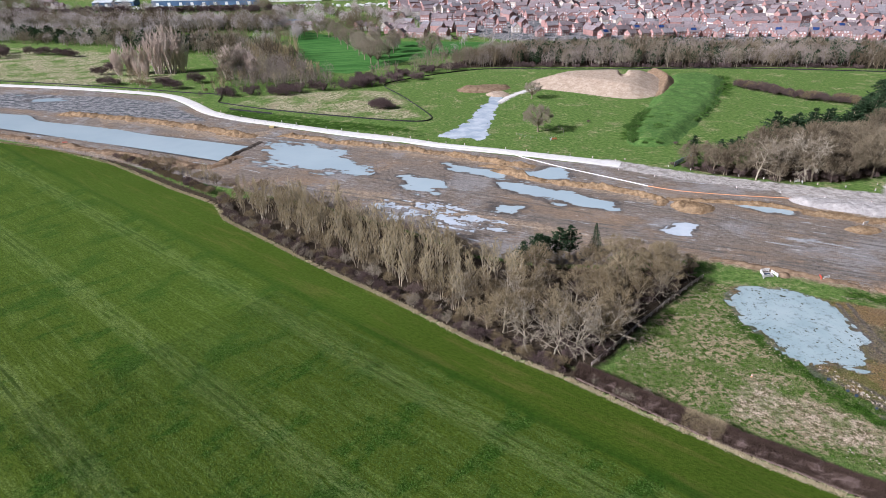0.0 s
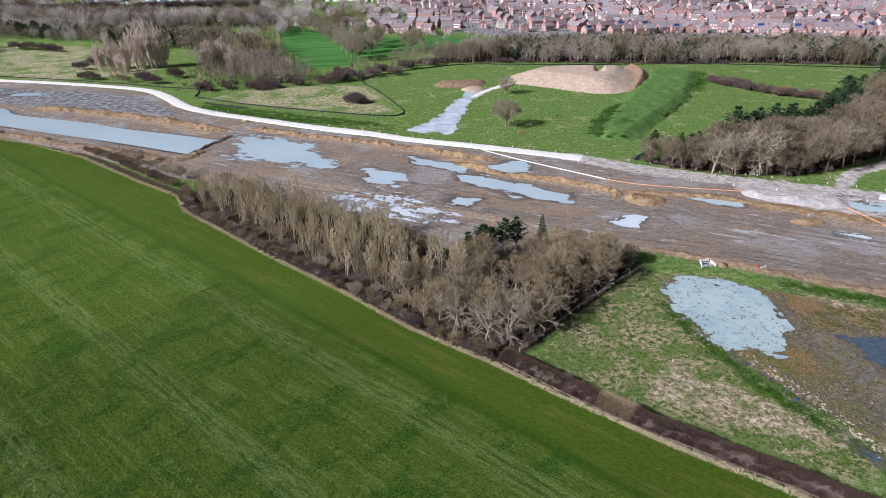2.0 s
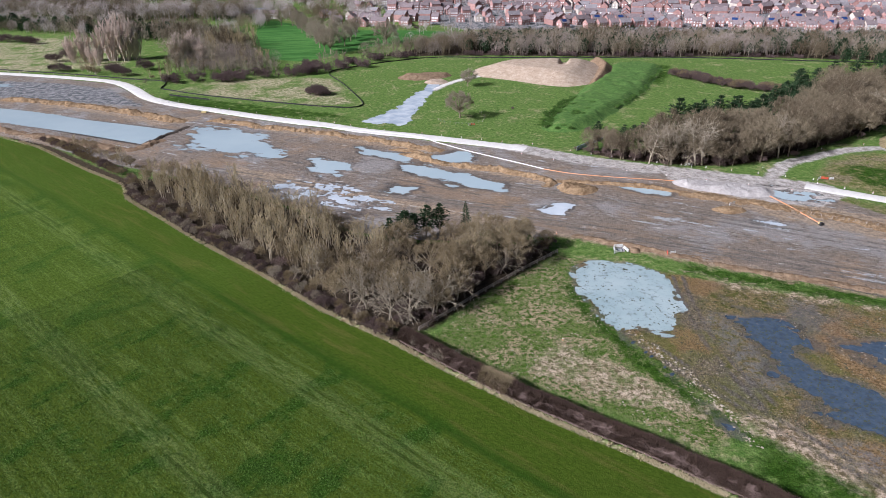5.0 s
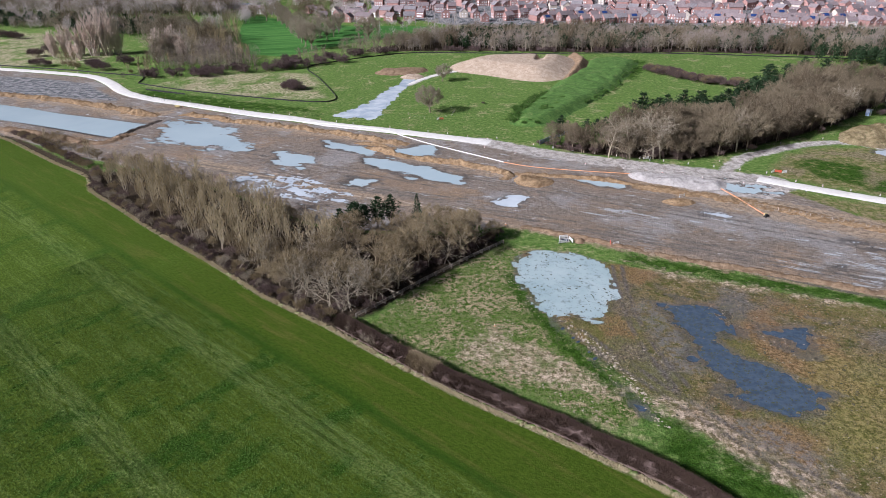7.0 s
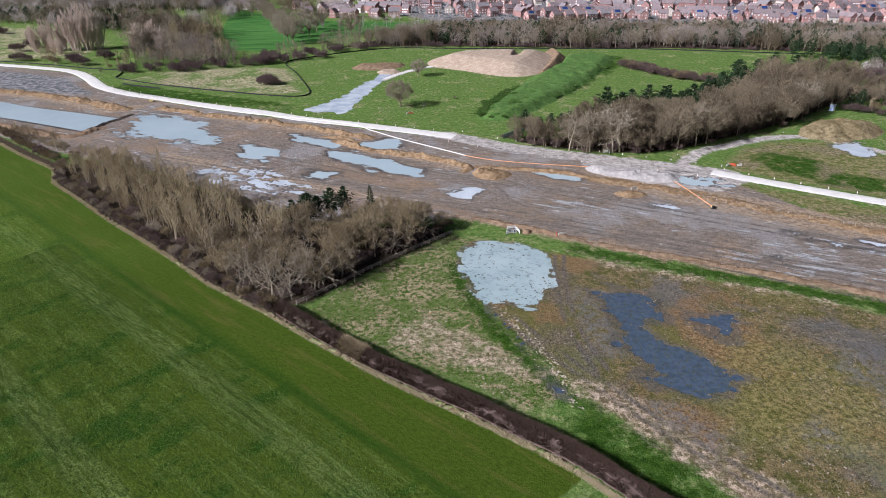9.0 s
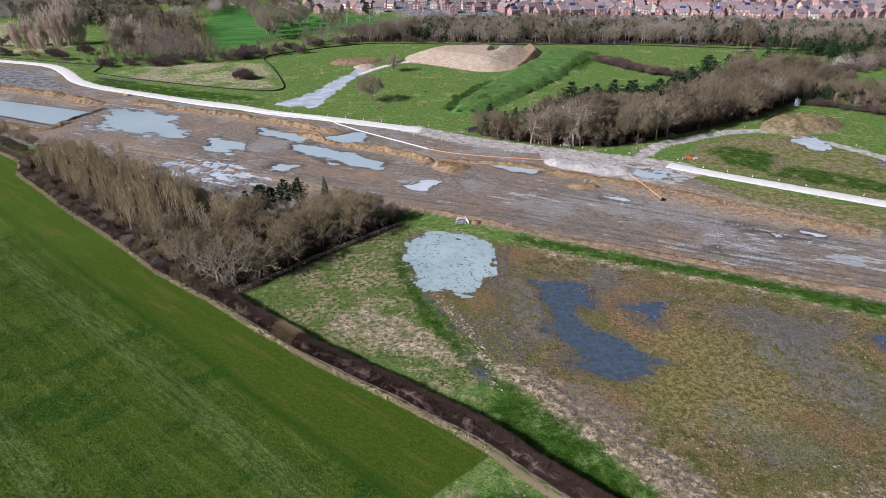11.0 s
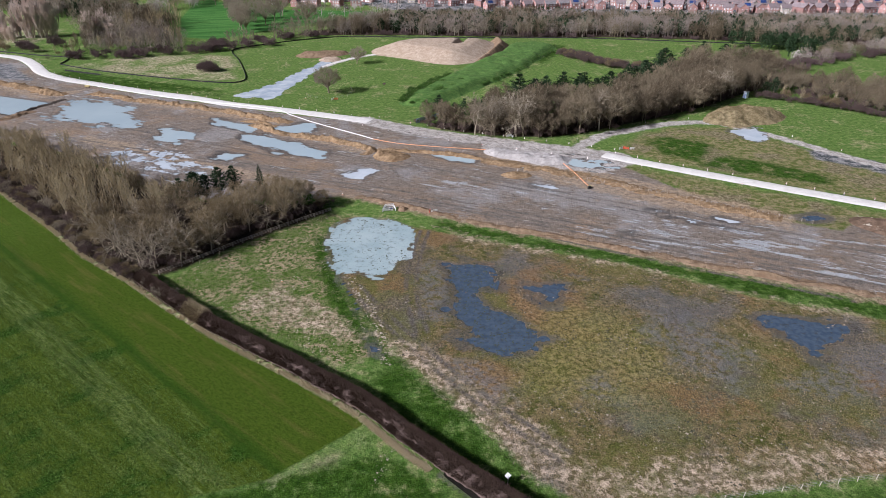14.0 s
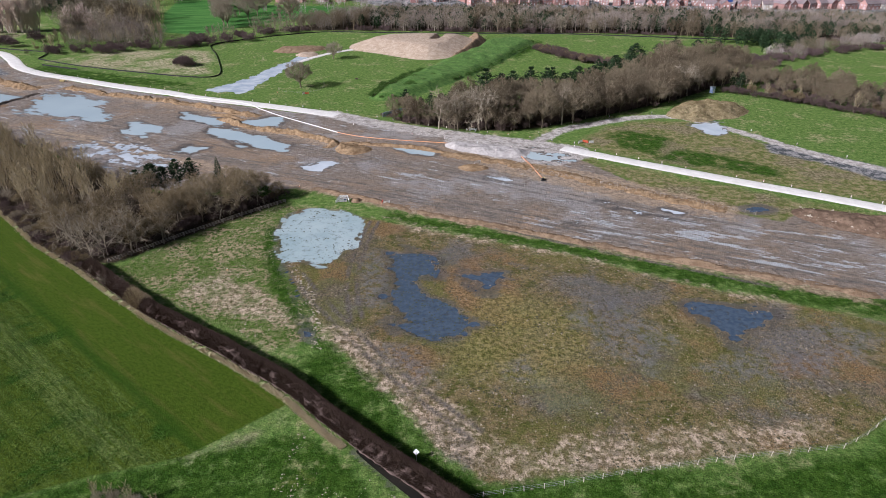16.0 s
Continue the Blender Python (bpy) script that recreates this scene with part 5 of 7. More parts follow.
# low hedgerow running west
for x, y, dx, dy in along([(-142, 259), (-124, 246), (-106, 230), (-86, 212)], 1.2):
    plant(rng.choice(["thorn", "bush", "bush"]), x - dy * rng.uniform(0, 4), y + dx * rng.uniform(0, 4), rng.uniform(0.6, 0.95))
for x, y, dx, dy in along([(-125, 252), (-104, 237), (-84, 222), (-62, 214)], 3.4):
    plant(rng.choice(["broad", "whippy", "bush"]), x, y, rng.uniform(0.5, 0.75))

# the wood beyond the haul road: bare crowns, pines at its back
for x, y in scatter(EAST_WOOD, 8.6, 5, 1.0):
    back = off_line(np.array([(97, 241), (115, 243), (138, 249), (160, 260), (185, 275), (212, 300), (240, 332)], float), x, y)
    if x < 122 and rng.random() < 0.5:
        plant(rng.choice(["pine", "tall", "tall"]), x, y, rng.uniform(0.7, 1.0))
    elif back < 7 and x > 150:
        plant("pine", x, y, rng.uniform(1.1, 1.5))
    else:
        plant("paletall" if rng.random() < 0.03 else "tall", x, y, rng.uniform(0.8, 1.35) * (0.75 if x < 125 else 1.0))
        if rng.random() < 0.8:
            plant("thorn", x + rng.uniform(-3, 3), y + rng.uniform(-3, 3), rng.uniform(0.7, 1.1), joined="east")
for x, y, dx, dy in along(EAST_WOOD[:9], 6.5):
    o = rng.uniform(2.5, 7)
    plant("paletall" if rng.random() < 0.06 else "tall", x - dy * o, y + dx * o, rng.uniform(0.65, 1.25) * (0.62 if x < 122 else 1.0))
    plant("thorn", x - dy * (o - 1), y + dx * (o - 1) + 1, rng.uniform(0.7, 1.1), joined="east")
    plant("thorn", x - dy * (o + 2), y + dx * (o + 2), rng.uniform(0.8, 1.2), joined="east")
for x, y, dx, dy in along([(100, 243), (115, 245), (138, 251), (160, 262), (185, 277), (212, 302), (240, 334)], 5.5):
    plant("pine", x + rng.uniform(-2, 2), y + rng.uniform(1, 4), rng.uniform(1.15, 1.75) * (0.62 if x < 135 else 1.0))
for x, y in ((118, 221), (126, 219), (138, 219), (171, 226)):
    plant("paletall", x, y, 1.35)
for x, y, s in ((276, 352, 1.5), (262, 350, 1.6), (285, 345, 1.5), (250, 345, 1.5)):
    plant("pine", x, y, s)
# the tree belt running east from that wood
EAST_HEDGE = [(263, 279), (274, 269), (290, 257), (298, 246), (308, 239), (316, 232), (345, 208), (400, 165), (425, 190), (370, 240), (339, 267), (324, 291), (300, 318), (286, 312)]
for x, y in scatter(EAST_HEDGE, 5.6, 6, 1.0):
    u = rng.random()
    if u < 0.42:
        plant("tall", x, y, rng.uniform(0.6, 0.85))
    elif u < 0.5:
        plant("pine", x, y, rng.uniform(0.7, 1.0))
    elif u < 0.58:
        plant("whippy", x, y, rng.uniform(0.6, 0.85))
    else:
        plant(rng.choice(["thorn", "thorn", "bush"]), x, y, rng.uniform(1.1, 1.6), joined="belt")
for x, y, dx, dy in along([(263, 279), (274, 269), (290, 257), (298, 246), (308, 239), (316, 232), (345, 208), (400, 165)], 2.0):
    o = rng.uniform(0, 4)
    plant("thorn", x - dy * o, y + dx * o, rng.uniform(0.8, 1.2), joined="belt")
plant("whippy", 266, 288, 0.95)
plant("whippy", 270, 286, 0.9)
# the bushy hedge on the meadow
for x, y, dx, dy in along([(187, 392), (200, 372), (211, 356), (222, 345), (236, 335)], 2.6):
    for k in range(5):
        plant(rng.choice(["thorn", "bush", "thorn", "thorn"]), x + rng.uniform(-6, 6), y + rng.uniform(-4, 4), rng.uniform(0.95, 1.4), joined="meadow")
# lone trees on the meadow
lone = tree_thing("oak", lobed(13.5, 14.5, 2.4, 0.5, 40, 105, 1.6, (0.5, 1.3), 0.12, M_GREYTWIG, 31), M_BARK, M_GREYTWIG, "big bare oak standing alone in the meadow", "tree", "")
lone.location = (46.5, 293, 0)
copy_thing(lone, pose(53, 366, 0, 0, 0, 130)).scale = (0.75, 0.75, 0.75)
copy_thing(lone, pose(-8, 536, 0, 0, 0, 50)).scale = (1.4, 1.4, 1.4)
plant("thorn", 74, 309, 0.45)
for x, y, s in ((-36, 349, 1.6), (-33, 347, 1.7), (-30, 346, 1.5), (-39, 351, 1.2), (-27, 345, 1.0), (-34, 350, 1.5), (-32, 344, 1.4), (-37, 346, 1.3)):
    plant("purple", x, y, s)
# scrub on the foot of the embankment
for x, y in scatter([(82, 271), (91, 300), (106, 326), (122, 334), (118, 312), (108, 290), (96, 266)], 3.0, 8, 0.3):
    plant("scrub", x, y, rng.uniform(0.5, 1.15), 0.5, joined="scrub")
for x, y, dx, dy in along([(128, 306), (152, 344), (166, 374), (178, 400), (187, 424)], 2.2):
    plant("scrub", x + rng.uniform(-2, 2), y, rng.uniform(0.35, 0.7), 0.4, joined="scrub")
plant("thorn", 104, 268, 0.6)
for x, y, s in ((96, 236, 0.7), (93, 239, 0.6), (100, 233, 0.5)):
    plant("thorn", x, y, s)
# thorn bushes on the western pasture
for x, y, s in ((-249, 482, 2.3), (-244, 479, 1.9), (-252, 466, 1.7), (-246, 464, 1.9), (-223, 426, 1.9), (-229, 428, 1.6), (-217, 424, 1.5), (-187, 423, 1.9), (-182, 421, 1.7), (-176, 410, 2.0), (-170, 408, 1.6), (-167, 429, 2.1), (-162, 427, 1.8), (-380, 560, 2.4), (-374, 549, 2.6), (-388, 575, 2.4), (-363, 572, 2.2), (-345, 565, 2.4), (-352, 568, 2.0), (-334, 564, 2.0), (-326, 560, 1.8), (-319, 554, 2.2), (-313, 553, 1.6)):
    plant("purple", x, y, s)
for x, y, s in ((-193, 414, 1.25), (-199, 419, 1.2), (-204, 425, 1.3), (-209, 427, 1.1), (-142, 396, 0.9), (-136, 394, 1.0), (-150, 398, 0.8)):
    plant("whippy", x, y, s)
    plant("bush", x + 2, y - 1, s)
# a bush in the foreground corner
for x, y, s in ((66, 32, 0.5), (69, 31.5, 0.45), (73, 30.5, 0.42), (63, 33, 0.35), (80, 29.5, 0.3)):
    plant("whippy", x, y, s)
    plant("greybush", x + 0.6, y - 0.8, s * 1.5)


# far trees, past counting
def round_tree(geo, r, ox, oy, h, w, n, width):
    """A distant bare tree: a stem, a fan of limbs and a rounded crown of twigs."""
    geo.tube([(ox, oy, -0.4), (ox + r.uniform(-0.4, 0.4), oy, h * 0.55)], [h * 0.022, h * 0.01], 3, False)
    for i in range(9):
        a, e = r.uniform(0, 6.28), r.uniform(0.35, 1.3)
        d = Vector((math.cos(a) * math.cos(e) * w * 0.45, math.sin(a) * math.cos(e) * w * 0.45, math.sin(e) * h * 0.5))
        geo.sliver(Vector((ox, oy, h * r.uniform(0.2, 0.45))), d, width * 1.2, r)
    for i in range(n):
        a, s = r.uniform(0, 6.28), r.uniform(-0.75, 1.0)
        c, q = math.sqrt(1 - s * s), r.uniform(0.2, 1.0) ** 0.4
        d = Vector((math.cos(a) * c, math.sin(a) * c, s))
        p = Vector((ox + d.x * q * w * 0.46, oy + d.y * q * w * 0.46, h * 0.55 + d.z * q * h * 0.42))
        d = d + Vector((r.gauss(0, 0.5), r.gauss(0, 0.5), r.gauss(0.35, 0.4)))
        geo.sliver(p, d.normalized() * r.uniform(0.05, 0.11) * h, width, r)


def round_clump(seed, n, wide, deep, leaf, lo=8, hi=13, twigs=330, width=0.19):
    r = random.Random(seed)
    geo = Geo()
    for i in range(n):
        h = r.uniform(lo, hi)
        round_tree(geo, r, r.uniform(-wide / 2, wide / 2), r.uniform(-deep / 2, deep / 2), h, h * r.uniform(0.6, 0.95), twigs, width)
    return as_mesh("far_trees", geo.v, geo.f, leaf)


def far_clump(seed, kinds, n, wide, deep, leaf, size=1.0):
    """A stretch of distant woodland as one mesh."""
    r = random.Random(seed)
    geo = Geo()
    for i in range(n):
        wood, tw = grow(r.choice(kinds), 12.5 * size * r.uniform(0.8, 1.2), 0.2, seed * 100 + i)
        ox, oy = r.uniform(-wide / 2, wide / 2), r.uniform(-deep / 2, deep / 2)
        for g in (wood, tw):
            geo.add([(x * size + ox, y * size + oy, z) for x, y, z in g.v], g.f)
    return as_mesh("far_trees", geo.v, geo.f, leaf)


def pine_clump(seed, n, wide, deep):
    r = random.Random(seed)
    geo = Geo()
    for i in range(n):
        h, w = r.uniform(7, 11), r.uniform(3.5, 5.5)
        ox, oy = r.uniform(-wide / 2, wide / 2), r.uniform(-deep / 2, deep / 2)
        geo.tube([(ox, oy, 0), (ox, oy, h * 0.9)], [0.15, 0.05], 3)
        for j in range(170):
            u, a = r.random(), r.uniform(0, 6.28)
            l = w / 2 * math.sin(math.pi * (0.12 + 0.85 * u)) * r.uniform(0.4, 1.05)
            geo.sliver(Vector((ox + math.cos(a) * l, oy + math.sin(a) * l, h * (0.25 + 0.72 * u))), Vector((r.gauss(math.cos(a), 0.6), r.gauss(math.sin(a), 0.6), r.gauss(0.3, 0.5))).normalized() * r.uniform(0.6, 1.2), 0.55, r)
    return as_mesh("far_pines", geo.v, geo.f, M_NEEDLE)


CLUMP = {
    "brown": [far_clump(41, [FARAWAY, FARWHIP], 9, 24, 18, M_MAUVE), round_clump(51, 10, 24, 18, M_BELT), round_clump(53, 9, 24, 18, M_MAUVE, 9, 14), round_clump(54, 9, 24, 18, M_BELT, 8, 14)],
    "pale": [far_clump(43, [FARWHIP, FARAWAY], 9, 24, 18, M_GREYTWIG), round_clump(52, 8, 24, 18, M_GREYTWIG)],
    "straw": [far_clump(45, [FARWHIP], 10, 24, 18, M_WHIP)],
    "distant": [round_clump(s, 5, 20, 14, m, 7, 12, 260, 0.24) for s, m in ((48, M_HAZETWIG), (49, M_GREYTWIG), (50, M_HAZETWIG), (56, M_MAUVE))],
    "dark": [round_clump(46, 11, 22, 9, M_PURPLE, 3.5, 6.5, 190, 0.3)],
    "pine": [pine_clump(47, 6, 24, 16)],
}


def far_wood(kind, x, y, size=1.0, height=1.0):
    # beyond this line the twigs carry haze in their colour
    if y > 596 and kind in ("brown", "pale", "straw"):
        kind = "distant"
    name, label = {"pine": ("pine_wood", "dark green pines in a distant tree belt"), "dark": ("thicket", "dark leafless thicket far off")}.get(kind, ("tree_belt", "grey-brown leafless woodland far off"))
    ob = new(name, rng.choice(CLUMP[kind]))
    ob.matrix_basis = pose(x, y, float(rise(np.array([y]))[0]) - 0.2, 0, 0, rng.choice((0, 180)) + rng.uniform(-20, 20)) @ Matrix.Diagonal((size, size, size * height, 1))
    return tagged(ob, label, "woodland", kind="stuff")


for x, y in scatter(FAR_BELT, 13.0, 9, 2.0):
    far_wood(rng.choice(["brown", "brown", "brown", "pale"]), x, y, rng.uniform(0.9, 1.1))
    if x > 60 and rng.random() < (0.5 if x < 280 else 0.65):
        far_wood("pine", x + rng.uniform(-6, 6), y + rng.uniform(-6, 6), rng.uniform(0.9, 1.2))
for x, y, dx, dy in along([(-20, 462), (16, 474), (72, 472), (171, 461), (249, 456), (309, 444), (355, 433), (420, 418)], 14):
    if rng.random() < 0.75:
        far_wood("dark", x, y, rng.uniform(0.5, 0.8))
BIG_WOOD = [(-138, 396), (-105, 394), (-86, 402), (-72, 414), (-90, 440), (-120, 510), (-132, 560), (-150, 570), (-172, 560), (-165, 520), (-152, 468)]
for x, y in scatter(BIG_WOOD, 12.0, 11, 2.0):
    far_wood("dark" if y < 408 else rng.choice(["brown", "brown", "pale", "straw"]), x, y, rng.uniform(0.6, 1.2) * (0.75 if y < 430 else 1.0), rng.uniform(0.8, 1.35))
for x, y in ((-148, 440), (-142, 436), (-136, 442), (-120, 430)):
    plant("paletall", x, y, 1.7)
for line, gap, kinds, size in (
        ([(-140, 388), (-105, 388), (-79, 398), (-40, 412), (-20, 433)], 9, ["dark"], 1.1),
        ([(-60, 428), (-36, 436), (-16, 455), (10, 472)], 10, ["dark", "dark", "pale"], 0.95),
        ([(-520, 668), (-436, 648), (-387, 632), (-333, 616), (-299, 607), (-231, 574), (-200, 561), (-170, 548)], 11, ["brown", "pine", "brown", "pale"], 1.1),
        ([(-530, 684), (-436, 662), (-333, 630), (-231, 588), (-175, 566)], 10, ["brown", "pine", "brown"], 1.25),
        ([(-540, 702), (-436, 680), (-333, 648), (-231, 606), (-180, 584)], 11, ["brown", "distant", "brown"], 1.3),
        ([(-180, 600), (-150, 640), (-140, 690)], 10, ["brown", "distant"], 1.2),
        ([(-560, 856), (-454, 854), (-359, 852), (-276, 855), (-186, 849)], 9, ["dark"], 1.35),
        ([(-540, 868), (-454, 864), (-359, 862), (-276, 865), (-186, 859)], 10, ["dark", "distant"], 1.2),
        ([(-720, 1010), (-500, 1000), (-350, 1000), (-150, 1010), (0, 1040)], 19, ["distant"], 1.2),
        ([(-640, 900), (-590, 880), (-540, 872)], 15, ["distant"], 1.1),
        ([(-34, 624), (4, 620), (49, 616)], 12, ["pale", "dark", "distant"], 0.6),
        ([(291, 339), (316, 347), (360, 373), (421, 393), (520, 400)], 9, ["dark"], 0.8),
        ([(300, 350), (330, 366), (370, 392), (430, 412)], 10, ["brown", "distant", "dark"], 0.75),
        ([(318, 415), (340, 412), (350, 395), (335, 385)], 9, ["pine"], 1.15)):
    for x, y, dx, dy in along(line, gap):
        far_wood(rng.choice(kinds), x + rng.uniform(-3, 3), y + rng.uniform(-4, 4), size * rng.uniform(0.8, 1.2))
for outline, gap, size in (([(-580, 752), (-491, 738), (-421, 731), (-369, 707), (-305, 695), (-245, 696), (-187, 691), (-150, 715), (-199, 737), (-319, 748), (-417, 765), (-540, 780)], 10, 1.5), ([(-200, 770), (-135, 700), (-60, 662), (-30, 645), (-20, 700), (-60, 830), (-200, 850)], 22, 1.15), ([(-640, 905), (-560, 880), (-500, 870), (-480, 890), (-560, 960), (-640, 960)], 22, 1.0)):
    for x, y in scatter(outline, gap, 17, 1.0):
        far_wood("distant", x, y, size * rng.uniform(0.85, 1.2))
# tall old trees in the park
park = tree_thing("parkland_tree", lobed(19.0, 16.0, 3.5, 0.5, 34, 80, 2.2, (0.7, 1.7), 0.17, M_GREYTWIG, 33), M_BARK, M_GREYTWIG, "tall bare parkland tree with a broad grey crown", "tree", "old trees in the park")
for x, y, s in ((-47, 486, 1.1), (-54, 498, 1.0), (-42, 528, 0.95), (-61, 518, 1.05), (-68, 541, 1.05), (-82, 574, 1.0), (-92, 603, 0.95), (-102, 634, 0.9), (-110, 647, 1.0), (-122, 650, 0.85), (-40, 552, 0.95), (-39, 582, 0.9), (-58, 560, 0.9), (-76, 600, 0.9), (-60, 600, 0.85)):
    copy_thing(park, pose(x, y, float(rise(np.array([y]))[0]) - 0.1, 0, 0, rng.uniform(0, 360))).scale = (s, s, s)
for o in (*park.children_recursive, park):
    bpy.data.objects.remove(o)
# pale poplars on the western pasture
poplar = tree_thing("poplar", poles(20.0, 13, 5.4, 0.2, 13, 34, (0.8, 2.4), 0.15, M_POPLAR, 51, 0.42, 0.04), M_POPLAR, M_POPLAR, "tall bare poplar with pale upright branches", "tree", "poplars")
for x, y, s in ((-231, 459, 0.95), (-224, 463, 1.15), (-218, 472, 1.0), (-205, 466, 1.5), (-197, 468, 1.7), (-190, 471, 1.35), (-214, 452, 0.65), (-206, 446, 0.6), (-146, 440, 1.15), (-138, 446, 1.2), (-130, 440, 0.9)):
    copy_thing(poplar, pose(x, y, 0, 0, 0, rng.uniform(0, 360))).scale = (s, s, s)


def join_bushes(pairs, name, label):
    """Undergrowth past counting, as one mesh."""
    mats, cos, corners, sizes, index, n = [], [], [], [], [], 0
    for base, m in pairs:
        m = np.array(m)
        for o in base.children:
            me = o.data
            v, l, s = np.empty(len(me.vertices) * 3), np.empty(len(me.loops), int), np.empty(len(me.polygons), int)
            me.vertices.foreach_get("co", v)
            me.loops.foreach_get("vertex_index", l)
            me.polygons.foreach_get("loop_total", s)
            if me.materials[0] not in mats:
                mats.append(me.materials[0])
            cos.append(v.reshape(-1, 3) @ m[:3, :3].T + m[:3, 3])
            corners.append(l + n)
            sizes.append(s)
            index.append(np.full(len(s), mats.index(me.materials[0])))
            n += len(me.vertices)
    co, corners, sizes = np.concatenate(cos), np.concatenate(corners), np.concatenate(sizes)
    me = bpy.data.meshes.new(name)
    me.vertices.add(len(co))
    me.vertices.foreach_set("co", co.ravel())
    me.loops.add(len(corners))
    me.loops.foreach_set("vertex_index", corners)
    me.polygons.add(len(sizes))
    me.polygons.foreach_set("loop_start", np.r_[0, np.cumsum(sizes)[:-1]])
    for m in mats:
        me.materials.append(m)
    me.polygons.foreach_set("material_index", np.concatenate(index))
    me.update(calc_edges=True)
    return tagged(new(name, me), label, "undergrowth", kind="stuff")


for key, name, label in (("wood", "undergrowth", "dark thorny undergrowth inside the bare wood"), ("edge", "undergrowth", "dark leafless bushes crowding the wood's field edge"), ("east", "undergrowth", "dark thorny undergrowth below tall bare trees"), ("belt", "undergrowth", "dense dark bushes filling the eastern tree belt"), ("scrub", "green_scrub", "dense green scrub on the flank of the embankment"), ("meadow", "bushy_hedge", "overgrown dark brown thorn hedge on the meadow")):
    join_bushes(JOINED[key], name, label)
for group in PROTO.values():
    for root in group:
        for o in (*root.children_recursive, root):
            bpy.data.objects.remove(o)
for o in (*poplar.children_recursive, poplar):
    bpy.data.objects.remove(o)


def hedge(pts, width, height, per_metre, leaf, label, seed, twig=(0.5, 1.35), wide=0.07):
    """A clipped hedge: a lumpy core wrapped in thousands of twigs."""
    root = thing("hedge", label, "hedge")
    line = rounded(pts, False, 6)
    g = Geo()
    steps = along(line, 0.9)
    prof = [(-0.42, -0.1), (-0.4, 0.35), (-0.33, 0.66), (-0.15, 0.8), (0.15, 0.8), (0.33, 0.66), (0.4, 0.35), (0.42, -0.1)]
    r = random.Random(seed)
    for x, y, dx, dy in steps:
        for s, h in prof:
            o = s * width * r.uniform(0.85, 1.12)
            g.v.append((x - dy * o, y + dx * o, h * height * (r.uniform(0.85, 1.1) if h > 0 else 1)))
    k = len(prof)
    for i in range(len(steps) - 1):
        g.f += [(i * k + j, (i + 1) * k + j, (i + 1) * k + j + 1, i * k + j + 1) for j in range(k - 1)]
    part("core", g, M_THORN, root)
    q = np.random.default_rng(seed)
    st = np.array(along(line, 0.5))
    n = int(len(st) * 0.5 * per_metre)
    pick = st[q.integers(0, len(st), n)]
    a = q.uniform(0, math.pi, n)
    rad = q.uniform(0.7, 1.0, n)
    o, h = np.cos(a) * width * 0.45 * rad, (0.12 + 0.72 * np.sin(a) * rad) * height * (0.85 + 0.35 * value_noise(pick[:, 0], pick[:, 1], 3, 2))
    along_ = q.uniform(-0.4, 0.4, n)
    roots = np.stack([pick[:, 0] - pick[:, 3] * o + pick[:, 2] * along_, pick[:, 1] + pick[:, 2] * o + pick[:, 3] * along_, h], 1)
    ways = np.stack([-pick[:, 3] * np.cos(a) * 0.5, pick[:, 2] * np.cos(a) * 0.5, 0.75 + 0 * a], 1) + q.normal(0, 0.33, (n, 3))
    ways *= (q.uniform(*twig, n) / np.linalg.norm(ways, axis=1))[:, None]
    ob = new("foliage", slivers("foliage", roots, ways, np.full(n, wide), seed, leaf))
    ob.parent = root
    return root


M_HEDGETWIG = leafy("hedge_twigs", (0.068, 0.045, 0.034), (0.165, 0.112, 0.083), (0.046, 0.032, 0.026))
hedge(HEDGE, 3.5, 3.0, 2200, M_HEDGETWIG, "long clipped purple-brown leafless hedge beside the field", 61, (0.3, 0.95), 0.06)
hedge([(44.5, 89.8), (47, 87.6), (50, 85.2)], 3.9, 3.1, 900, M_WHIP, "straw-coloured leafless stretch of field hedge", 62)


def grass_strip(name, pts, width, n, reach, leaf, label, seed, upright=1.0, wide=0.1, gate=0.4):
    """A band of long grass, far too many blades to count."""
    q = np.random.default_rng(seed)
    st = np.array(along(rounded(pts, False, 4), 0.5))
    pick = st[q.integers(0, len(st), n)]
    tuft = value_noise(pick[:, 0], pick[:, 1], 1.6, seed)
    pick, m = pick[tuft > gate], int((tuft > gate).sum())
    o = q.normal(0, width / 2.6, m)
    roots = np.stack([pick[:, 0] - pick[:, 3] * o + q.uniform(-0.4, 0.4, m), pick[:, 1] + pick[:, 2] * o, np.full(m, -0.03)], 1)
    ways = q.normal(0, 0.45, (m, 3))
    ways[:, 2] = upright
    ways *= (q.uniform(*reach, m) / np.linalg.norm(ways, axis=1))[:, None]
    return tagged(new(name, slivers(name, roots, ways, np.full(m, wide), seed, leaf)), label, "grass", kind="stuff")


grass_strip("dead_grass_margin", FIELD_EDGE[1:], 0.8, 42000, (0.35, 0.8), M_STRAW, "bleached dead grass along the field margin", 71)
grass_strip("dead_grass_margin", [(88.8, 53.7), (94.5, 47.6), (100, 42.6)], 0.8, 9000, (0.25, 0.5), M_STRAW, "bleached dead grass along the field margin", 72, gate=0.2)
grass_strip("reed_margin", [(-118, 338), (-90, 322), (-60, 308), (-30, 296), (-8, 288)], 5.0, 5000, (0.3, 0.8), M_SCRUB, "coarse green weeds on the road verge", 73)


M_CROPLEAF = leafy("crop_leaves", (0.028, 0.078, 0.009), (0.155, 0.235, 0.055), (0.055, 0.105, 0.016), 0.6)


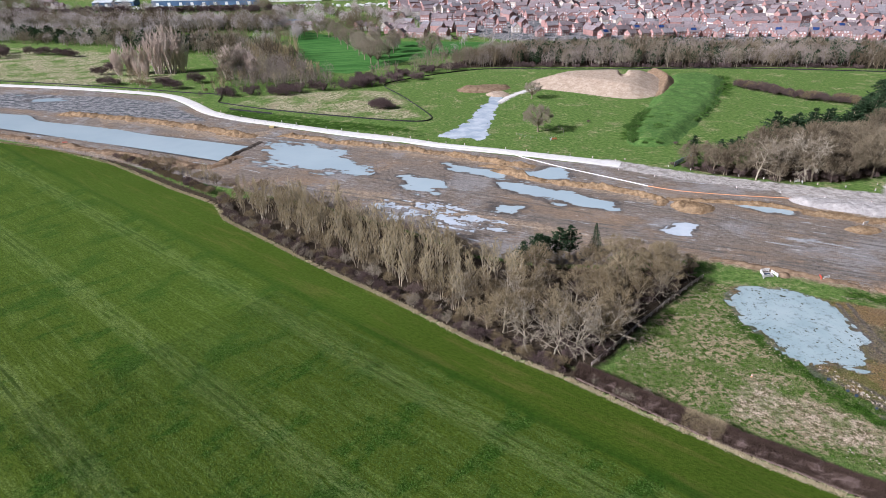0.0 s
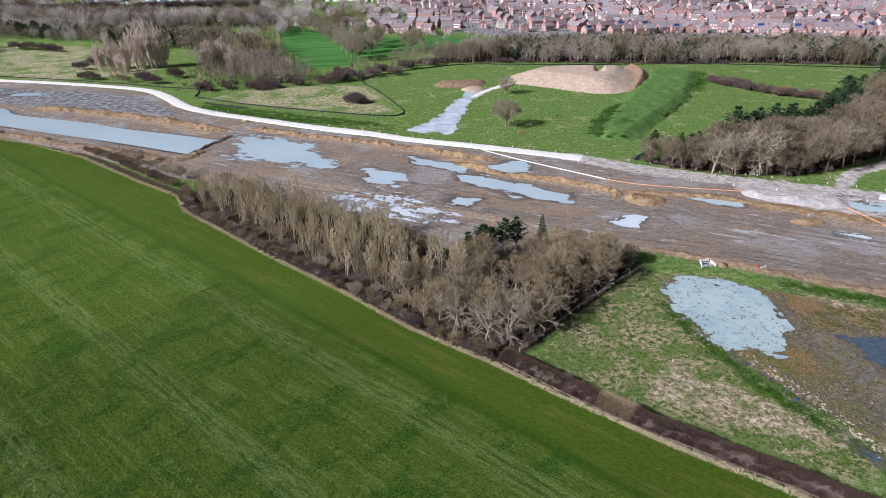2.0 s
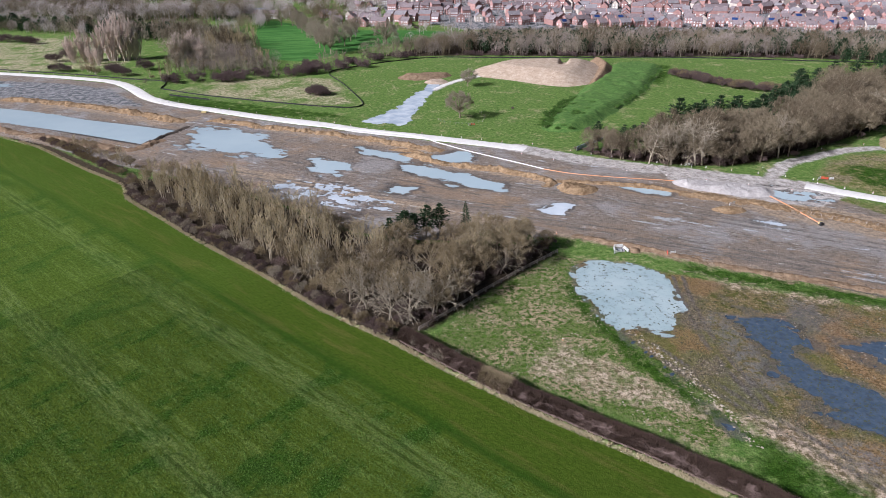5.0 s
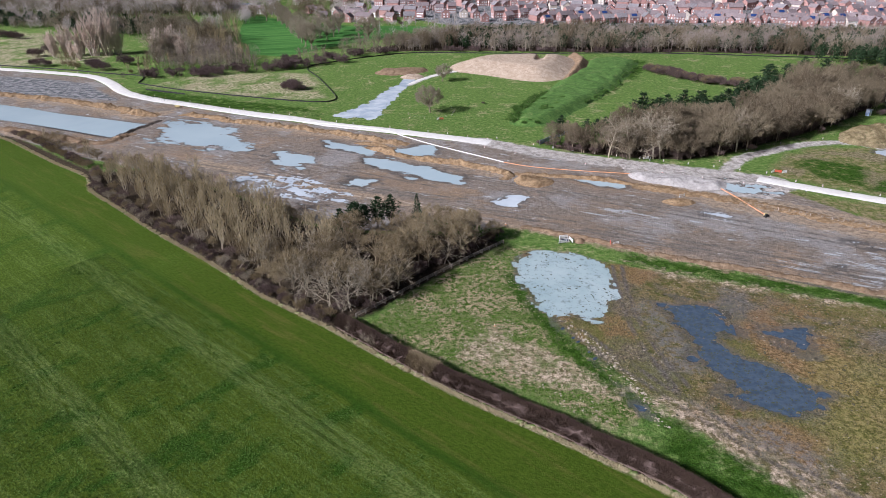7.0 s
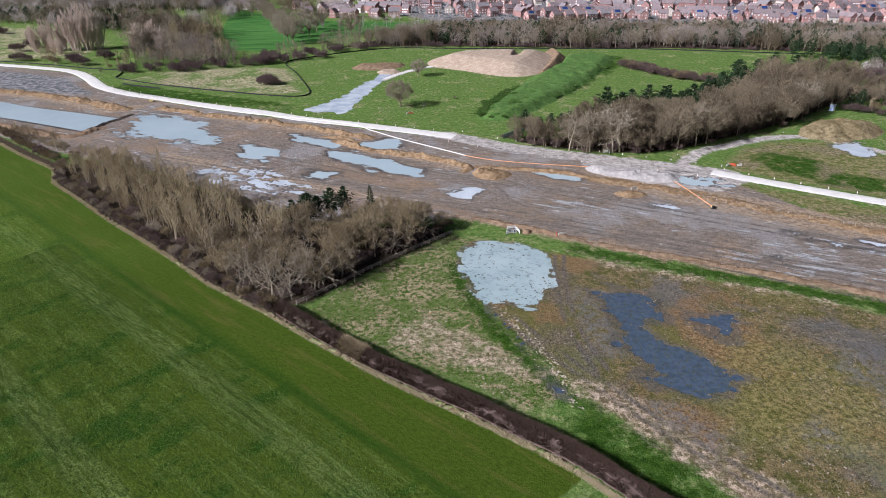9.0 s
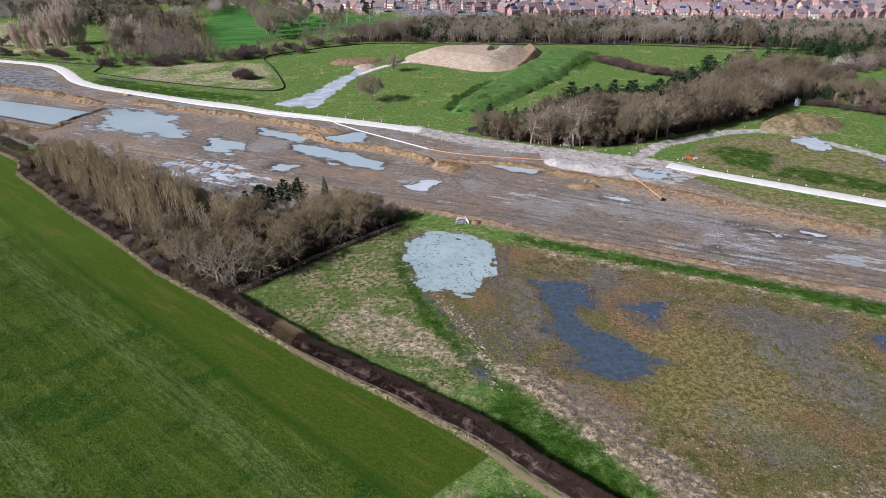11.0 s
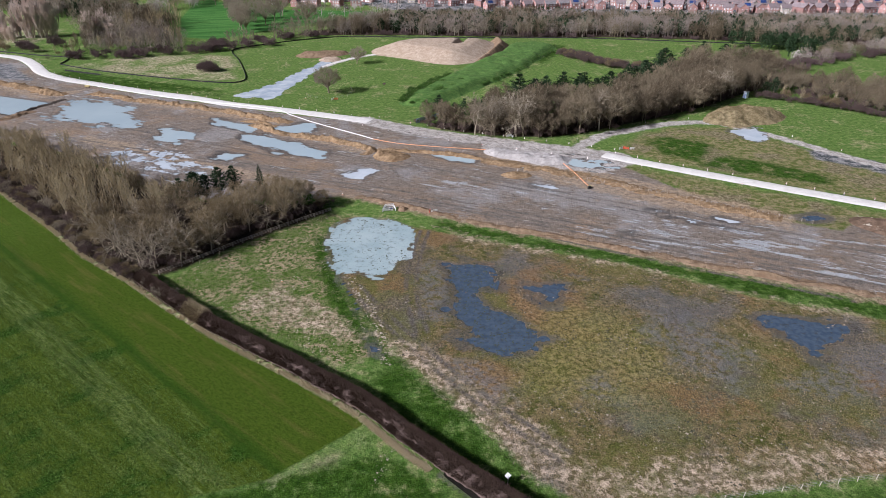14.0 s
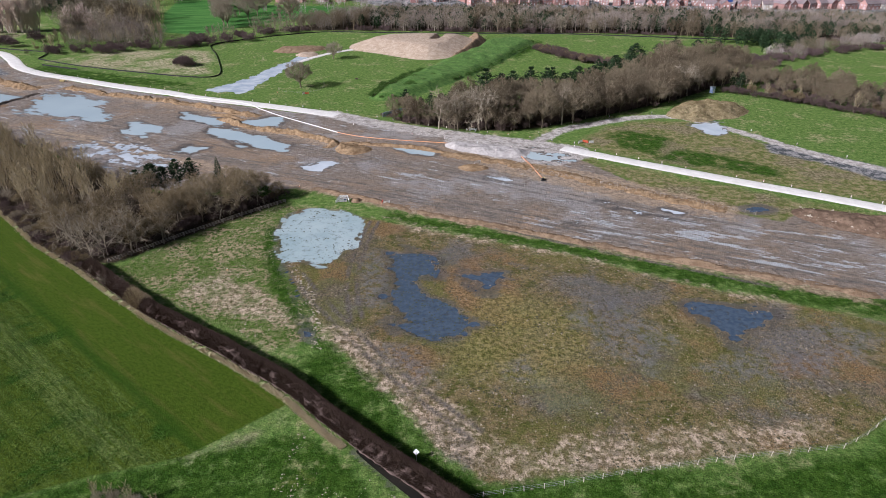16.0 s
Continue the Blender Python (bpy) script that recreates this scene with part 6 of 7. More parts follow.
def crop_plants(n, seed):
    """The leaves of the drilled crop on the near part of the field, far too many to count."""
    q = np.random.default_rng(seed)
    u, v = q.uniform(-125, 62, n), q.uniform(14, 79.5, n)
    turn = radians(-40.5)
    x, y = u * math.cos(turn) - v * math.sin(turn), u * math.sin(turn) + v * math.cos(turn)
    lane = np.abs((v - 46.4 + 13) % 26 - 13)
    thick = 0.35 + 0.9 * (value_noise(u * 0.16, v * 0.9, 1.6, 3, 4) - 0.35) + 0.35 * (lane < 3.2) - 0.5 * (np.abs(lane - 0.95) < 0.35)
    keep = (q.random(n) < thick) & (depth_in(FIELD, x, y) > 0.6)
    x, y = x[keep], y[keep]
    m = len(x)
    ways = q.normal(0, 0.6, (m, 3))
    ways[:, 2] = 0.55
    ways *= (q.uniform(0.18, 0.42, m) / np.linalg.norm(ways, axis=1))[:, None]
    return tagged(new("crop_leaves", slivers("crop_leaves", np.c_[x, y, np.full(m, -0.02)], ways, np.full(m, 0.12), seed, M_CROPLEAF)), "short green leaves of a young winter crop", "crop", kind="stuff")


crop_plants(330000, 75)


# ---------------------------------------------------------------- the housing estate
M_BRICK = simple("red_brick", (0.35, 0.19, 0.165), (0.46, 0.28, 0.25), 0.6, 0.9, 0.2, 0.02, 0.5)
M_BUFF = simple("pale_render", (0.5, 0.43, 0.36), (0.6, 0.53, 0.46), 0.6, 0.9, 0.2, 0.02, 0.3)
M_TILE = simple("brown_roof_tiles", (0.19, 0.15, 0.152), (0.29, 0.235, 0.235), 0.8, 0.85, 0.2, 0.03, 0.4)
M_SLATE = simple("grey_roof_tiles", (0.19, 0.17, 0.176), (0.29, 0.265, 0.272), 0.8, 0.8, 0.3, 0.03, 0.4)
M_FRAME = simple("white_window", (0.78, 0.78, 0.78), (0.85, 0.85, 0.85), 2.0, 0.4)
M_GLASS = simple("dark_glass", (0.02, 0.025, 0.03), (0.04, 0.045, 0.05), 1.0, 0.08, 0.5, 0.0)
M_SOLAR = simple("solar_panel", (0.02, 0.04, 0.12), (0.03, 0.06, 0.18), 0.8, 0.2, 0.5, 0.0)
M_METALROOF = simple("pale_metal_roof", (0.5, 0.53, 0.56), (0.66, 0.68, 0.7), 0.1, 0.5)
M_TARP = simple("blue_tarpaulin", (0.3, 0.4, 0.68), (0.6, 0.66, 0.76), 0.8, 0.5)
M_BLUEWALL = simple("blue_cladding", (0.08, 0.14, 0.26), (0.12, 0.2, 0.34), 0.1, 0.5)


def window_mesh(w, h):
    g = Geo().box(0, 0, 0, w, 0.14, h)
    me = as_mesh("window", g.v, g.f, [M_FRAME, M_GLASS])
    n = Geo()
    for s in (-1, 1):
        n.box(s * w * 0.24, -0.06, 0, w * 0.28, 0.06, h * 0.6)
    k = len(g.v)
    me2 = as_mesh("window", g.v + n.v, g.f + [tuple(i + k for i in q) for q in n.f], [M_FRAME, M_GLASS])
    for i, p in enumerate(me2.polygons):
        p.material_index = 1 if i >= len(g.f) else 0
    bpy.data.meshes.remove(me)
    return me2


WINDOW, SMALL_WINDOW = window_mesh(1.5, 1.35), window_mesh(1.1, 1.1)


def house(label, width, depth, eaves, ridge_h, walls, tiles, windows, chimney=True, solar=False, door=True):
    """A two-storey house with a pitched roof, facing -y."""
    root = thing("house", label, "house", (0, 0, 0), "houses of the estate")
    x, y = width / 2, depth / 2
    g = Geo()
    g.add([(-x, -y, 0), (x, -y, 0), (x, y, 0), (-x, y, 0), (-x, -y, eaves), (x, -y, eaves), (x, y, eaves), (-x, y, eaves), (-x, 0, ridge_h - 0.1), (x, 0, ridge_h - 0.1)],
          [(0, 1, 5, 4), (1, 2, 6, 9, 5), (2, 3, 7, 6), (3, 0, 4, 8, 7), (4, 5, 9, 8), (6, 7, 8, 9)])
    wall = part("wall", g, walls, root)
    g = Geo()
    ox, oy, dz = x + 0.25, y + 0.35, 0.22
    drop = (ridge_h - eaves) / y * 0.35
    top = [(-ox, -oy, eaves - drop), (ox, -oy, eaves - drop), (ox, 0, ridge_h), (-ox, 0, ridge_h), (-ox, oy, eaves - drop), (ox, oy, eaves - drop)]
    g.add(top + [(a, b, c + dz) for a, b, c in top], [(6, 7, 8, 9), (9, 8, 11, 10), (1, 0, 3, 2), (2, 3, 4, 5), (0, 1, 7, 6), (5, 4, 10, 11), (0, 6, 9, 3), (3, 9, 10, 4), (1, 2, 8, 7), (2, 5, 11, 8)])
    roof = part("roof", g, tiles, root)
    if chimney:
        part("chimney", Geo().box(x * 0.62, 0, ridge_h + 0.4, 0.9, 0.7, 1.7, 0, 0.05), walls, roof)
    if solar:
        t = math.atan2(ridge_h - eaves, y)
        g = Geo()
        a, b = 0.25, 0.85
        pts = [(-x * 0.6, -y * (1 - a), eaves + (ridge_h - eaves) * a), (x * 0.5, -y * (1 - a), eaves + (ridge_h - eaves) * a), (x * 0.5, -y * (1 - b), eaves + (ridge_h - eaves) * b), (-x * 0.6, -y * (1 - b), eaves + (ridge_h - eaves) * b)]
        g.add([(p, q, s + dz + 0.08) for p, q, s in pts] + [(p, q, s + dz + 0.16) for p, q, s in pts], [(4, 5, 6, 7), (0, 1, 5, 4), (1, 2, 6, 5), (2, 3, 7, 6), (3, 0, 4, 7)])
        part("solar_panel", g, M_SOLAR, roof, "dark blue solar panel")
    for u, z, big in windows:
        w = part("window", WINDOW if big else SMALL_WINDOW, None, wall)
        w.location = (u * width, -y - 0.05, z)
    for u, z in ((-0.22, 4.0), (0.22, 4.0), (-0.22, 1.5)):
        w = part("window", SMALL_WINDOW, None, wall)
        w.location, w.rotation_euler = (-x - 0.05, u * depth, z), (0, 0, radians(-90))
    if door:
        part("door", Geo().box(0, -y - 0.04, 1.02, 0.95, 0.12, 2.05), M_FRAME, root)
    return root


FULL = [(-0.3, 4.0, True), (0.3, 4.0, True), (0.0, 4.0, False), (-0.3, 1.5, True), (0.3, 1.5, True)]
PLAIN = [(-0.28, 3.9, True), (0.28, 3.9, True), (0.28, 1.5, True)]
HOUSES = [
    house("red-brick house with a brown tiled roof", 9, 7.5, 5.2, 8.4, M_BRICK, M_TILE, FULL),
    house("red-brick house with a grey tiled roof", 11, 8, 5.2, 8.6, M_BRICK, M_SLATE, FULL),
    house("pale rendered house with a brown tiled roof", 9, 7.5, 5.2, 8.4, M_BUFF, M_TILE, FULL),
    house("red-brick house with solar panels on its roof", 10, 8, 5.2, 8.5, M_BRICK, M_TILE, PLAIN, True, True),
    house("red-brick terraced row with a brown tiled roof", 17, 8, 5.4, 8.7, M_BRICK, M_TILE, [(-0.4, 4.0, True), (-0.2, 4.0, True), (0.08, 4.0, True), (0.22, 4.0, True), (0.4, 4.0, True), (-0.3, 1.5, True), (0.3, 1.5, True)]),
    house("pale brick terraced row with a grey roof", 17, 8, 5.4, 8.7, M_BUFF, M_SLATE, [(-0.4, 4.0, True), (-0.2, 4.0, True), (0.08, 4.0, True), (0.22, 4.0, True), (0.4, 4.0, True), (-0.3, 1.5, True)]),
]
FAR_MATS = [M_BRICK, M_BUFF, M_TILE, M_SLATE, M_FRAME]


class Estate:
    """Distant houses, past counting, joined in one mesh."""

    def __init__(self):
        self.g, self.index = Geo(), []

    def add(self, x, y, turn, r):
        w, d, e, top = r.uniform(7.5, 14), r.uniform(7, 8.6), r.choice((5.2, 5.2, 5.2, 7.4)), 0
        top = e + r.uniform(2.8, 3.8)
        c, s = math.cos(radians(turn)), math.sin(radians(turn))
        z = float(rise(np.array([y]))[0]) - 0.1
        put = lambda pts: [(x + c * p - s * q, y + s * p + c * q, k + z) for p, q, k in pts]
        a, b = w / 2, d / 2
        self.g.add(put([(-a, -b, 0), (a, -b, 0), (a, b, 0), (-a, b, 0), (-a, -b, e), (a, -b, e), (a, b, e), (-a, b, e), (-a, 0, top), (a, 0, top)]), [(0, 1, 5, 4), (1, 2, 6, 9, 5), (2, 3, 7, 6), (3, 0, 4, 8, 7)])
        self.index += [0 if r.random() < 0.84 else 1] * 4
        a, b = a + 0.25, b + 0.35
        self.g.add(put([(-a, -b, e - 0.1), (a, -b, e - 0.1), (a, 0, top + 0.15), (-a, 0, top + 0.15), (a, b, e - 0.1), (-a, b, e - 0.1)]), [(0, 1, 2, 3), (3, 2, 4, 5)])
        self.index += [2 if r.random() < 0.72 else 3] * 2
        for u in (-0.22, 0.22):
            for h in (1.4, 3.9):
                px, q = -w / 2 - 0.08, u * d
                self.g.add(put([(px, q + 0.7, h - 0.65), (px, q - 0.7, h - 0.65), (px, q - 0.7, h + 0.65), (px, q + 0.7, h + 0.65)]), [(0, 1, 2, 3)])
                self.index += [4]
        for u in (-0.34, -0.12, 0.12, 0.34):
            for h in (1.4, 3.9):
                if r.random() < 0.85:
                    px, q = u * w, -d / 2 - 0.08
                    self.g.add(put([(px - 0.75, q, h - 0.65), (px + 0.75, q, h - 0.65), (px + 0.75, q, h + 0.65), (px - 0.75, q, h + 0.65)]), [(0, 1, 2, 3)])
                    self.index += [4]


estate = Estate()
garden = Geo()
hr = random.Random(5)
y = 545.0
row = 0
while y < 1120:
    near = y < 664
    x = max(-110.0, -0.02 * y - 50) + hr.uniform(0, 12)
    reach = 860 if y > 720 else 700
    wave = hr.uniform(-8, 8)
    while x < min(reach, 0.78 * y + 120):
        yy = y + wave * math.sin(x * 0.02 + row) + hr.uniform(-4, 4)
        loose = x < 130 and yy < 800
        if hr.random() < (0.42 if loose else 0.1):
            one = Geo()
            round_tree(one, hr, x + 5, yy, hr.uniform(6, 11) * (1.2 if loose else 1), hr.uniform(5, 9), 75, 0.34)
            up = float(rise(np.array([yy]))[0])
            garden.add([(p, q, h + up) for p, q, h in one.v], one.f)
            x += hr.uniform(7, 14)
            continue
        start = 640 if x < 90 else max(560, 622 - (x - 90) * 0.12)
        if yy > start:
            i = hr.choice((0, 0, 0, 1, 2, 3, 0, 4, 4, 0))
            w = (9, 11, 9, 10, 17, 17)[i] if near else 10.5
            gable = hr.random() < 0.36
            turn = (90 if gable else 0) + 26 * math.sin(x * 0.021 + yy * 0.017) + hr.uniform(-7, 7)
            if near:
                copy_thing(HOUSES[i], pose(x + w / 2, yy, float(rise(np.array([yy]))[0]) - 0.1, 0, 0, turn))
            else:
                estate.add(x + w / 2, yy, turn, hr)
            x += (8.5 if gable else w) + hr.uniform(0.3, 4.0)
        else:
            x += 12
    y += (23 if near else 26) * hr.uniform(0.9, 1.12)
    row += 1
# a few houses by the park, behind trees
for x, yy, t, i in ((-66, 655, 20, 0), (-52, 668, 70, 0), (-75, 690, 0, 2), (-34, 672, 10, 4), (0, 650, 90, 0), (22, 645, 5, 1), (-86, 700, 40, 0), (-140, 700, 0, 2), (-551, 939, 10, 4), (-509, 897, 0, 0), (-520, 905, 60, 2), (-570, 951, 0, 4)):
    copy_thing(HOUSES[i], pose(x, yy, float(rise(np.array([yy]))[0]) - 0.1, 0, 0, t))
tagged(new("garden_trees", as_mesh("garden_trees", garden.v, garden.f, M_HAZETWIG)), "bare grey garden trees between distant houses", "trees", kind="stuff")
tagged(new("distant_houses", as_mesh("distant_houses", estate.g.v, estate.g.f, FAR_MATS, False, estate.index)), "crowded red-brick houses of a distant estate", "houses", kind="stuff")
for h in HOUSES:
    for o in (*h.children_recursive, h):
        bpy.data.objects.remove(o)


def shed(label, x, y, w, d, h, turn, walls, roof):
    root = thing("warehouse", label, "warehouse", (x, y, float(rise(np.array([y]))[0]) - 0.2), "industrial sheds")
    root.rotation_euler = (0, 0, radians(turn))
    part("wall", Geo().box(0, 0, h / 2, w, d, h), walls, root)
    g = Geo()
    X, Y = w / 2 + 0.4, d / 2 + 0.4
    g.add([(-X, -Y, h), (X, -Y, h), (X, 0, h + d * 0.07), (-X, 0, h + d * 0.07), (-X, Y, h), (X, Y, h), (-X, -Y, h + 0.3), (X, -Y, h + 0.3), (X, 0, h + d * 0.07 + 0.3), (-X, 0, h + d * 0.07 + 0.3), (-X, Y, h + 0.3), (X, Y, h + 0.3)],
          [(6, 7, 8, 9), (9, 8, 11, 10), (0, 1, 7, 6), (4, 10, 11, 5), (0, 6, 9, 3), (3, 9, 10, 4), (1, 2, 8, 7), (2, 5, 11, 8)])
    part("roof", g, roof, root)
    for i in range(max(2, int(w / 14))):
        part("loading_door", Geo().box(-w / 2 + (i + 0.5) * w / max(2, int(w / 14)), -d / 2 - 0.08, 2.2, 4.0, 0.2, 4.4), M_FRAME, root)
    return root


shed("long blue-grey warehouse with a pale metal roof", -324, 930, 138, 34, 6.5, 4, M_BLUEWALL, M_METALROOF)
shed("white warehouse with a metal roof", -205, 958, 74, 30, 8, 3, M_WHITE, M_METALROOF)
shed("blue gabled shed with a pale roof", -462, 922, 24, 30, 6, 10, M_BLUEWALL, M_METALROOF)
shed("blue gabled shed with a pale roof", -434, 930, 24, 30, 6, 8, M_BLUEWALL, M_METALROOF)
shed("white warehouse with a metal roof", -110, 965, 80, 36, 8, 0, M_WHITE, M_METALROOF)
shed("white warehouse with a metal roof", -10, 985, 90, 40, 9, 0, M_WHITE, M_METALROOF)
shed("white warehouse with a metal roof", 90, 1000, 90, 40, 11, -2, M_WHITE, M_METALROOF)
shed("low blue-roofed shed by the park", -172, 744, 30, 12, 4, 3, M_BRICK, M_BLUEWALL)


def car(label, paint):
    root = thing("van", label, "vehicle", (0, 0, 0), "parked vehicles")
    g = Geo().box(0, 0, 1.2, 5.2, 2.0, 1.5, 0, 0.25)
    g.box(-0.4, 0, 2.1, 3.9, 1.85, 0.5, 0, 0.3)
    part("body", g, paint, root)
    part("windscreen", Geo().box(2.2, 0, 1.7, 0.85, 1.7, 0.5, 0, 0.2), M_GLASS, root)
    for sx in (-1.6, 1.6):
        for sy in (-0.95, 0.95):
            part("wheel", Geo().tube([(sx, sy - 0.12, 0.36), (sx, sy + 0.12, 0.36)], 0.36, 8), M_BLACK, root)
    return root


VANS = [car("small white van parked in a far yard", M_WHITE), car("small dark van parked in a far yard", M_BLACK)]
for i in range(110):
    copy_thing(VANS[0 if hr.random() < 0.7 else 1], pose(hr.uniform(-470, -30), yv := 893 + hr.uniform(-12, 14), float(rise(np.array([yv]))[0]), 0, 0, hr.choice((0, 90)) + hr.uniform(-8, 8)))
for h in VANS:
    for o in (*h.children_recursive, h):
        bpy.data.objects.remove(o)


# ---------------------------------------------------------------- fences
def rail_fence(pts, bay=3.0):
    root = thing("rail_fence", "dark weathered timber post-and-rail fence beside the wood", "fence")
    post = Geo().box(0, 0, 0.55, 0.16, 0.16, 1.4, 0, 0.02)
    post = as_mesh("post", post.v, post.f, M_TIMBER)
    rail = Geo().box(0, 0, 0, bay * 1.03, 0.06, 0.13, 0, 0.01)
    rail = as_mesh("rail", rail.v, rail.f, M_TIMBER)
    for i, (x, y, dx, dy) in enumerate(along(pts, bay)):
        a = math.degrees(math.atan2(dy, dx))
        for s in (-0.47, 0.47):
            o = new("post", post)
            o.parent, o.matrix_basis = root, pose(x + dx * bay * s, y + dy * bay * s, 0, 0, 0, a)
        for h in (0.45, 0.8, 1.15):
            o = new("rail", rail)
            o.parent, o.matrix_basis = root, pose(x - dy * 0.1, y + dx * 0.1, h, 0, hr.uniform(-0.7, 0.7), a)
    return root


rail_fence(FENCE)


def wire_fence(pts, gap, height, wood, label, wires=(0.35, 0.7, 1.0), thick=0.12, seed=1, name="wire_fence"):
    root = thing(name, label, "fence")
    r = random.Random(seed)
    post = Geo().tube([(0, 0, -0.2), (0, 0, height * 0.97), (0, 0, height)], [thick / 2, thick / 2, thick / 4], 6)
    post = as_mesh("post", post.v, post.f, wood)
    spots = along(pts, gap)
    for x, y, dx, dy in spots:
        o = new("post", post)
        o.parent, o.matrix_basis = root, pose(x, y, 0, r.uniform(-4, 4), r.uniform(-4, 4), r.uniform(0, 360))
    for h in wires:
        part("wire", Geo().tube([(x, y, h * height / 1.1) for x, y, dx, dy in spots], 0.012, 3), M_WIRE, root)
    return root


wire_fence(WIRE_FENCE, 3.3, 1.2, M_PALEWOOD, "wire stock fence on pale timber posts across grass", seed=2)
wire_fence([(150, 172), (165, 163), (182, 152), (200, 141), (214, 133)], 3.0, 1.2, M_TIMBER, "wire fence on weathered posts above the cutting", seed=3)
wire_fence([(-330, 352), (-209, 291.5), (-174, 276.5), (-142, 256)], 3.2, 1.5, M_TIMBER, "dark wire fence on timber posts along the field", seed=4, thick=0.18)
wire_fence([(35, 290), (38, 284), (44, 280.5), (51, 280), (57, 285), (59, 295), (56, 304)], 3.0, 1.2, M_TIMBER, "low timber fence ringing the lone oak", (0.5, 1.0), seed=5)


def silt_fence(pts, height, seed):
    """A strip of black mesh on stakes."""
    root = thing("silt_fence", "low black mesh fence along the meadow's edge", "fence")
    line = along(rounded(pts, False, 4), 2.5)
    r = random.Random(seed)
    g = Geo()
    for i, (x, y, dx, dy) in enumerate(line):
        o, h = r.uniform(-0.12, 0.12), height * r.uniform(0.85, 1.1)
        g.v += [(x - dy * (o + s), y + dx * (o + s), z) for s, z in ((-0.03, -0.1), (-0.03, h), (0.03, h), (0.03, -0.1))]
    for i in range(len(line) - 1):
        g.f += [(i * 4 + j, (i + 1) * 4 + j, (i + 1) * 4 + (j + 1) % 4, i * 4 + (j + 1) % 4) for j in range(4)]
    part("mesh", g, M_SILT, root)
    stake = Geo().box(0, 0, height * 0.55, 0.07, 0.07, height * 1.2)
    stake = as_mesh("stake", stake.v, stake.f, M_TIMBER)
    for x, y, dx, dy in line[::3]:
        o = new("stake", stake)
        o.parent, o.matrix_basis = root, pose(x - dy * 0.1, y + dx * 0.1, 0, 0, 0, 0)


silt_fence([(-131, 367), (-106, 352), (-81, 340), (-54, 329), (-24, 318), (-9, 316), (-5, 323), (-10, 341), (-24, 379), (-37, 412), (-23, 431), (2, 451), (33, 466), (70, 463), (129, 458), (210, 455), (304, 434), (355, 424)], 0.7, 1)
silt_fence([(-380, 470), (-311, 446), (-249, 428), (-195, 410), (-160, 396), (-137, 388), (-131, 367)], 0.7, 2)
silt_fence([(-120, 350), (-104, 342), (-90, 336)], 0.9, 3)


# ---------------------------------------------------------------- small things on the site
def marker():
    root = thing("marker_post", "short white marker post beside the haul road", "post", (0, 0, 0), "marker posts along the haul road")
    part("base", Geo().box(0, 0, 0.06, 0.5, 0.3, 0.14, 0, 0.05), M_BLACK, root)
    part("panel", Geo().box(0, 0, 0.46, 0.26, 0.12, 0.7, 0, 0.03), M_WHITE, root)
    part("stripe", Geo().box(0, 0, 0.6, 0.28, 0.14, 0.12, 0, 0.03), M_RED, root)
    return root


MARK = marker()
for line, off, gap in ((ROAD_WEST, 4.3, 9.5), (ROAD_EAST, 3.9, 8.5), (MUDDY_ROAD, 7.5, 9.0), (ROAD_EAST, -4.2, 34.0), (MUDDY_ROAD, -7.0, 14.0), (SPUR, 5.0, 20.0)):
    for x, y, dx, dy in along(rounded(line, False, 4), gap):
        if hr.random() < 0.9:
            copy_thing(MARK, pose(x - dy * off, y + dx * off, 0, 0, hr.uniform(-4, 4), math.degrees(math.atan2(dy, dx)) + hr.uniform(-15, 15)))
for o in (*MARK.children_recursive, MARK):
    bpy.data.objects.remove(o)


def barrier(x, y, turn, paint, label, length=2.0):
    root = thing("site_barrier", label, "barrier", (x, y, 0), "site barriers")
    root.rotation_euler = (0, 0, radians(turn))
    for z in (0.32, 0.62, 0.95):
        part("rail", Geo().box(0, 0, z, length, 0.08, 0.16, 0, 0.02), paint, root)
    for s in (-1, 1):
        part("upright", Geo().box(s * length * 0.47, 0, 0.52, 0.1, 0.1, 1.04, 0, 0.02), paint, root)
        part("foot", Geo().box(s * length * 0.38, 0, 0.05, 0.14, 0.7, 0.1, 0, 0.03), M_BLACK, root)
    return root


# an inspection pit ringed by white barriers, with a pile of earth
for dx, dy, t in ((0, 1.7, 8), (-1.6, 0, 80), (1.7, -0.2, 105), (-0.9, -1.6, 20)):
    barrier(87 + dx, 146.5 + dy, t, M_WHITE, "white plastic barrier round a pit", 2.6)
pit = thing("inspection_chamber", "open square concrete chamber holding dark water", "chamber", (87, 146.5, 0))
for sx, sy, w, d in ((-1.1, 0, 0.2, 2.2), (1.1, 0, 0.2, 2.2), (0, -1.0, 2.0, 0.2), (0, 1.0, 2.0, 0.2)):
    part("kerb", Geo().box(sx, sy, 0.15, w, d, 0.4, 0, 0.03), M_STONE, pit)
part("water", Geo().box(0, 0, 0.06, 2.0, 1.8, 0.1), M_SKYWATER, pit, "dark water")
mound("earth_pile", [(89, 147), (91, 148.5), (93.5, 147), (92.5, 144.5), (90, 144.5)], 0.8, 0.7, M_BROWN, "small pile of brown earth by the pit", "earth pile", 0.4, 0.3, 21)
barrier(101, 143.5, 20, M_WHITE, "white barrier beside the site's edge", 2.0)
barrier(99.6, 143.8, 80, M_RED, "red barrier beside the site's edge", 1.6)
barrier(132, 218, 15, M_WHITE, "white plastic barrier at the edge of the trees", 2.4)
barrier(133.4, 217.2, 70, M_WHITE, "white plastic barrier at the edge of the trees", 2.0)
barrier(174, 201.5, 40, M_WHITE, "white barrier on the verge", 2.4)
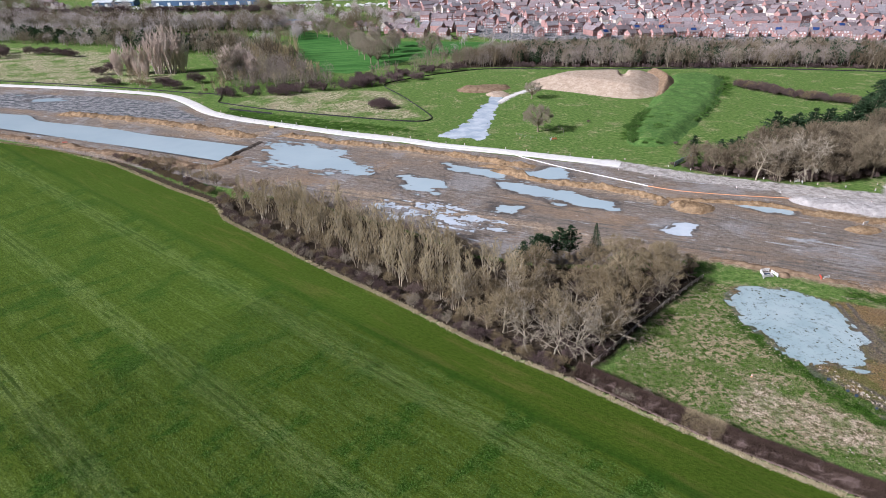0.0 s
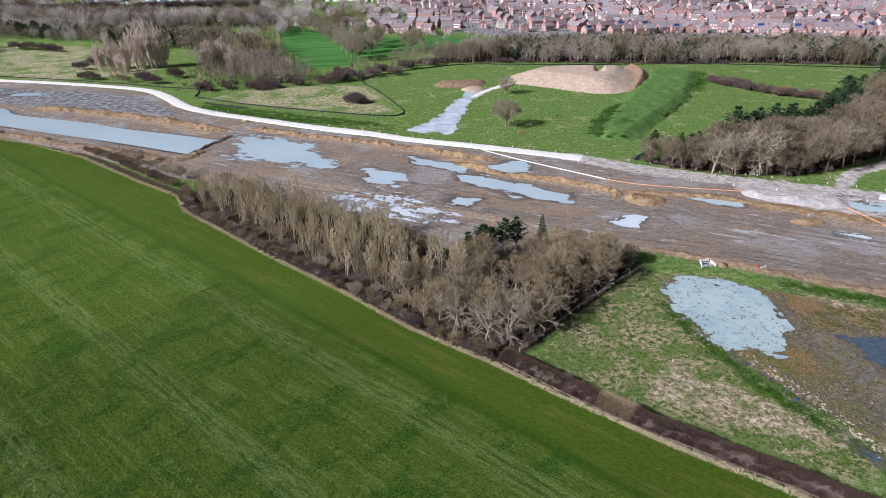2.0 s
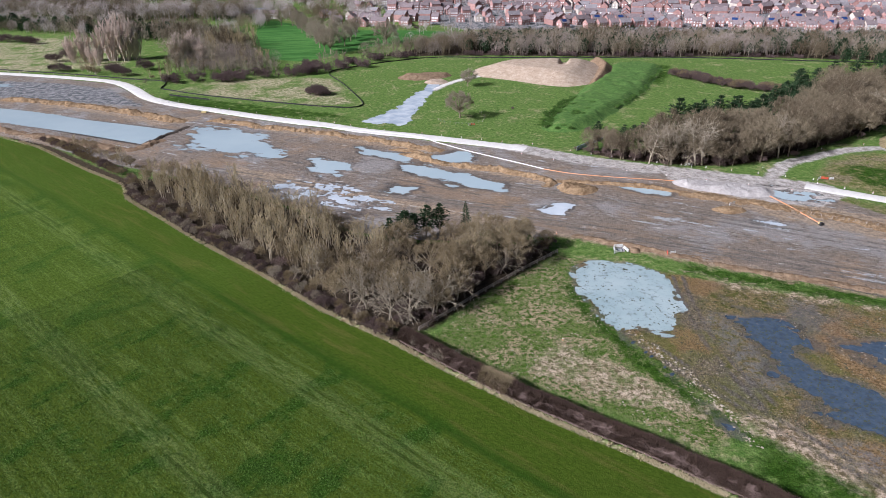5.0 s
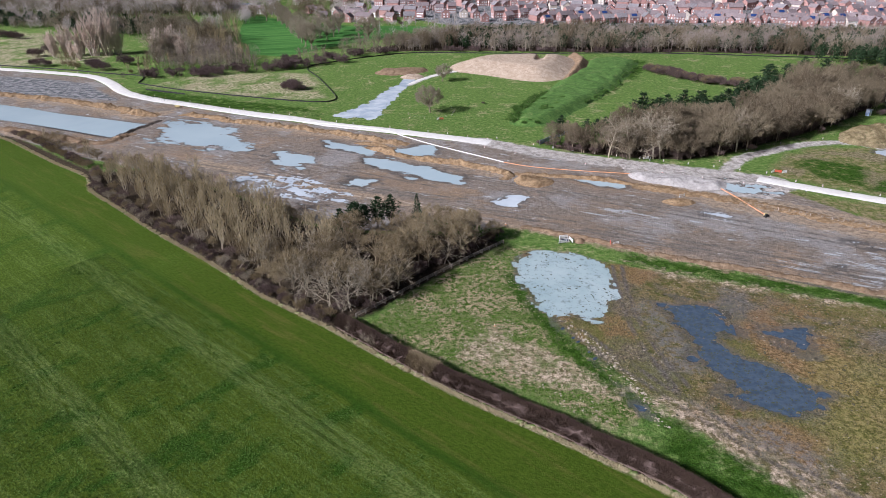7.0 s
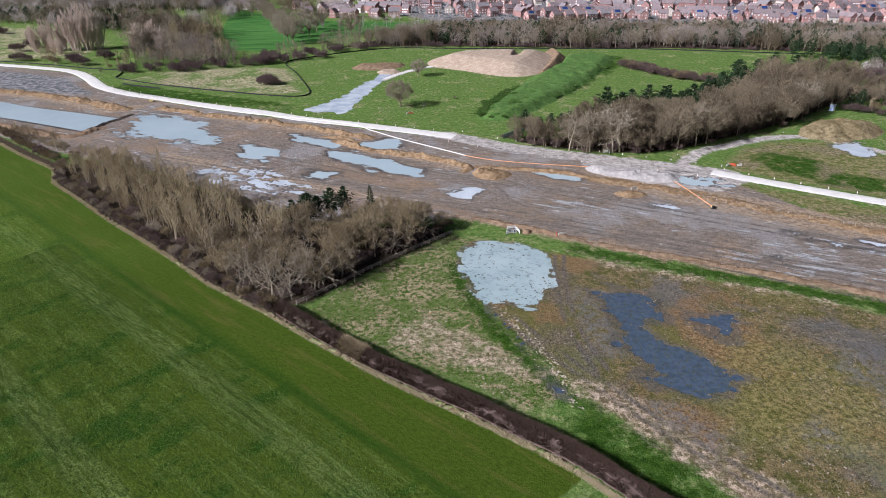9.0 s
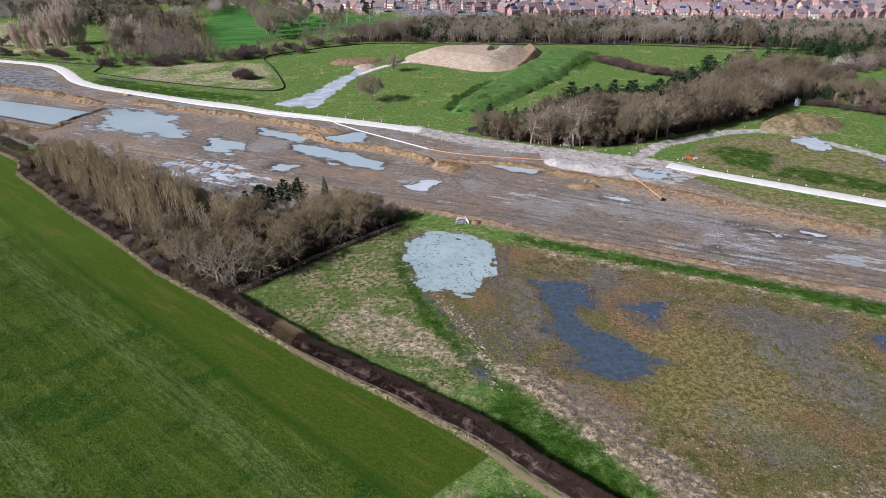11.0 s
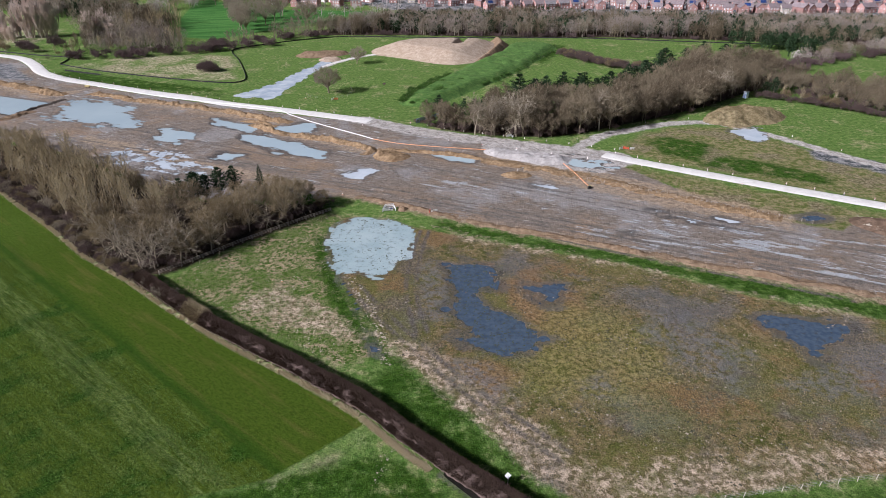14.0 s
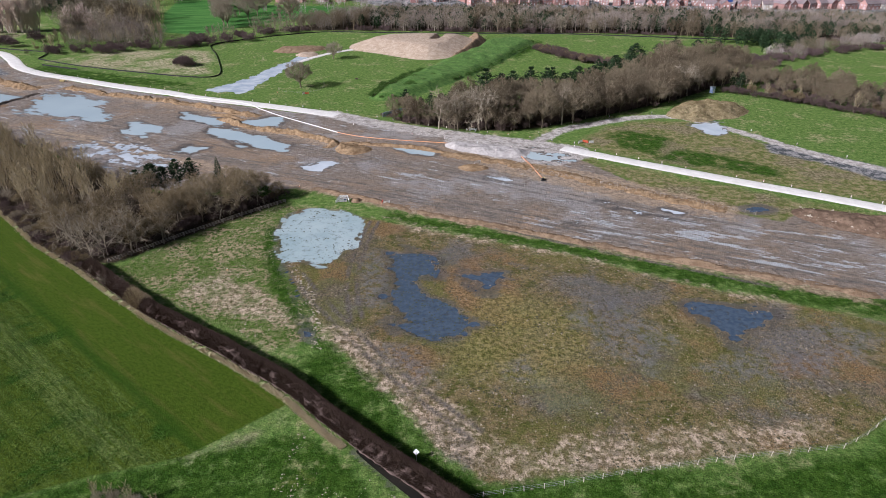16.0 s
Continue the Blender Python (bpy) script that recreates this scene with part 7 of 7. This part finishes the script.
barrier(176, 201.5, -30, M_RED, "red barrier fallen on the verge", 2.2)
barrier(178.2, 201, 10, M_WHITE, "white barrier on the verge", 1.8)
barrier(52, 279, 15, M_RED, "red and white barrier near the oak", 2.0)
barrier(50.5, 279, 60, M_WHITE, "white barrier near the oak", 2.0)
barrier(131.5, 176.5, 25, M_WHITE, "white barrier on a spoil pile", 2.4).location.z = 1.0
barrier(-176, 284, 10, M_RED, "red and white barrier by the lagoon", 2.2)


def cone(x, y, z=0.0):
    root = thing("traffic_cone", "orange traffic cone with a white band", "cone", (x, y, z), "traffic cones")
    part("foot", Geo().box(0, 0, 0.04, 0.42, 0.42, 0.08, 0, 0.06), M_ORANGE, root)
    part("body", Geo().tube([(0, 0, 0.08), (0, 0, 0.4), (0, 0, 0.75)], [0.17, 0.11, 0.04], 10), M_ORANGE, root)
    part("band", Geo().tube([(0, 0, 0.36), (0, 0, 0.56)], [0.128, 0.098], 10), M_WHITE, root, "white band")
    return root


for x, y in ((63, 103), (36.5, 282), (71, 158), (142, 193), (148, 191), (-83, 309)):
    cone(x, y)
# orange hose from the pump to the ditch, and the long pipe beside the road
pump = thing("water_pump", "small black skid-mounted water pump on clay", "pump", (153, 162, 0))
part("skid", Geo().box(0, 0, 0.12, 1.5, 0.9, 0.24, 20, 0.05), M_BLACK, pump)
part("engine", Geo().box(-0.15, 0, 0.6, 0.9, 0.7, 0.75, 20, 0.12), M_BLACK, pump)
part("inlet", Geo().tube([(0.45, 0.15, 0.5), (0.75, 0.25, 0.5), (0.9, 0.3, 0.1)], 0.14, 8), M_BLACK, pump)
part("tank", Geo().box(0.2, 1.0, 0.35, 1.0, 0.7, 0.7, 20, 0.1), M_YELLOW, pump)


def hose(name, pts, radius, material, label):
    line = [(x, y, radius * 0.8) for x, y in rounded(pts, False, 6)]
    g = Geo().tube(line, radius, 6)
    return tagged(new(name, as_mesh(name, g.v, g.f, material, True)), label, "hose")


hose("lay_flat_hose", [(153.3, 163), (152, 170), (150.5, 178), (148, 187), (143, 193), (136, 196)], 0.16, M_ORANGE, "orange hose leading from the pump")
hose("white_pipe", [(-80, 309), (-32, 284), (21, 264), (36, 251), (48, 239.5), (66, 224.5), (76, 216)], 0.18, M_WHITE, "long white pipe lying beside the haul road")
hose("orange_pipe", [(76, 216), (86, 210.5), (101, 206), (120, 202), (130, 200)], 0.15, M_ORANGE, "long orange pipe lying beside the muddy road")
crate = thing("plant_skip", "pale yellow steel skip on the bank", "skip", (-85, 307.5, 0))
crate.scale = (0.62, 0.62, 0.62)
g = Geo()
for s, z in ((0.8, 0.35), (1.0, 1.6)):
    g.v += [(-2.0 * s, -1.1 * s, z), (2.0 * s, -1.1 * s, z), (2.0 * s, 1.1 * s, z), (-2.0 * s, 1.1 * s, z)]
g.f += [(3, 2, 1, 0), (0, 1, 5, 4), (1, 2, 6, 5), (2, 3, 7, 6), (3, 0, 4, 7), (4, 5, 6, 7)]
part("body", g, M_YELLOW, crate)
part("rim", Geo().box(0, 1.1, 1.62, 4.1, 0.12, 0.14).box(0, -1.1, 1.62, 4.1, 0.12, 0.14), M_YELLOW, crate)
for s in (-1, 1):
    part("skid", Geo().box(0, s * 0.7, 0.17, 3.6, 0.2, 0.4), M_BLACK, crate)
sign = thing("notice_board", "small white square notice on a post by the hedge", "sign", (112.6, 39.5, 0))
part("post", Geo().box(0, 0, 0.9, 0.09, 0.09, 2.0), M_PALEWOOD, sign)
g = Geo().add([(0, -0.08, 1.15), (0.55, -0.08, 1.7), (0, -0.08, 2.25), (-0.55, -0.08, 1.7), (0, -0.05, 1.15), (0.55, -0.05, 1.7), (0, -0.05, 2.25), (-0.55, -0.05, 1.7)], [(0, 1, 2, 3), (7, 6, 5, 4), (0, 4, 5, 1), (1, 5, 6, 2), (2, 6, 7, 3), (3, 7, 4, 0)])
board = part("board", g, M_WHITE, sign)
board.rotation_euler = (radians(-35), 0, 0)
board.location = (0, -0.6, 0.2)
sheet = thing("blue_sheeting", "sagging blue sheeting fence at the wood's corner", "fence", (0, 0, 0))
for i, (x, y) in enumerate(((93, 238), (96, 241), (100, 245), (104, 249.5), (108, 254))):
    part("post", Geo().tube([(x, y, -0.1), (x, y, 2.1)], 0.05, 6), M_TIMBER, sheet)
    if i < 4:
        part("sheet", Geo().box(x + 1.9, y + 2.05, 1.0 + 0.12 * (i % 2), 5.4, 0.08, 1.9 - 0.2 * (i % 3), 47, 0.03), M_TARP, sheet)
hut = thing("site_hut", "pale blue cabin at the corner of the wood", "cabin", (257.5, 279, 0))
part("wall", Geo().box(0, 0, 1.5, 1.8, 1.8, 3.0, 25, 0.05), M_TARP, hut)
part("roof", Geo().box(0, 0, 3.08, 2.0, 2.0, 0.16, 25, 0.05), M_METALROOF, hut)
part("door", Geo().box(0.38, -0.83, 1.05, 0.85, 0.08, 2.0, 25), M_WHITE, hut)


# stones, clods and weeds, past counting
def rubble(name, outline, n, size, material, label, seed, flat=0.5, least=-9.0, gate=0.47):
    q = np.random.default_rng(seed)
    p = np.asarray(outline, float)
    lo, hi = p.min(0), p.max(0)
    xy = q.uniform(lo, hi, (n * 3, 2))
    keep = inside(p, xy[:, 0], xy[:, 1]) & (value_noise(xy[:, 0], xy[:, 1], 11, seed, 4) > gate)
    xy = xy[keep][:n]
    z, shore = relief(xy[:, 0], xy[:, 1])
    z = np.maximum(z, least)
    g = Geo()
    octa = [(0, 1, 4), (1, 2, 4), (2, 3, 4), (3, 0, 4), (1, 0, 5), (2, 1, 5), (3, 2, 5), (0, 3, 5)]
    for (x, y), h in zip(xy, z):
        s = size[0] + (size[1] - size[0]) * q.random() ** 3
        a, b = q.uniform(0.6, 1.2, 2) * s
        g.add([(x + a, y, h), (x, y + b, h), (x - a, y + 0.2 * s, h), (x, y - b, h), (x + 0.1 * s, y, h + s * flat), (x, y, h - s * 0.3)], octa)
    return tagged(new(name, as_mesh(name, g.v, g.f, material)), label, "stones", kind="stuff")


M_CLOD = leafy("pale_stones", (0.32, 0.27, 0.2), (0.55, 0.49, 0.4), (0.25, 0.2, 0.15), 0.9)
M_DARKCLOD = leafy("dark_clods", (0.06, 0.055, 0.04), (0.12, 0.1, 0.07), (0.05, 0.06, 0.03), 0.9)
M_WEED = leafy("dead_weeds", (0.2, 0.14, 0.075), (0.32, 0.24, 0.14), (0.13, 0.11, 0.05))
POND = [p for p in POOLS if p[0] == "pond"][0]
POOL = [p for p in POOLS if p[0] == "pool"][0]
rubble("fallow_stones", FALLOW, 2600, (0.05, 0.3), M_CLOD, "scattered pale stones on the fallow", 81)
rubble("fallow_clods", FALLOW, 7500, (0.06, 0.36), M_DARKCLOD, "dark clods and weed clumps on the fallow", 82)
rubble("wedge_clods", WEDGE, 1100, (0.1, 0.28), M_CLOD, "bleached tussocks and stones in scrubby grass", 83)
rubble("pond_weed", POND[1], 240, (0.1, 0.45), M_DARKCLOD, "floating dark weed clumps on the pond", 84, 0.12, WATER_LEVEL, 0.5)
rubble("pool_clods", POOL[1], 1400, (0.06, 0.3), M_DARKCLOD, "mud clods standing out of the pool", 85, 0.5, WATER_LEVEL, 0.33)
rubble("ditch_rubble", [(77.5, 107), (79.5, 107), (84, 99), (88, 89), (91, 78), (92, 70), (90, 70), (88.5, 79), (85.5, 88), (81, 98)], 520, (0.08, 0.4), M_CLOD, "pale rubble tipped along the ditch", 87, 0.5, -9.0, 0.2)
rubble("topsoil_stones", [(228, 138), (245, 134), (262, 124), (258, 112), (240, 118), (226, 130)], 160, (0.2, 0.7), M_CLOD, "pale stones strewn on the topsoil pile", 88, 0.6, 0.9, 0.4)
rubble("corner_rubble", [(92, 48), (103, 40), (110, 32), (104, 24), (90, 34)], 420, (0.06, 0.22), M_CLOD, "pale rubble in the field corner", 86)
for name, outline, n, leaf, label, seed in (("fallow_weeds", FALLOW, 60000, M_WEED, "low dead brown weeds over the fallow", 91), ("wedge_tussocks", WEDGE, 11000, M_TUSSOCK, "straw tussocks in scrubby grass", 92), ("scrub_tussocks", STRAW[2], 9000, M_STRAW, "bleached tussocks on the rough plot", 93), ("mound_weeds", [(222, 238), (236, 231), (256, 239), (260, 248), (247, 257), (229, 250)], 14000, M_WEED, "dead weeds on the spoil mound", 94)):
    q = np.random.default_rng(seed)
    p = np.asarray(outline, float)
    xy = q.uniform(p.min(0), p.max(0), (n * 3, 2))
    xy = xy[inside(p, xy[:, 0], xy[:, 1]) & (value_noise(xy[:, 0], xy[:, 1], 4, seed, 4) > 0.46)][:n]
    z, shore = relief(xy[:, 0], xy[:, 1])
    ok = z > WATER_LEVEL
    xy, z = xy[ok], z[ok]
    if name == "mound_weeds":
        z = mound_height(rounded(WEEDY), 4.0, 0.5, 1.7, 6, xy[:, 0], xy[:, 1], 7.0)[0]
    ways = q.normal(0, 0.5, (len(xy), 3))
    ways[:, 2] = 0.6
    ways *= (q.uniform(0.15, 0.42, len(xy)) / np.linalg.norm(ways, axis=1))[:, None]
    tagged(new(name, slivers(name, np.c_[xy, z], ways, np.full(len(xy), 0.09), seed, leaf)), label, "weeds", kind="stuff")
